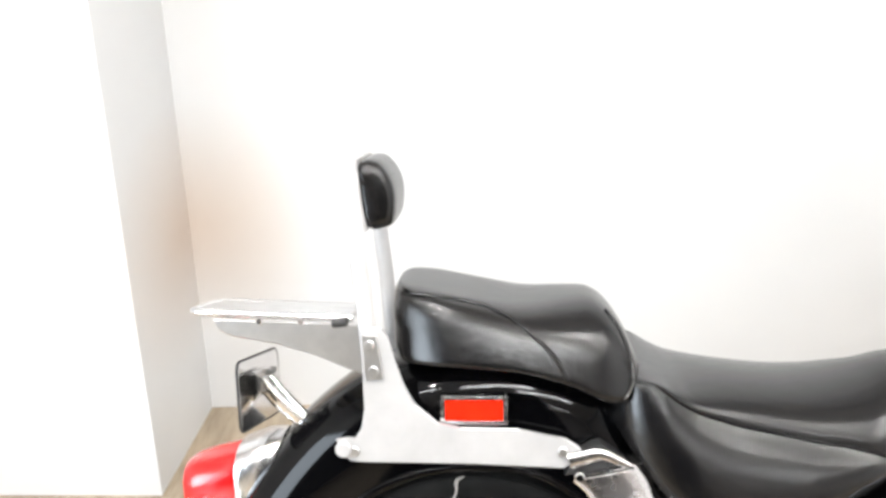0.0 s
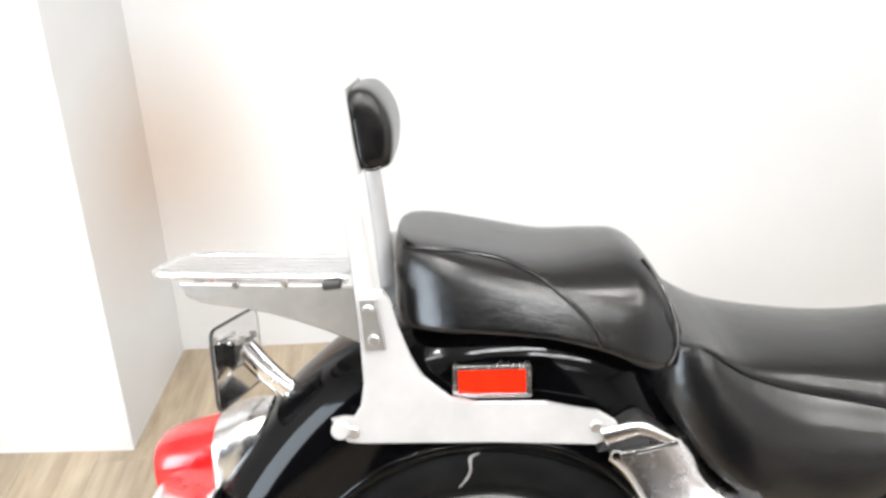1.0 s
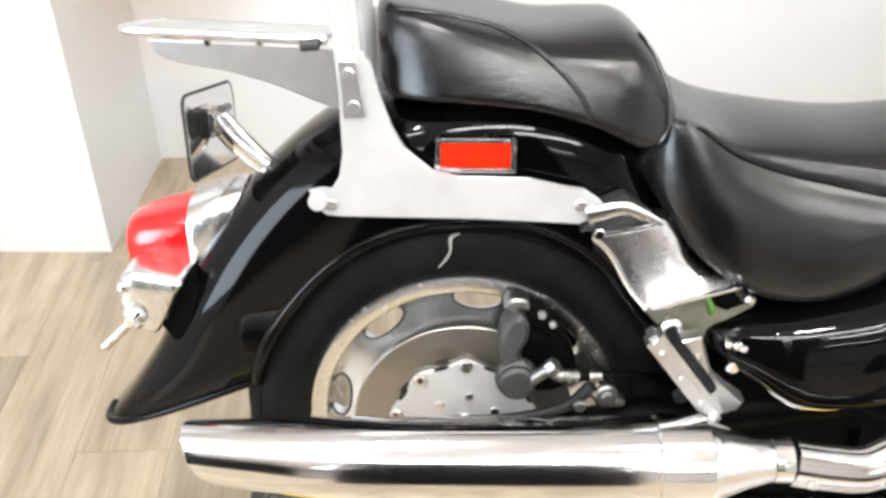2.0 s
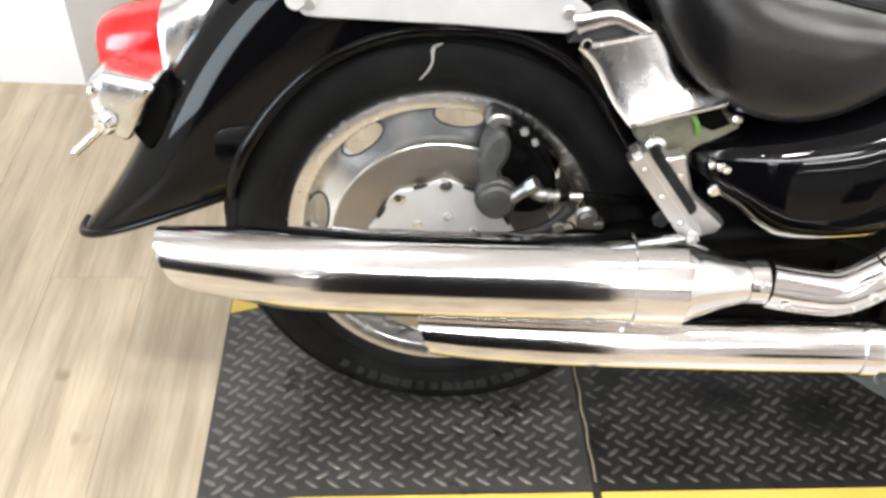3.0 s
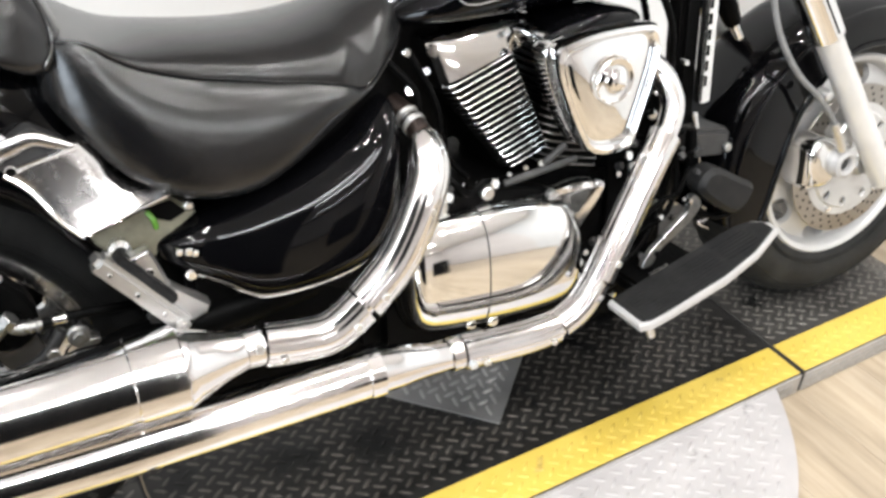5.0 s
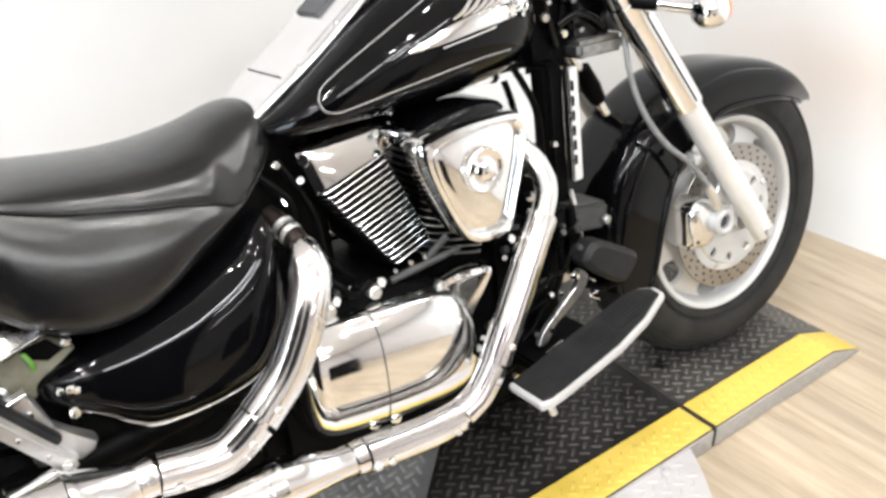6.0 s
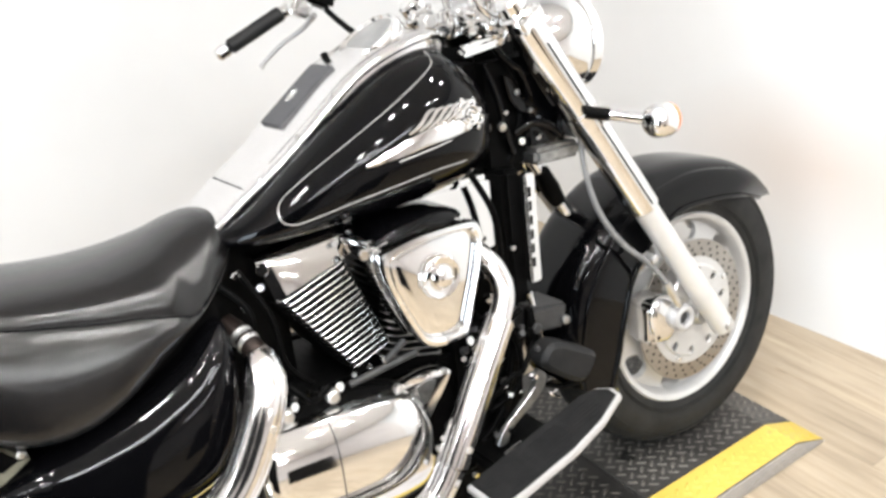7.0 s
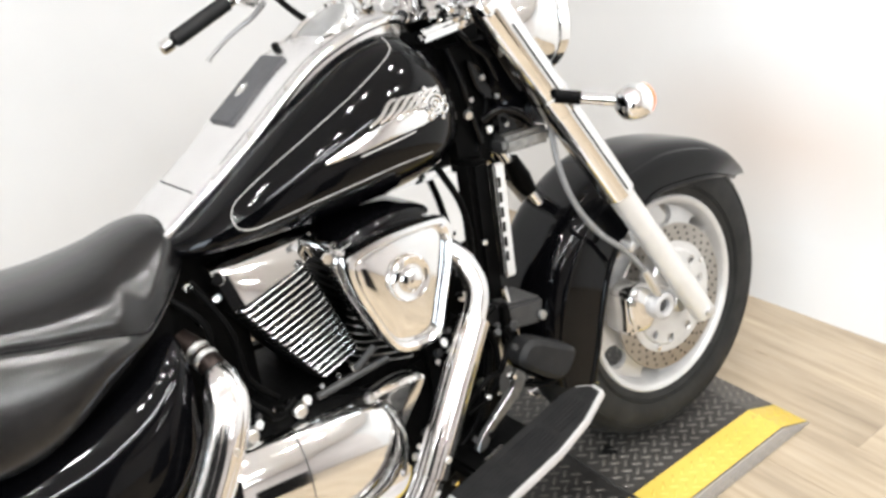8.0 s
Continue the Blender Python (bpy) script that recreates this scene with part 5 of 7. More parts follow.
def shield(line, w, h, bm=None, taper=1.0, sub=8):
    """A heat shield: a half shell round a pipe's line with ribs pressed along it, on the outer side; its last third narrows to taper."""
    bm = bm or bmesh.new()
    pts = curve(line, sub)
    rings = []
    n = 41
    for i, q in enumerate(pts):
        d = (pts[min(i + 1, len(pts) - 1)] - pts[max(i - 1, 0)]).normalized()
        out = Vector((0, -1, 0)) - d * d.dot(Vector((0, -1, 0)))
        out.normalize()
        side = d.cross(out)
        ring = []
        for k in range(n):
            a = -math.pi * 0.56 + k / (n - 1) * math.pi * 1.12
            rib = (1 + 0.04 * math.cos(a * 7.0) ** 3) * (1 - (1 - taper) * max(0.0, i / (len(pts) - 1) * 3 - 2) ** 1.5)
            ring.append(q + (out * math.cos(a) * h + side * math.sin(a) * w) * rib)
        rings.append(ring)
    skin(bm, rings, cap=False, wrap=False)
    bmesh.ops.recalc_face_normals(bm, faces=bm.faces)
    bmesh.ops.solidify(bm, geom=bm.faces[:], thickness=0.002)
    return bm


RP = [(0.388, EY, 0.379), (0.44, EY, 0.370), (0.496, -0.25, 0.366), (0.552, -0.248, 0.398), (0.602, -0.240, 0.437), (0.634, -0.234, 0.478), (0.660, -0.226, 0.522), (0.678, -0.212, 0.558), (0.684, -0.192, 0.586), (0.682, -0.168, 0.604), (0.672, -0.13, 0.622)]
p1 = part("rear_exhaust_pipe", tube(RP, [0.0195] * 7 + [0.0175, 0.015, 0.0135, 0.0135], 20), PIPE, bike, "chrome rear exhaust pipe")
part("heat_shield", shield([(0.405, EY, 0.376), (0.45, EY, 0.369), (0.50, -0.25, 0.368), (0.548, -0.248, 0.395)], 0.030, 0.026), PIPE, p1)
part("heat_shield", shield([(0.552, -0.248, 0.398), (0.602, -0.240, 0.437), (0.634, -0.234, 0.478), (0.660, -0.226, 0.522), (0.677, -0.213, 0.556), (0.683, -0.196, 0.582), (0.682, -0.180, 0.597)], 0.031, 0.027, taper=0.55), PIPE, p1)
for q in ((0.425, -0.277, 0.362), (0.53, -0.277, 0.380), (0.575, -0.273, 0.412), (0.660, -0.252, 0.51)):
    part("shield_screw", bolt(q, (0, -1, 0), 0.0055, 0.004, hexed=False), SATIN, p1)
part("shield_end", tube([(0.683, -0.182, 0.596), (0.681, -0.170, 0.604), (0.678, -0.155, 0.612)], [0.0165, 0.017, 0.0165], 24, 4), COPPER, p1, "dark clamp at the top of the pipe")
part("clamp_band", rod((0.6805, -0.168, 0.606), (0.6785, -0.160, 0.610), 0.0185, 24, bevel=0.002), SATIN, p1)
part("clamp_band", rod((0.6765, -0.152, 0.614), (0.675, -0.146, 0.617), 0.019, 24, bevel=0.002), SATIN, p1)
part("pipe_collar", tube([(0.675, -0.146, 0.617), (0.671, -0.135, 0.622), (0.665, -0.12, 0.628)], 0.0175, 20, 4), COPPER, p1, "heat-tinted pipe collar")
FP = [(0.685, EY, 0.270), (0.74, EY, 0.265), (0.80, EY, 0.261), (0.86, EY, 0.262), (0.905, -0.25, 0.280), (0.945, -0.247, 0.325), (0.985, -0.240, 0.362 + 0.02), (1.018, -0.230, 0.425), (1.062, -0.215, 0.470 + 0.01), (1.10, -0.205, 0.525), (1.120, -0.195, 0.565), (1.120, -0.175, 0.600), (1.105, -0.15, 0.628), (1.085, -0.11, 0.640)]
p2 = part("front_exhaust_pipe", tube(FP, 0.0195, 20), PIPE, bike, "chrome front exhaust pipe")
part("heat_shield", shield([(0.70, EY, 0.269), (0.76, EY, 0.264), (0.82, EY, 0.261), (0.868, EY, 0.264)], 0.026, 0.026), PIPE, p2)
part("heat_shield", shield([(0.875, EY, 0.267), (0.912, -0.25, 0.288), (0.945, -0.247, 0.325)], 0.025, 0.025), PIPE, p2)
part("heat_shield", shield([(0.948, -0.247, 0.328), (0.985, -0.240, 0.382), (1.018, -0.230, 0.425), (1.062, -0.217, 0.482), (1.098, -0.205, 0.524)], 0.0275, 0.027), PIPE, p2)
for q in ((0.73, -0.277, 0.257), (0.85, -0.276, 0.254), (0.97, -0.270, 0.355)):
    part("shield_screw", bolt(q, (0, -1, 0), 0.0055, 0.004, hexed=False), SATIN, p2)

# ---- engine ----
eng = part("crankcase", block(0.60, 1.06, -0.135, 0.135, 0.20, 0.47, 0.03), BLACK, bike, "black painted engine crankcase")
part("gearbox", block(0.52, 0.68, -0.125, 0.125, 0.26, 0.46, 0.03), BLACK, eng)
EC = smooth_rows([(0.6465, 0.335, 0.410, -0.168), (0.650, 0.310, 0.430, -0.187), (0.657, 0.291, 0.444, -0.199), (0.670, 0.276, 0.453, -0.206), (0.70, 0.263, 0.459, -0.209), (0.79, 0.252, 0.458, -0.211), (0.87, 0.248, 0.453, -0.211), (0.915, 0.250, 0.446, -0.209), (0.938, 0.258, 0.434, -0.205), (0.951, 0.274, 0.415, -0.197), (0.958, 0.30, 0.388, -0.180)], 6)
bm = bmesh.new()
skin(bm, [cover_ring(*r, n=2.5) for r in EC])
cv = part("engine_cover", bm, CHROME, bike, "mirror-chrome engine side cover")
part("cover_gasket", plate([(0.644, 0.315), (0.644, 0.43), (0.69, 0.472), (0.80, 0.474), (0.89, 0.460), (0.945, 0.432), (0.967, 0.38), (0.966, 0.32), (0.945, 0.272), (0.90, 0.252), (0.78, 0.248), (0.68, 0.258)], -0.12, -0.150, 0.003, 4), BLACK, cv)
part("cover_seam", tube([v + Vector((0, -0.0004, 0)) for v in cover_ring(0.775, 0.2535, 0.4585, -0.211, n=2.5)[3:-3]], 0.0009, 8, 2), DARK, cv)
for x, z in ((0.750, 0.272), (0.789, 0.266)):
    part("cover_bolt", rod((x, -0.155, z), (x, -0.196, z), 0.0095, 16, bevel=0.003), CHROME, cv)
for x, z in ((0.72, 0.468), (0.80, 0.473)):
    part("case_boss", rod((x, -0.13, z), (x, -0.165, z), 0.011, 16, bevel=0.003), SATIN, eng)
    part("case_nut", bolt((x + 0.012, -0.15, z + 0.010), (0.2, -1, 0.3), 0.009, 0.012), CHROME, eng)
part("cam_cover", plate([(0.905, 0.447), (0.96, 0.453), (1.012, 0.447), (1.017, 0.432), (0.985, 0.39), (0.962, 0.366), (0.95, 0.395), (0.93, 0.425)], -0.11, -0.168, 0.007, 3), PIPE, eng, "small chrome three-cornered cover")
part("cam_recess", plate([(0.945, 0.440), (0.985, 0.442), (0.972, 0.415), (0.958, 0.405)], -0.160, -0.1692, 0.001, 2), STEELGREY, eng)
part("cam_bolt", bolt((1.005, -0.155, 0.444), (0, -1, 0), 0.0075, 0.012), SATIN, eng)
part("cam_bolt", bolt((0.915, -0.155, 0.448), (0, -1, 0), 0.0075, 0.014), SATIN, eng)
part("linkage_rod", rod((0.835, -0.15, 0.478), (0.955, -0.17, 0.503), 0.006), DARK, eng)


def cylinder(base, top, label, edge, y0, y1, width, count, taper=0.0, tilt=None):
    """A cylinder barrel with thin square fins across its leaning axis and a polished edge to each."""
    a, b = Vector((base[0], 0, base[1])), Vector((top[0], 0, top[1]))
    ax = (b - a).normalized()
    ang = math.atan2(ax.x, ax.z)
    L = (b - a).length
    m = Matrix.Translation(a) @ Matrix.Rotation(ang, 4, "Y")
    cyl = part("cylinder", block(-width * 0.28, width * 0.28, y0 + 0.03, y1 - 0.02, -0.03, L, 0.012, None, m), BLACK, bike, label)
    w, rr = width / 2, 0.020
    corner = lambda cx, cy, a0: [(cx + rr * math.cos(radians(a0 + 15 * k)), cy + rr * math.sin(radians(a0 + 15 * k))) for k in range(7)]
    out = corner(w - rr, y1 - rr, 0) + corner(-w + rr, y1 - rr, 90) + corner(-w + rr, y0 + rr, 180) + corner(w - rr, y0 + rr, 270)
    out = [(x, y + (0.018 * (1 - (x / w) ** 2) * -1 if y < 0 else 0)) for x, y in out]
    bm = bmesh.new()
    skin(bm, [[Vector((x, y, z)) for x, y in out] for z in (-0.0015, 0.0015)])
    me = mesh_of("fin", bm, BLACK, 30)
    near = [Vector((x, y, 0)) for x, y in out if y < y0 + 0.05]
    ed = mesh_of("fin_edge", tube(near, 0.0013, 8, 2), edge, 40)
    for i in range(count):
        z = L * (i + 0.5) / count
        t = (i + 0.5) / count
        f = new("fin", me)
        f.parent = cyl
        turn = Matrix.Rotation(ang if tilt is None else radians(tilt), 4, "Y")
        f.matrix_basis = Matrix.Translation(a + ax * z) @ turn @ Matrix.Diagonal((1 - taper * (1 - t), 1, 1, 1))
        e = new("fin_edge", ed)
        e.parent = f
    return cyl, m, L


rc, rcm, rcl = cylinder((0.901, 0.497), (0.812, 0.658), "black finned rear cylinder with polished fin edges", FINEDGE, -0.112, 0.10, 0.134, 17, 0.37, -19.3)
bm = bmesh.new()
rings = []
for t, swell in ((0.0, -0.004), (0.06, 0.0), (0.25, 0.0008), (0.5, 0.0015), (0.75, 0.001), (0.93, -0.001), (1.0, -0.008)):
    lx, lz, rx, rz = 0.753 - 0.017 * t, 0.632 + 0.073 * t, 0.901 + 0.006 * t, 0.682 + 0.040 * t
    y = -0.118 + 0.020 * t - swell
    face = [Vector((lx + (rx - lx) * u, y + 0.008 * abs(2 * u - 1) ** 5, lz + (rz - lz) * u)) for u in (k / 12 for k in range(13))]
    rings.append([Vector((lx - 0.003, 0.08, lz)), Vector((lx - 0.003, y + 0.022, lz))] + face + [Vector((rx + 0.003, y + 0.022, rz)), Vector((rx + 0.003, 0.08, rz))])
skin(bm, rings)
part("rocker_cover", bm, CHROME, rc, "chrome cylinder head cover", 40)
part("head_bolt", bolt((0.741, -0.104, 0.690), (-0.3, -1, 0.2), 0.010, 0.012, hexed=False), CHROME, rc)
part("head_bolt", bolt((0.860, -0.112, 0.702), (0, -1, 0.2), 0.006, 0.008), SATIN, rc)
part("head_stay", tube([(0.890, -0.110, 0.712), (0.903, -0.128, 0.690), (0.918, -0.138, 0.655)], 0.010, 12, 4), CHROME, rc)
fc, fcm, fcl = cylinder((0.985, 0.46), (1.035, 0.66), "black finned front cylinder behind the air cleaner", STEELGREY, -0.10, 0.10, 0.125, 17)
part("rocker_cover", block(-0.066, 0.066, -0.10, 0.10, fcl + 0.002, fcl + 0.06, 0.012, None, fcm), CHROME, fc, "chrome cylinder head cover")
part("vacuum_hose", tube([(0.725, -0.12, 0.52), (0.745, -0.155, 0.50), (0.765, -0.16, 0.48), (0.80, -0.15, 0.49)], 0.006, 8), BLACK, eng)
for q in ((0.722, -0.155, 0.535), (0.715, -0.158, 0.515), (0.735, -0.158, 0.495)):
    part("hose_clip", bolt(q, (0, -1, 0), 0.005, 0.008), DARK, eng)
part("knock_rod", rod((0.90, -0.16, 0.50), (0.935, -0.17, 0.53), 0.006), DARK, eng)

# air cleaner
AC = [(0.893, 0.688), (0.915, 0.700), (0.97, 0.708), (1.05, 0.708), (1.074, 0.700), (1.081, 0.675), (1.070, 0.625), (1.052, 0.570), (1.036, 0.525), (1.020, 0.513), (0.985, 0.512), (0.955, 0.522), (0.935, 0.550), (0.910, 0.605), (0.893, 0.655)]
acc = (0.99, 0.615)
ac = part("air_cleaner", plate([(acc[0] + (x - acc[0]) * 0.97, acc[1] + (z - acc[1]) * 0.97) for x, z in AC], -0.13, -0.178, 0.008, 4), CHROME, bike, "chrome three-cornered air cleaner")
rows = []
for s, y in ((0.96, -0.17), (1.0, -0.186), (1.0, -0.200), (0.97, -0.208), (0.90, -0.210), (0.855, -0.206), (0.84, -0.198)):
    rows.append([Vector((acc[0] + (p.x - acc[0]) * s, y, acc[1] + (p.z - acc[1]) * s)) for p in curve([(x, 0, z) for x, z in AC], 6, True)])
bm = bmesh.new()
skin(bm, rows, cap=False)
part("cleaner_rim", bm, CHROME, ac, "polished raised rim")
part("cleaner_face", dome([(acc[0] + (x - acc[0]) * 0.85, acc[1] + (z - acc[1]) * 0.85) for x, z in AC], -0.18, -0.196, -0.206, acc, 2.2, 6, 10), CHROME, ac)
part("cleaner_knob", lathe([(0.0, -0.226), (0.012, -0.2255), (0.0165, -0.222), (0.018, -0.214), (0.026, -0.213), (0.033, -0.216), (0.0365, -0.212), (0.0375, -0.200)], (0.990, 0.632), 40), CHROME, ac, "chrome centre knob")
part("cleaner_top", dome([(0.90, 0.695), (0.93, 0.715), (1.0, 0.728), (1.06, 0.720), (1.075, 0.70), (1.0, 0.69)], -0.06, -0.14, -0.176, (0.99, 0.705), 3, 4, 6), PAINT, ac, "black duct over the air cleaner")
part("mount_arm", tube([(0.898, -0.165, 0.700), (0.888, -0.14, 0.705), (0.885, -0.11, 0.705)], 0.010, 12, 4), CHROME, ac)
part("mount_screw", bolt((0.882, -0.165, 0.690), (-0.2, -1, 0), 0.010, 0.012), CHROME, ac)
part("mount_screw", bolt((1.10, -0.15, 0.66), (0, -1, 0), 0.008, 0.020), SATIN, ac)
part("tank_gap_panel", block(0.98, 1.19, -0.098, -0.06, 0.60, 0.74, 0.01), CHROME, bike, "chrome panel under the tank")

# ---- tank ----
TK = Hull([(0.684, 0.05, 0.732, 0.750), (0.692, 0.085, 0.724, 0.757), (0.735, 0.125, 0.719, 0.781), (0.80, 0.152, 0.716, 0.826), (0.90, 0.176, 0.716, 0.897), (1.00, 0.188, 0.720, 0.957), (1.08, 0.186, 0.728, 0.978), (1.13, 0.170, 0.740, 0.958), (1.165, 0.140, 0.757, 0.922), (1.182, 0.100, 0.778, 0.885), (1.188, 0.05, 0.80, 0.86)], 2.5, 0.47, 7)
tk = part("fuel_tank", TK.mesh(60), PAINT, bike, "glossy black teardrop fuel tank")
for s in (-1, 1):
    line = curve([(1.084, 0, 0.796), (1.014, 0, 0.793), (0.894, 0, 0.776), (0.812, 0, 0.760), (0.790, 0, 0.757), (0.775, 0, 0.761), (0.769, 0, 0.770), (0.772, 0, 0.783), (0.792, 0, 0.801), (0.871, 0, 0.848), (0.997, 0, 0.916), (1.058, 0, 0.947), (1.071, 0, 0.957), (1.077, 0, 0.967)], 8)
    part("pinstripe", tube([Vector((p.x, s * (TK.side(p.x, p.z) + 0.0002), p.z)) for p in line], 0.0008, 6, 1), STRIPE_GREY, tk, "thin silver pinstripe")


def on_tank(pts, lift, bm=None):
    """A closed outline in x and z laid on the tank's near side, raised by lift."""
    bm = bm or bmesh.new()
    c = sum((Vector((x, 0, z)) for x, z in pts), Vector()) / len(pts)
    ps = curve([(x, 0, z) for x, z in pts], 5, True)
    rings = []
    for s, h in ((1.0, -0.003), (1.0, lift * 0.5), (0.88, lift), (0.45, lift * 1.15), (0.04, lift * 1.2)):
        ring = []
        for p in ps:
            q = c + (p - c) * s
            ring.append(Vector((q.x, -(TK.side(q.x, q.z) + h), q.z)))
        rings.append(ring)
    skin(bm, rings)
    return bm


def on_tank_line(pts, r, lift=0.003, flat=1.0):
    """A thin raised bar laid on the tank's near side along points in x and z."""
    return tube([Vector((p.x, -(TK.side(p.x, p.z) + lift), p.z)) for p in curve([(x, 0, z) for x, z in pts], 6)], r, 8, 1, flat=flat)


bd = part("tank_badge", on_tank([(0.902, 0.824), (0.945, 0.842), (0.990, 0.856), (1.04, 0.866), (1.085, 0.862), (1.095, 0.850), (1.070, 0.843), (1.01, 0.836), (0.95, 0.826)], 0.004), CHROME, tk, "chrome winged tank emblem")
for k in range(6):
    x, z = 0.990 + 0.016 * k, 0.859 + 0.0015 * k
    part("badge_feather", on_tank_line([(x - 0.012, z), (x + 0.008, z + 0.010), (x + 0.026, z + 0.026 - 0.001 * k), (x + 0.040, z + 0.030 - 0.001 * k)], [0.0015, 0.0032, 0.003, 0.0016]), CHROME, bd)
for x, z, r in ((1.094, 0.868, 0.017), (1.094, 0.868, 0.009), (1.070, 0.876, 0.008), (1.113, 0.858, 0.008)):
    part("badge_ring", on_tank_line([(x + r * math.cos(a), z + r * 0.85 * math.sin(a)) for a in (2 * math.pi * j / 10 for j in range(11))], 0.0026, 0.004), CHROME, bd)
for x, z in ((1.080, 0.893), (1.106, 0.886), (1.118, 0.872), (1.108, 0.846), (1.082, 0.850), (1.094, 0.868)):
    part("badge_bead", on_tank([(x - 0.005, z), (x, z + 0.005), (x + 0.005, z), (x, z - 0.005)], 0.006), CHROME, bd)
part("badge_streak", on_tank_line([(0.955, 0.822), (1.0, 0.829), (1.05, 0.837)], 0.0012), STRIPE_GREY, bd)
cs = [(0.668, 0.070, 0.715, 0.748), (0.690, 0.076, 0.73, 0.763), (0.712, 0.079, 0.745, 0.778), (0.741, 0.081, 0.765, 0.798), (0.8, 0.084, 0.8, 0.836), (0.867, 0.087, 0.85, 0.886), (0.947, 0.09, 0.9, 0.946), (1.0, 0.092, 0.92, 0.973), (1.05, 0.094, 0.935, 0.99), (1.1, 0.09, 0.94, 0.998), (1.135, 0.074, 0.94, 0.992), (1.15, 0.042, 0.945, 0.975)]
cn = part("tank_console", Hull(cs, 6.0, 0.5, 5).mesh(56), SILVERTOP, bike, "silver tank-top console")
cn.location = (0, 0.012, 0)
part("console_edge", tube([(x, -w - 0.002, hi - 0.009) for x, w, lo, hi in cs[:-1]], 0.0065, 12), CHROME, cn)
part("console_seam", tube([(0.752, y, 0.8062) for y in (-0.062, -0.03, 0.0, 0.03, 0.062)], 0.0011, 6, 1), DARK, cn)
part("console_seam", tube([(x, -w + 0.017, hi - 0.0004) for x, w, lo, hi in cs[4:9]], 0.0009, 6, 4), STEELGREY, cn)
for k, x in enumerate((0.775, 0.845, 0.915, 0.985)):
    part("console_rivet", bolt((x, -0.083 - 0.004 * k / 3, 0.818 + (x - 0.775) * 0.74), (0, -0.6, 0.8), 0.0035, 0.004, hexed=False), CHROME, cn)
padm = Matrix.Translation((0.905, 0.022, 0.9165)) @ Matrix.Rotation(radians(-36.5), 4, "Y")
tp = part("console_pad", block(-0.068, 0.068, -0.036, 0.040, -0.006, 0.004, 0.002, None, padm), PADGREY, cn, "dark grey console pad")
bm = bmesh.new()
skin(bm, [[padm @ Vector((-0.005 + 0.014 * k * math.cos(a), 0.008 + 0.010 * k * math.sin(a), z - 0.003)) for a in (2 * math.pi * j / 24 for j in range(24))] for k, z in ((1, 0.004), (1, 0.0085), (0.8, 0.0095), (0.7, 0.0075), (0.05, 0.0072))])
part("key_rim", bm, CHROME, tp)
gm = Matrix.Translation((1.04, 0.0, 0.985)) @ Matrix.Rotation(radians(-33), 4, "Y")
bm = bmesh.new()
skin(bm, [[gm @ Vector((r * math.cos(a), r * math.sin(a), z)) for a in (2 * math.pi * j / 40 for j in range(40))] for r, z in ((0.062, -0.02), (0.064, 0.004), (0.060, 0.012), (0.055, 0.013), (0.052, 0.008), (0.004, 0.008))])
part("speedometer", bm, CHROME, cn, "chrome-rimmed speedometer")
bm = bmesh.new()
skin(bm, [[gm @ Vector((r * math.cos(a), r * math.sin(a), 0.0085)) for a in (2 * math.pi * j / 40 for j in range(40))] for r in (0.050, 0.002)])
part("speedometer_dial", bm, SATIN, cn)
part("filler_knob", rod((0.982, 0.050, 0.958), (0.976, 0.050, 0.974), 0.0065), BLACK, cn)

# ---- front end ----
FY = 0.150
fdir = (Vector((1.722, 0, 0.292)) - Vector((1.235, 0, 0.997))).normalized()
ftop = Vector((1.235, 0, 0.997))
for s in (-1, 1):
    off = Vector((0, s * FY, 0))
    fk = part("fork_leg", rod(ftop + off + fdir * 0.455, ftop + off + fdir * 0.862, 0.0245, 28, bevel=0.008), FORKSILVER, bike, "satin aluminium lower fork leg")
    part("fork_cover", rod(ftop + off - fdir * 0.02, ftop + off + fdir * 0.465, 0.0315, 28, bevel=0.004), CHROME, fk, "chrome upper fork cover")
    part("fork_seam", block(-0.0015, 0.0015, -0.0325, 0.0, -0.2, 0.2, 0, None, Matrix.Translation(ftop + off + fdir * 0.25) @ Matrix.Rotation(math.atan2(fdir.x, fdir.z) + math.pi, 4, "Y")), BLACK, fk)
    part("fork_cap", rod(ftop + off - fdir * 0.045, ftop + off - fdir * 0.018, 0.026, 20, bevel=0.005), CHROME, fk)
    part("axle_cap", rod((1.712, s * (FY + 0.012), 0.306), (1.712, s * (FY + 0.030), 0.306), 0.012, 18), SATIN, fk)
    part("lower_clamp", rod(ftop + off * 0.2 + fdir * 0.25, ftop + off * 1.02 + fdir * 0.25, 0.024, 16, bevel=0.006), SATIN, bike, "aluminium lower fork clamp")
part("upper_clamp", block(-0.028, 0.028, -0.185, 0.185, -0.014, 0.014, 0.006, None, Matrix.Translation(ftop + fdir * 0.0) @ Matrix.Rotation(math.atan2(-fdir.x, -fdir.z), 4, "Y")), CHROME, bike, "chrome upper fork clamp")
part("steering_head", rod((1.215, 0, 0.985), (1.335, 0, 0.775), 0.034, 24), BLACK, bike, "black steering head")
part("clamp_bridge", block(1.268, 1.375, -0.125, -0.06, 0.738, 0.768, 0.008), STEELGREY, bike, "grey lower fork bridge")
part("head_shroud", block(1.17, 1.31, -0.088, 0.075, 0.72, 0.955, 0.025, None), BLACK, bike, "black panel behind the forks")
part("shroud_fin", block(1.27, 1.34, -0.105, -0.095, 0.77, 0.90, 0.006, None, Matrix.Rotation(0, 4, "Y")), PAINT, bike)
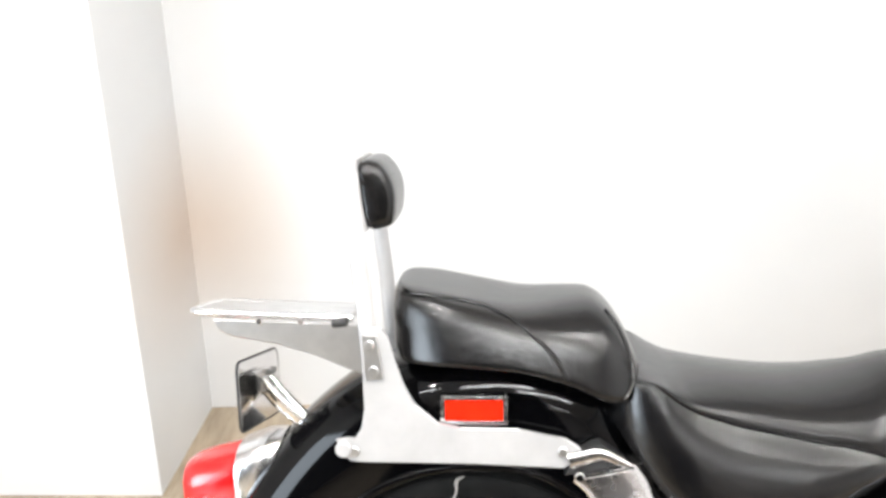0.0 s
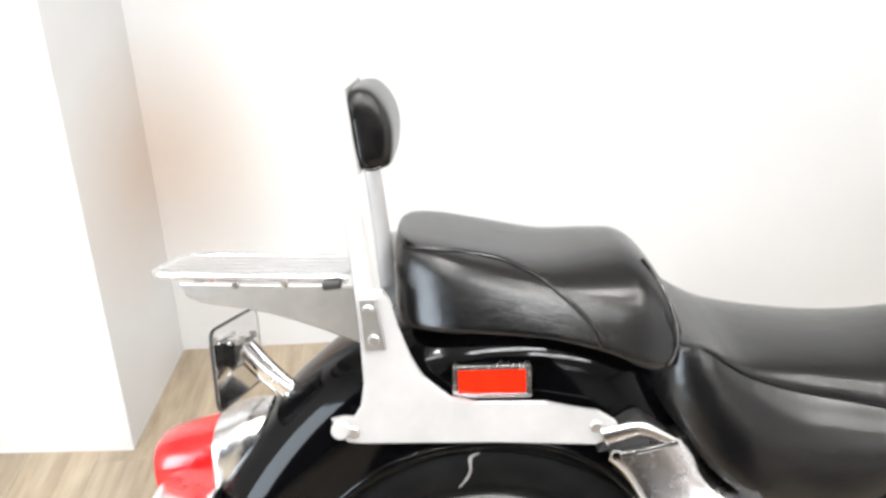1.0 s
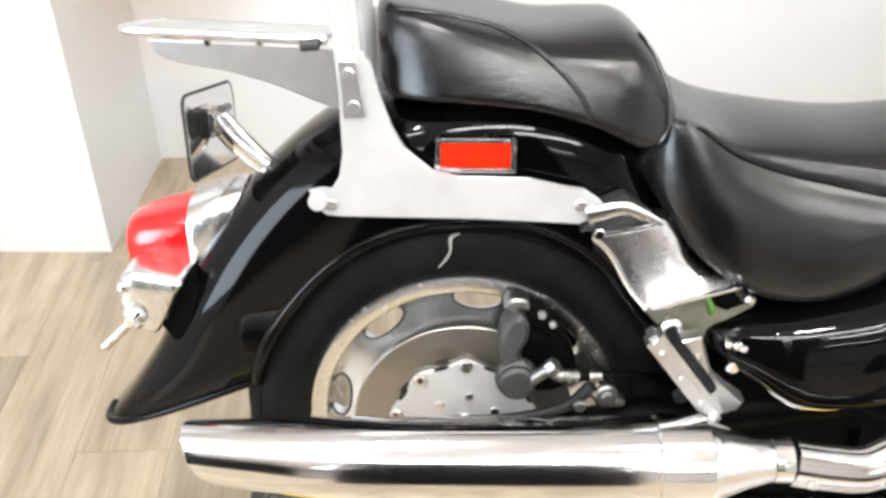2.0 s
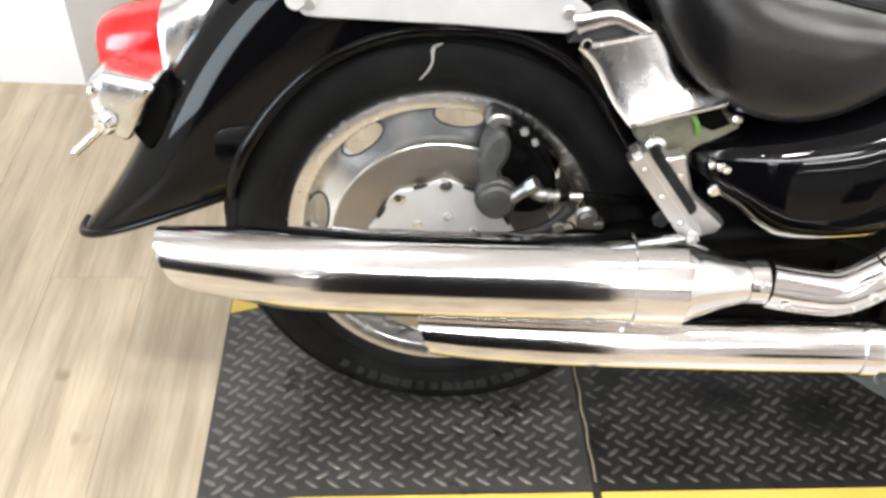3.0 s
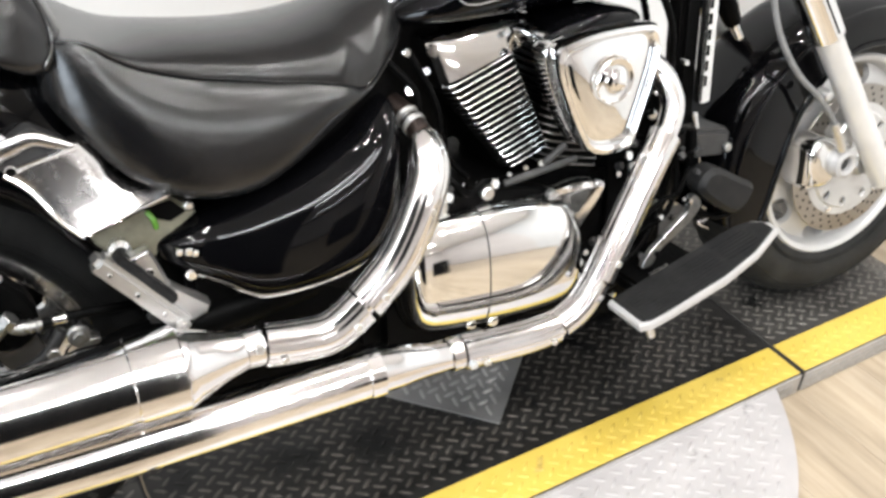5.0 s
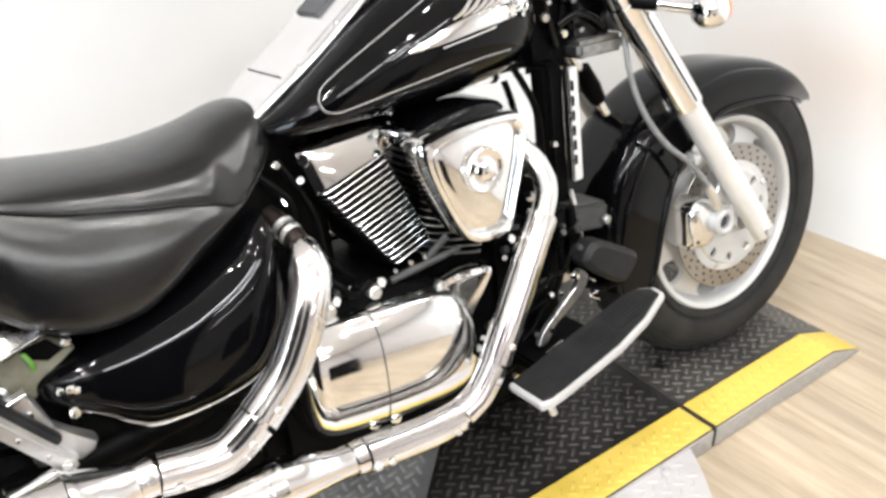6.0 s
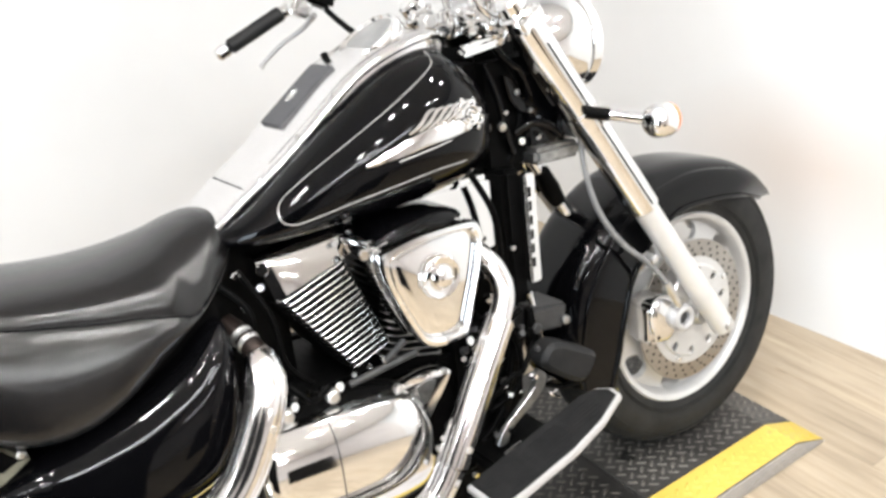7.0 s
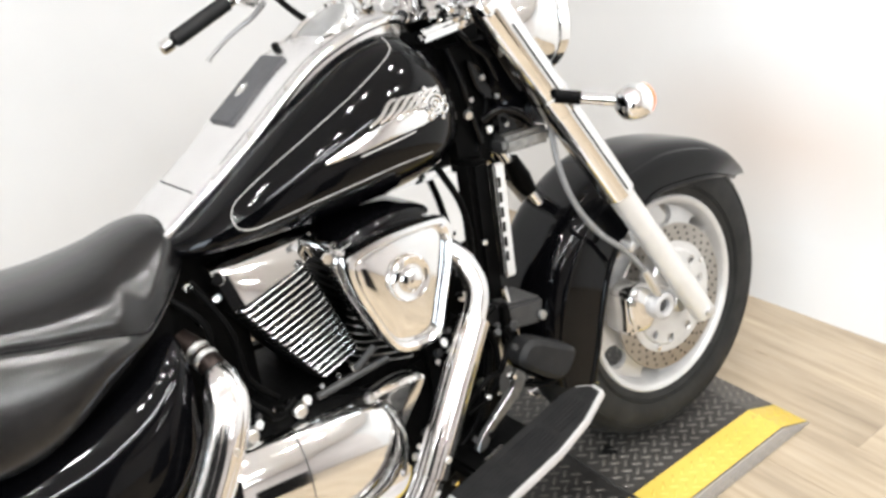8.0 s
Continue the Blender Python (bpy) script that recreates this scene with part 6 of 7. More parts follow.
part("horn_bracket", plate([(1.29, 0.90), (1.33, 0.86), (1.375, 0.79), (1.36, 0.775), (1.31, 0.80), (1.28, 0.85)], -0.085, -0.10, 0.004), PAINT, bike, "black folded bracket by the fork")
part("folded_bracket", plate([(1.225, 0.905), (1.246, 0.895), (1.262, 0.862), (1.290, 0.838), (1.282, 0.824), (1.252, 0.838), (1.236, 0.862)], -0.092, -0.106, 0.003), PAINT, bike, "black folded cable bracket")
part("folded_bracket", plate([(1.262, 0.958), (1.284, 0.946), (1.322, 0.880), (1.340, 0.838), (1.326, 0.834), (1.300, 0.872), (1.270, 0.925)], -0.094, -0.112, 0.004), PAINT, bike, "black folded cable bracket")
for pts, r in (([(1.205, -0.10, 0.965), (1.232, -0.108, 0.93), (1.262, -0.106, 0.905), (1.285, -0.10, 0.86)], 0.0055), ([(1.190, -0.096, 0.93), (1.205, -0.104, 0.88), (1.222, -0.102, 0.82), (1.24, -0.096, 0.765)], 0.006), ([(1.245, -0.10, 0.80), (1.275, -0.112, 0.815), (1.315, -0.112, 0.80), (1.345, -0.105, 0.775)], 0.0075)):
    part("control_cable", tube(pts, r, 10), PAINT, bike)
for q, r in (((1.250, -0.104, 0.872), 0.005), ((1.276, -0.104, 0.836), 0.0045), ((1.318, -0.110, 0.872), 0.005), ((1.292, -0.10, 0.785), 0.006)):
    part("bracket_bolt", bolt(q, (0.1, -1, 0.2), r, 0.006), SATIN, bike)
for q in ((1.225, -0.078, 0.895), (1.25, -0.078, 0.83)):
    part("frame_bolt", bolt(q, (0, -1, 0), 0.006, 0.006), DARK, bike)
part("wiring_loom", tube([(1.23, -0.082, 0.95), (1.255, -0.086, 0.90), (1.265, -0.09, 0.824), (1.235, -0.085, 0.75)], 0.007, 10), BLACK, bike)

# front wheel
yf = lambda r: -0.040 - 0.012 * max(0.0, min(1.0, (0.19 - r) / 0.05))
fw = part("front_wheel", slotted_face(FC, 0.04, 0.194, yf, 8, 0.170, 0.021, 0.034, radians(36), 0.014), WHEELSILVER, bike, "pale cast front wheel with oval slots")
part("rim", lathe([(0.190, -0.040), (0.196, -0.050), (0.199, -0.064), (0.204, -0.069), (0.211, -0.070), (0.2145, -0.066), (0.2145, -0.058), (0.2145, 0.062), (0.211, 0.07), (0.198, 0.064), (0.190, 0.04)], FC, 120, closed=True), WHEELSILVER, fw, "bright wheel rim lip")
part("tyre", tyre_bm(FC, 0.322, 0.2145, 0.078), PALERUBBER, fw, "black rubber front tyre")
part("tyre_tread", tread_grooves(FC, 0.322, 0.078, 52), PALERUBBER, fw)
for rr, yy in ((0.231, 0.0735), (0.236, 0.0750), (0.288, 0.0742)):
    part("sidewall_rib", lathe([(rr - 0.0012, -yy + 0.002), (rr - 0.0008, -yy - 0.0012), (rr + 0.0008, -yy - 0.0012), (rr + 0.0012, -yy + 0.002)], FC, 96), PALERUBBER, fw)
fd = part("brake_disc", lathe([(0.117, -0.078), (0.157, -0.078), (0.158, -0.079), (0.158, -0.082), (0.157, -0.083), (0.117, -0.083)], FC, 120, closed=True), DISC, fw, "drilled bronze-tinted steel brake disc")
part("far_disc", lathe([(0.06, 0.078), (0.157, 0.078), (0.157, 0.083), (0.06, 0.083)], FC, 96, closed=True), DISC, fw)
hole = mesh_of("drill_hole", lathe([(0.0002, 0.0), (0.0030, 0.0), (0.0034, -0.0004), (0.0002, -0.0004)], (0, 0), 8, closed=True), GROOVE, 0)
for k in range(30):
    for i, rr in enumerate((0.125, 0.137, 0.149)):
        a = 2 * math.pi * (k + i * 0.33) / 30
        h = new("drill_hole", hole)
        h.parent = fd
        h.location = (FC[0] + rr * math.cos(a), -0.0831, FC[1] + rr * math.sin(a))
part("disc_carrier", slotted_face(FC, 0.030, 0.120, lambda r: -0.084 - 0.006 * (r < 0.105), 10, 0.090, 0.0105, 0.0085, radians(10), 0.006, 18, 200), WHEELSILVER, fw, "pale slotted disc carrier")
for k in range(5):
    a = radians(28 + 72 * k)
    part("disc_bolt", bolt((FC[0] + 0.111 * math.cos(a), -0.084, FC[1] + 0.111 * math.sin(a)), (0, -1, 0), 0.0065, 0.006, hexed=False), CHROME, fw)
part("hub", lathe([(0.0, -0.118), (0.022, -0.118), (0.026, -0.112), (0.030, -0.088)], FC, 32), SATIN, fw)
part("valve_mark", rod((1.475, -0.0755, 0.207), (1.475, -0.0775, 0.207), 0.0038, 12), BRASS, fw, "small yellow paint dot on the tyre")
fcal = part("front_caliper", dome([(1.535, 0.385), (1.56, 0.405), (1.60, 0.398), (1.617, 0.365), (1.610, 0.325), (1.585, 0.300), (1.55, 0.305), (1.533, 0.34)], -0.075, -0.115, -0.135, (1.575, 0.352), 3, 4, 7), CHROME, bike, "chrome front brake caliper")
part("caliper_body", block(1.528, 1.575, -0.128, -0.055, 0.300, 0.392, 0.010), CHROME, fcal)
part("caliper_slot", block(1.546, 1.556, -0.1305, -0.10, 0.312, 0.382, 0.002), BLACK, fcal)
part("piston_ring", lathe([(0.015, -0.136), (0.015, -0.150), (0.021, -0.153), (0.0275, -0.150), (0.030, -0.130)], (1.606, 0.348), 32), SILVER, fcal)
part("piston_bore", rod((1.606, -0.13, 0.348), (1.606, -0.142, 0.348), 0.0145, 24), DARK, fcal)
part("caliper_bracket", plate([(1.59, 0.40), (1.62, 0.455), (1.655, 0.45), (1.665, 0.41), (1.63, 0.375)], -0.10, -0.135, 0.004), SATIN, fcal)
part("bracket_bolt", bolt((1.635, -0.132, 0.438), (0, -1, 0), 0.010, 0.012), SATIN, fcal)
part("bracket_bolt", bolt((1.645, -0.132, 0.395), (0, -1, 0), 0.009, 0.010), SATIN, fcal)
part("front_brake_hose", tube([(1.375, -0.12, 0.775), (1.372, -0.135, 0.70), (1.392, -0.145, 0.625), (1.44, -0.15, 0.555), (1.495, -0.155, 0.505), (1.54, -0.155, 0.455), (1.575, -0.15, 0.405), (1.592, -0.145, 0.382)], 0.0055, 12), HOSE, bike, "grey rubber front brake hose")
part("hose_fitting", tube([(1.548, -0.154, 0.445), (1.575, -0.15, 0.405), (1.592, -0.145, 0.38)], 0.0085, 12, 4), SATIN, bike)
part("hose_clip", rod((1.508, -0.14, 0.51), (1.512, -0.165, 0.505), 0.010), SATIN, bike)

FF_ROWS = [(2.065, 0.484, 2.055, 0.484, 0.006), (2.03, 0.505, 1.985, 0.500, 0.034), (1.985, 0.541, 1.915, 0.522, 0.062), (1.92, 0.586, 1.84, 0.546, 0.088), (1.83, 0.628, 1.755, 0.558, 0.096), (1.70, 0.650, 1.655, 0.560, 0.100), (1.575, 0.640, 1.575, 0.525, 0.102), (1.465, 0.588, 1.512, 0.455, 0.103), (1.390, 0.512, 1.480, 0.372, 0.103), (1.352, 0.420, 1.462, 0.300, 0.102), (1.345, 0.330, 1.448, 0.250, 0.100), (1.362, 0.250, 1.440, 0.215, 0.096)]
ff = part("front_fender", fender(FF_ROWS, 4.2, 0.004, 7, 17), PAINT, bike, "glossy black front mudguard")
for s in (-1, 1):
    part("fender_lip", tube([Vector((ex, s * (w - 0.001), ez)) for _, _, ex, ez, w in FF_ROWS[1:]], 0.007, 10, 6), PAINT, ff)
    part("fender_crease", tube([Vector((cx + (ex - cx) * 0.28, s * w * 0.936, cz + (ez - cz) * 0.28)) for cx, cz, ex, ez, w in FF_ROWS[6:]], 0.0045, 10, 6), PAINT, ff)
    part("fender_rib", tube([(1.62, s * 0.099, 0.585), (1.70, s * 0.097, 0.600), (1.79, s * 0.090, 0.596), (1.87, s * 0.078, 0.582)], 0.004, 8, 6), PAINT, ff)

for s in (-1, 1):
    bm = bmesh.new()
    rings = []
    for cx, cz, ex, ez, w in smooth_rows(FF_ROWS[1:7], 6):
        ring = []
        for k in range(9):
            a = (0.60 + 0.39 * k / 8) * math.pi / 2
            u = 1 - math.cos(a) ** (2 / 4.2)
            ring.append(Vector((cx + (ex - cx) * u, s * (math.sin(a) ** (2 / 4.2) * w + 0.0045), cz + (ez - cz) * u)))
        rings.append([Vector((ring[0].x, ring[0].y - s * 0.006, ring[0].z + 0.002))] + ring + [Vector((ring[-1].x, ring[-1].y - s * 0.006, ring[-1].z))])
    skin(bm, rings, cap=False, wrap=False)
    part("fender_panel", bm, PAINT, ff, "raised glossy side panel of the mudguard", 24)

# head lamp and signals
hl = part("head_lamp", Hull([(1.325, 0.02, 0.945, 0.965), (1.335, 0.045, 0.92, 0.99), (1.365, 0.068, 0.892, 1.016), (1.41, 0.079, 0.878, 1.032), (1.45, 0.082, 0.874, 1.036), (1.465, 0.080, 0.876, 1.034)], 2.1, 0.5, 6).mesh(48), CHROME, bike, "chrome bullet head lamp")
for nm, prof, mt in (("lamp_bezel", [(0.076, 0.01), (0.0845, 0.008), (0.0855, -0.010), (0.079, -0.018), (0.072, -0.016)], CHROME), ("lamp_lens", [(0.002, -0.026), (0.03, -0.024), (0.055, -0.018), (0.075, -0.010)], SATIN)):
    part(nm, lathe(prof, (0, 0), 48, closed=nm == "lamp_bezel"), mt, hl).matrix_basis = Matrix.Translation((1.468, 0, 0.955)) @ Matrix.Rotation(math.pi / 2, 4, "Z")
hl.matrix_basis = Matrix.Translation((1.407, 0, 0.930)) @ Matrix.Scale(1.09, 4) @ Matrix.Translation((-1.42, 0, -0.955))
part("lamp_mount", block(1.36, 1.42, -0.03, 0.03, 0.84, 0.885, 0.008), CHROME, hl)
part("lamp_stem", block(1.405, 1.44, -0.035, -0.005, 0.835, 0.885, 0.006), CHROME, hl)
part("mount_bolt", bolt((1.44, -0.03, 0.845), (0, -1, 0), 0.007, 0.012), BLACK, hl)
for s in (-1, 1):
    sg = part("front_signal", Hull([(-0.036, 0.012, -0.012, 0.012), (-0.032, 0.024, -0.024, 0.024), (-0.018, 0.034, -0.034, 0.034), (0.0, 0.0375, -0.0375, 0.0375), (0.018, 0.0375, -0.0375, 0.0375), (0.022, 0.036, -0.036, 0.036)], 2.0, 0.5, 5).mesh(32), CHROME, bike, "chrome ball turn signal")
    sg.location = (1.432, s * 0.262, 0.803)
    sg.scale = (0.80, 0.80, 0.80)
    part("signal_lens", Hull([(0.021, 0.0355, -0.0355, 0.0355), (0.030, 0.0345, -0.0345, 0.0345), (0.037, 0.028, -0.028, 0.028), (0.041, 0.012, -0.012, 0.012)], 2.0, 0.5, 4).mesh(32), AMBER, sg, "amber signal lens")
    part("signal_stalk", rod((1.412, s * 0.245, 0.808), (1.366, s * 0.207, 0.8205), 0.0095, 16), CHROME, bike, "chrome signal stalk")
    part("stalk_sleeve", rod((1.368, s * 0.209, 0.820), (1.338, s * 0.180, 0.828), 0.0115, 16), BLACK, bike)
    part("stalk_clamp", rod(ftop + Vector((0, s * FY, 0)) + fdir * 0.20, ftop + Vector((0, s * FY, 0)) + fdir * 0.245, 0.0345, 24, bevel=0.004), CHROME, bike)

# handlebar, far grip and controls
hb = part("handlebar", tube([(1.21, -0.10, 1.075), (1.205, 0.0, 1.072), (1.20, 0.10, 1.075), (1.16, 0.22, 1.09), (1.10, 0.31, 1.075), (1.01, 0.355, 1.040), (0.91, 0.372, 0.992)], 0.0127, 16), CHROME, bike, "chrome swept-back handlebar")
hb.location = (0.027, 0, -0.008)
g0, g1 = Vector((1.015, 0.353, 1.042)), Vector((0.905, 0.373, 0.990))
gd = (g1 - g0).normalized()
part("hand_grip", rod(g0, g1, 0.0150, 24, bevel=0.003), TREAD, hb, "black rubber hand grip")
part("grip_end", rod(g1, g1 + gd * 0.030, 0.0135, 24, bevel=0.005), CHROME, hb)
part("lever_clamp", block(-0.022, 0.022, -0.03, 0.022, -0.020, 0.020, 0.006, None, Matrix.Translation((1.045, 0.345, 1.05)) @ Matrix.Rotation(radians(25), 4, "Y")), CHROME, hb)
part("switch_housing", block(-0.03, 0.03, -0.025, 0.025, -0.022, 0.022, 0.008, None, Matrix.Translation((1.085, 0.325, 1.068)) @ Matrix.Rotation(radians(25), 4, "Y")), BLACK, hb)
part("clutch_lever", tube([(1.075, 0.33, 1.030), (1.06, 0.365, 1.005), (1.02, 0.39, 0.978), (0.985, 0.405, 0.948), (0.978, 0.41, 0.938)], [0.006, 0.005, 0.0045, 0.0045, 0.0065], 12), SILVER, hb, "aluminium clutch lever")
part("clutch_cable", tube([(1.085, 0.30, 1.04), (1.11, 0.25, 0.995), (1.14, 0.19, 0.965), (1.17, 0.13, 0.955)], 0.006, 10), BLACK, hb)
for s in (-1, 1):
    part("bar_riser", rod((1.225, s * 0.055, 0.995), (1.207, s * 0.055, 1.085), 0.018, 20, bevel=0.005), CHROME, hb)
part("indicator_panel", block(1.16, 1.22, -0.05, 0.05, 1.00, 1.02, 0.006), CHROME, hb)
for k in range(4):
    part("indicator_lens", rod((1.185, -0.033 + 0.022 * k, 1.018), (1.183, -0.033 + 0.022 * k, 1.026), 0.007), AMBER if k == 1 else SATIN, hb)
part("clamp_arm", block(-0.052, 0.052, -0.012, 0.012, -0.009, 0.009, 0.006, None, Matrix.Translation((1.180, -0.118, 0.964)) @ Matrix.Rotation(radians(-8), 4, "Y")), CHROME, bike, "chrome fork clamp arm")
part("brake_line", tube([(1.12, -0.11, 1.12), (1.15, -0.12, 1.035), (1.19, -0.115, 1.012), (1.235, -0.11, 1.03), (1.25, -0.10, 1.11)], 0.006, 10), CHROME, hb, "curved chrome line")
random.seed(21)
for k in range(22):
    q = (1.10 + random.random() * 0.13, -0.10 + random.random() * 0.16, 0.985 + random.random() * 0.045)
    part("bar_fitting", bolt(q, (random.uniform(-1, 1), -1, random.uniform(-0.3, 1)), random.uniform(0.006, 0.014), random.uniform(0.012, 0.03), hexed=k % 2 == 0), CHROME if k % 4 else SATIN, hb)
part("clutter_bracket", block(1.13, 1.17, -0.065, -0.015, 0.985, 1.005, 0.005), CHROME, hb)
part("ignition_barrel", rod((1.155, -0.03, 0.99), (1.145, -0.03, 1.03), 0.014), CHROME, hb)

# radiator and the front of the frame
rd = part("radiator", block(1.195, 1.235, -0.12, 0.12, 0.42, 0.745, 0.008), BLACK, bike, "black radiator behind the front wheel")
part("radiator_trim", block(1.225, 1.248, -0.142, -0.122, 0.535, 0.735, 0.003), CHROME, rd, "chrome radiator side trim")
for k in range(6):
    part("trim_slot", block(1.229, 1.2355, -0.1435, -0.140, 0.565 + 0.026 * k, 0.583 + 0.026 * k, 0.001), BLACK, rd)
part("radiator_guard", tube([(1.215, -0.14, 0.52), (1.222, -0.145, 0.47), (1.232, -0.14, 0.42)], 0.007, 10, 4), CHROME, rd)
part("front_reservoir", tube([(1.352, -0.03, 0.70), (1.372, -0.03, 0.66), (1.39, -0.03, 0.63)], [0.015, 0.02, 0.015], 16, 4), BLACK, bike)
part("lower_strut", rod((1.31, -0.03, 0.755), (1.41, -0.03, 0.60), 0.009), CHROME, bike)

# floorboard, pedal and linkage
FBM = Matrix.Translation((1.118, -0.287, 0.308)) @ Matrix.Rotation(-math.atan2(0.078, 0.285), 4, "Y")
ob = [(-0.148, 0.044), (0.125, 0.044), (0.152, 0.036), (0.168, 0.012), (0.164, -0.012), (0.10, -0.036), (0.02, -0.049), (-0.10, -0.050), (-0.135, -0.048), (-0.150, -0.04)]


def flat_outline(pts, z0, z1, m, bevel=0.003, scale=1.0):
    bm = bmesh.new()
    rows = []
    for s, z in ((scale - bevel * 8, z0), (scale, z0 + bevel), (scale, z1 - bevel), (scale - bevel * 8, z1)):
        rows.append([m @ Vector((x * s, y * s, z)) for x, y in pts])
    skin(bm, rows)
    return bm


fbd = part("floorboard", flat_outline(ob, -0.012, 0.004, FBM), SILVER, bike, "silver-edged rider floorboard")
part("board_rubber", flat_outline(ob, 0.001, 0.0075, FBM, 0.0012, 0.945), TREAD, fbd, "black ribbed rubber mat")
for x0, x1, y0, y1 in ((-0.132, -0.062, -0.040, 0.036), (-0.052, 0.040, -0.038, 0.036), (0.050, 0.120, -0.022, 0.032)):
    n = int((y1 - y0) / 0.0085)
    for k in range(n):
        y = y0 + 0.0085 * k
        part("board_rib", block(x0, x1, y, y + 0.0042, 0.0066, 0.0086, 0.0007, None, FBM), TREAD, fbd)
part("feeler_peg", rod(FBM @ Vector((-0.132, -0.040, -0.010)), FBM @ Vector((-0.132, -0.040, -0.030)), 0.0065, 14), SATIN, fbd)
part("board_hinge", rod(FBM @ Vector((-0.06, 0.046, -0.004)), FBM @ Vector((-0.02, 0.046, -0.004)), 0.010, 14), CHROME, fbd)
part("board_bracket", block(1.04, 1.20, -0.25, -0.11, 0.255, 0.280, 0.006), BLACK, fbd)
bp2 = part("brake_pedal", plate([(1.1748, 0.4015), (1.170, 0.378), (1.1475, 0.3588), (1.12, 0.338), (1.09, 0.314), (1.075, 0.290), (1.090, 0.286), (1.1063, 0.3076), (1.1377, 0.3287), (1.1658, 0.3459), (1.1878, 0.3657), (1.1932, 0.3863)], -0.190, -0.202, 0.002, 3), STEELGREY, bike, "flat grey steel rear brake pedal")
part("pedal_pad", plate([(1.180, 0.420), (1.196, 0.440), (1.222, 0.441), (1.270, 0.415), (1.304, 0.394), (1.301, 0.372), (1.283, 0.352), (1.258, 0.350), (1.215, 0.378), (1.187, 0.402)], -0.165, -0.214, 0.009, 3), TREAD, bp2, "black rubber pedal pad")
part("pedal_spring", tube([(1.22, -0.16, 0.36), (1.235, -0.17, 0.35), (1.225, -0.16, 0.34), (1.24, -0.17, 0.33), (1.23, -0.16, 0.32), (1.245, -0.17, 0.31)], 0.003, 8), CHROME, bp2)
part("pedal_arm", tube([(1.315, -0.19, 0.375), (1.29, -0.19, 0.345), (1.25, -0.18, 0.335), (1.21, -0.17, 0.35)], 0.0055, 10), BLACK, bp2)
bx = part("horn_box", block(1.194, 1.284, -0.162, -0.075, 0.444, 0.492, 0.007, None, Matrix.Translation((1.24, 0, 0.468)) @ Matrix.Rotation(radians(8), 4, "Y") @ Matrix.Translation((-1.24, 0, -0.468))), DARK, bike, "dark grey horn cover")
part("box_bracket", plate([(1.190, 0.500), (1.203, 0.502), (1.212, 0.440), (1.200, 0.425), (1.188, 0.445)], -0.150, -0.168, 0.003), BLACK, bx)
part("box_bolt", rod((1.273, -0.162, 0.456), (1.273, -0.171, 0.456), 0.0085), STEELGREY, bx)
part("box_bolt", bolt((1.204, -0.165, 0.462), (0, -1, 0), 0.010, 0.010), DARK, bx)
random.seed(4)
for k in range(14):
    q = (1.06 + random.random() * 0.11, -0.12 - random.random() * 0.05, 0.30 + random.random() * 0.20)
    part("linkage_bolt", bolt(q, (random.uniform(-0.3, 0.3), -1, random.uniform(-0.3, 0.5)), random.uniform(0.005, 0.009), random.uniform(0.008, 0.016)), random.choice((SATIN, DARK, CHROME, BLACK)), eng)
part("linkage_rod", rod((1.06, -0.16, 0.31), (1.125, -0.165, 0.46), 0.005), SATIN, eng)
part("linkage_rod", rod((1.09, -0.165, 0.47), (1.185, -0.15, 0.50), 0.006), BLACK, eng)
part("oil_line", tube([(1.05, -0.14, 0.26), (1.11, -0.15, 0.30), (1.16, -0.14, 0.38), (1.18, -0.13, 0.46)], 0.007, 10), BLACK, eng)
random.seed(33)
for n, (xa, xb, ya, yb, za, zb) in ((2, (0.665, 0.745, -0.10, -0.07, 0.49, 0.66)), (18, (0.94, 1.06, -0.165, -0.12, 0.22, 0.34)), (5, (1.12, 1.20, -0.14, -0.11, 0.50, 0.62)), (14, (1.06, 1.19, -0.20, -0.15, 0.30, 0.50)), (10, (0.74, 0.93, -0.15, -0.125, 0.475, 0.50)), (5, (1.19, 1.29, -0.105, -0.09, 0.78, 0.90))):
    for k in range(n):
        q = (random.uniform(xa, xb), random.uniform(ya, yb), random.uniform(za, zb))
        part("engine_fastener", bolt(q, (random.uniform(-0.5, 0.5), -1, random.uniform(-0.2, 0.7)), random.uniform(0.0035, 0.008), random.uniform(0.006, 0.016), hexed=k % 3 > 0), random.choice((SATIN, CHROME, CHROME, DARK, BLACK)), eng)
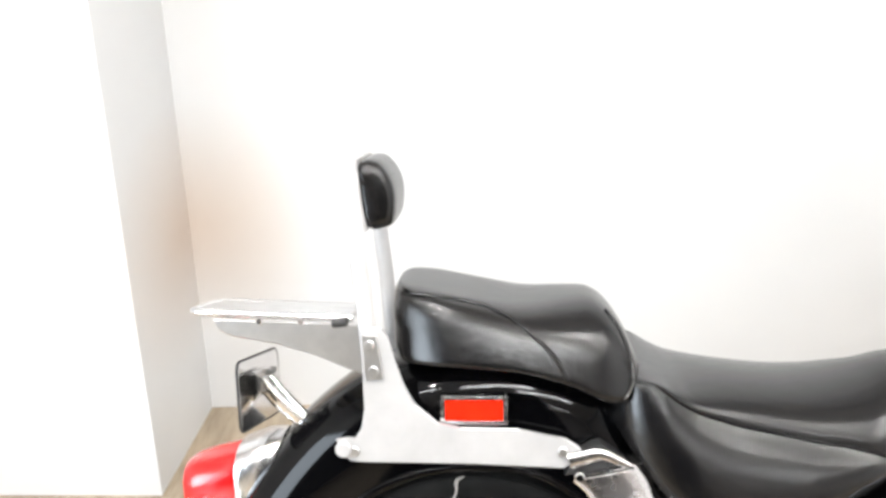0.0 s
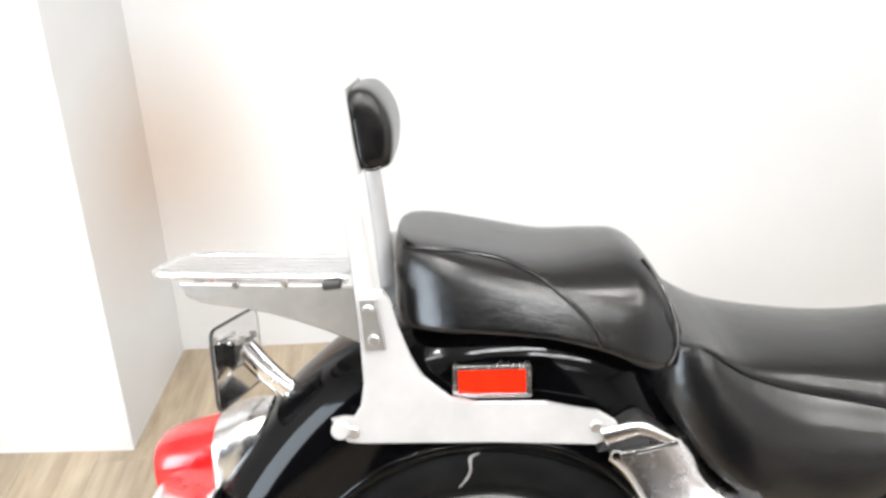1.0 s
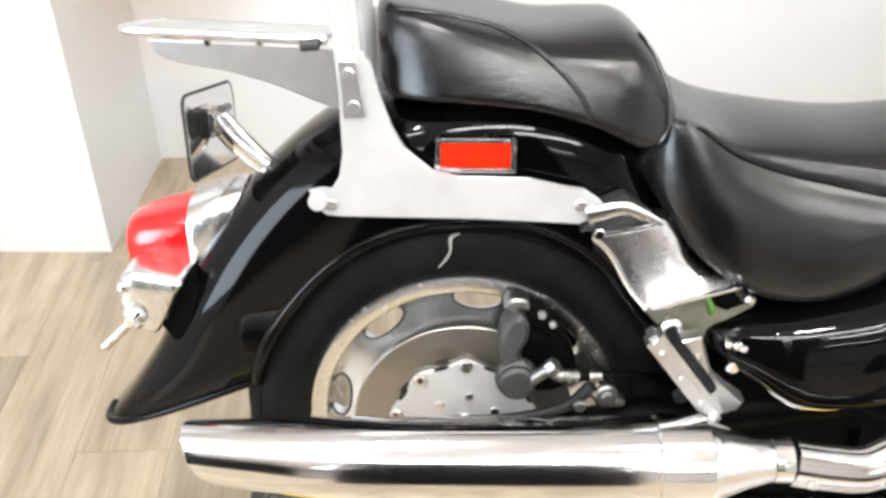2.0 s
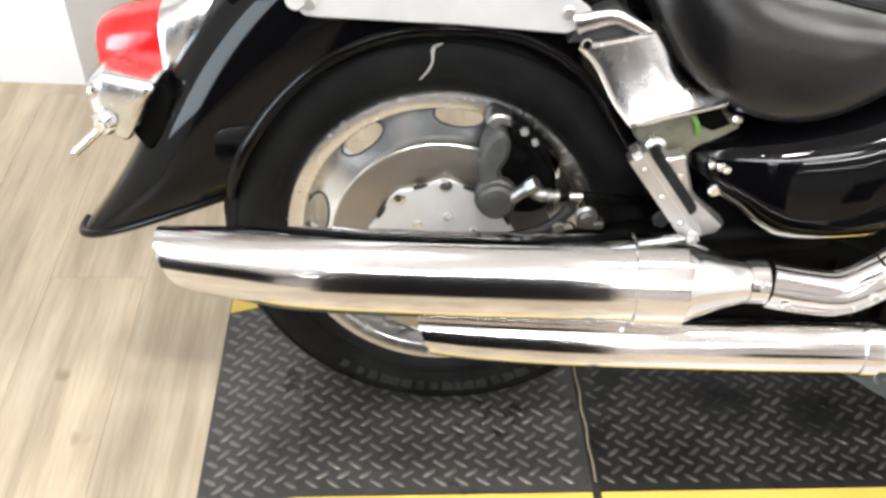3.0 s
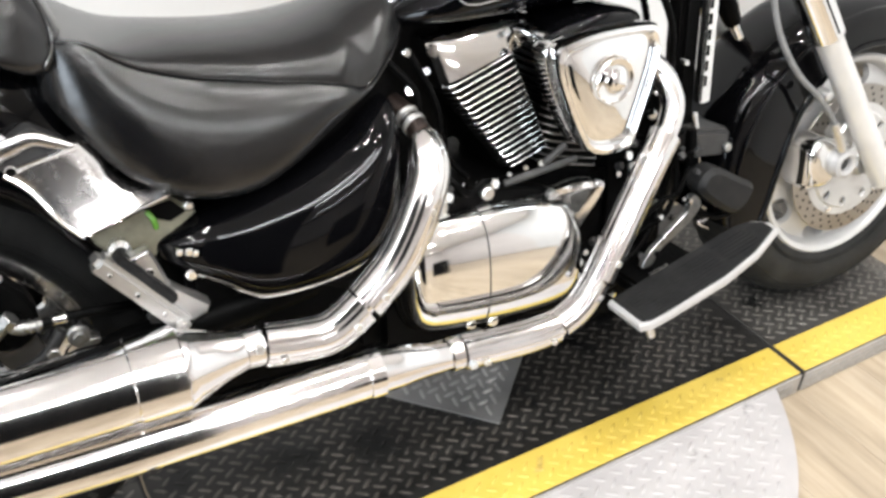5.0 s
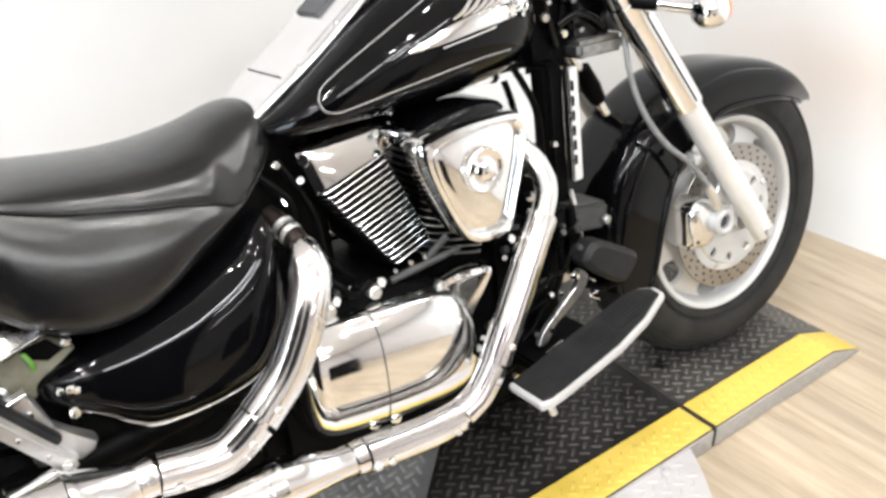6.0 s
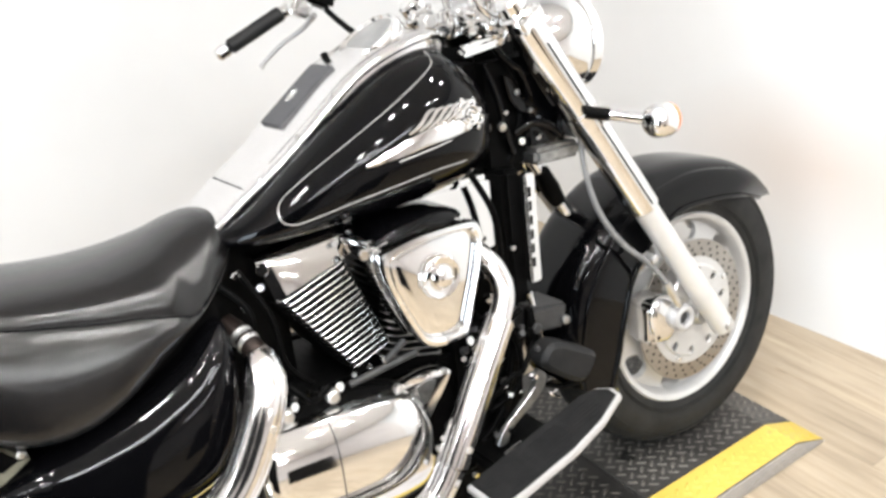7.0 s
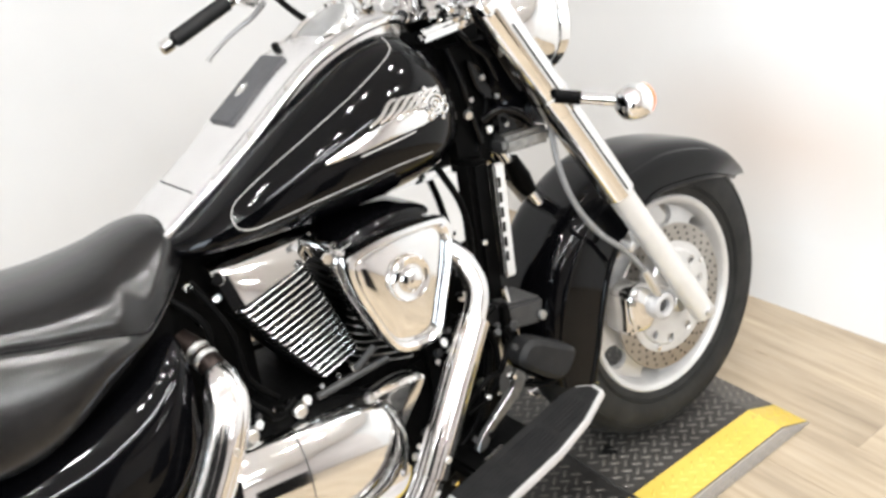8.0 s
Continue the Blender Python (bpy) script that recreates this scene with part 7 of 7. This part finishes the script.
for pts, r in (([(0.665, -0.115, 0.69), (0.70, -0.135, 0.64), (0.70, -0.13, 0.57), (0.73, -0.14, 0.50)], 0.005), ([(0.70, -0.11, 0.70), (0.735, -0.125, 0.62), (0.745, -0.13, 0.54), (0.78, -0.135, 0.495)], 0.0045), ([(1.10, -0.15, 0.33), (1.15, -0.165, 0.36), (1.17, -0.16, 0.43), (1.14, -0.15, 0.50)], 0.0055), ([(1.07, -0.18, 0.36), (1.12, -0.19, 0.40), (1.16, -0.18, 0.40), (1.20, -0.16, 0.44)], 0.005), ([(0.93, -0.15, 0.30), (0.98, -0.16, 0.25), (1.05, -0.15, 0.24), (1.10, -0.14, 0.28)], 0.006), ([(1.13, -0.12, 0.75), (1.16, -0.13, 0.68), (1.17, -0.125, 0.60), (1.16, -0.12, 0.52)], 0.006)):
    part("engine_hose", tube(pts, r, 10), BLACK, eng)
part("engine_mount", block(1.04, 1.15, -0.115, 0.115, 0.24, 0.50, 0.02), BLACK, eng)
part("belly_pan", block(0.30, 0.62, -0.105, 0.12, 0.15, 0.37, 0.03), BLACK, eng)
part("front_belly", block(1.02, 1.20, -0.09, 0.16, 0.13, 0.30, 0.03), BLACK, eng)
part("left_floorboard", block(0.98, 1.29, 0.24, 0.34, 0.27, 0.29, 0.006), BLACK, bike, "black far floorboard")
part("cradle_front", block(1.16, 1.34, 0.04, 0.17, 0.02, 0.36, 0.03), BLACK, bike, "black frame cradle")
part("lower_cradle", block(1.00, 1.30, 0.05, 0.16, 0.0, 0.34, 0.03), BLACK, bike, "black frame cradle")
part("lower_case", block(0.86, 1.14, -0.085, 0.12, 0.10, 0.34, 0.04), BLACK, eng)
part("left_case", block(0.62, 1.05, 0.12, 0.20, 0.18, 0.46, 0.03), BLACK, eng)
part("left_swingarm", tube([(-0.02, 0.115, 0.335), (0.25, 0.125, 0.355), (0.52, 0.11, 0.38)], 0.028), BLACK, bike, "black swingarm")
part("side_stand", tube([(0.86, 0.13, 0.22), (0.87, 0.22, 0.10), (0.88, 0.285, 0.052)], 0.012, 12, 4), BLACK, bike, "black side stand leg")

# ---- floor planks ----
PW, PL = 0.182, 1.22
random.seed(11)
plank = mesh_of("plank", block(0, PW - 0.0006, 0, PL - 0.0006, -0.008, 0, 0.0003), WOOD, 20)
for i in range(-15, 14):
    shift = (i * 0.43 + random.uniform(-0.1, 0.1)) % 1.0 * PL
    for j in range(-7, 3):
        y = j * PL + shift
        y0, y1 = max(y, -7.1), min(y + PL, 1.55)
        if y1 - y0 > 0.02:
            o = new("plank", plank)
            o.parent = floor
            o.location = (i * PW, y0, 0)
            o.scale = (1, (y1 - y0) / PL, 1)
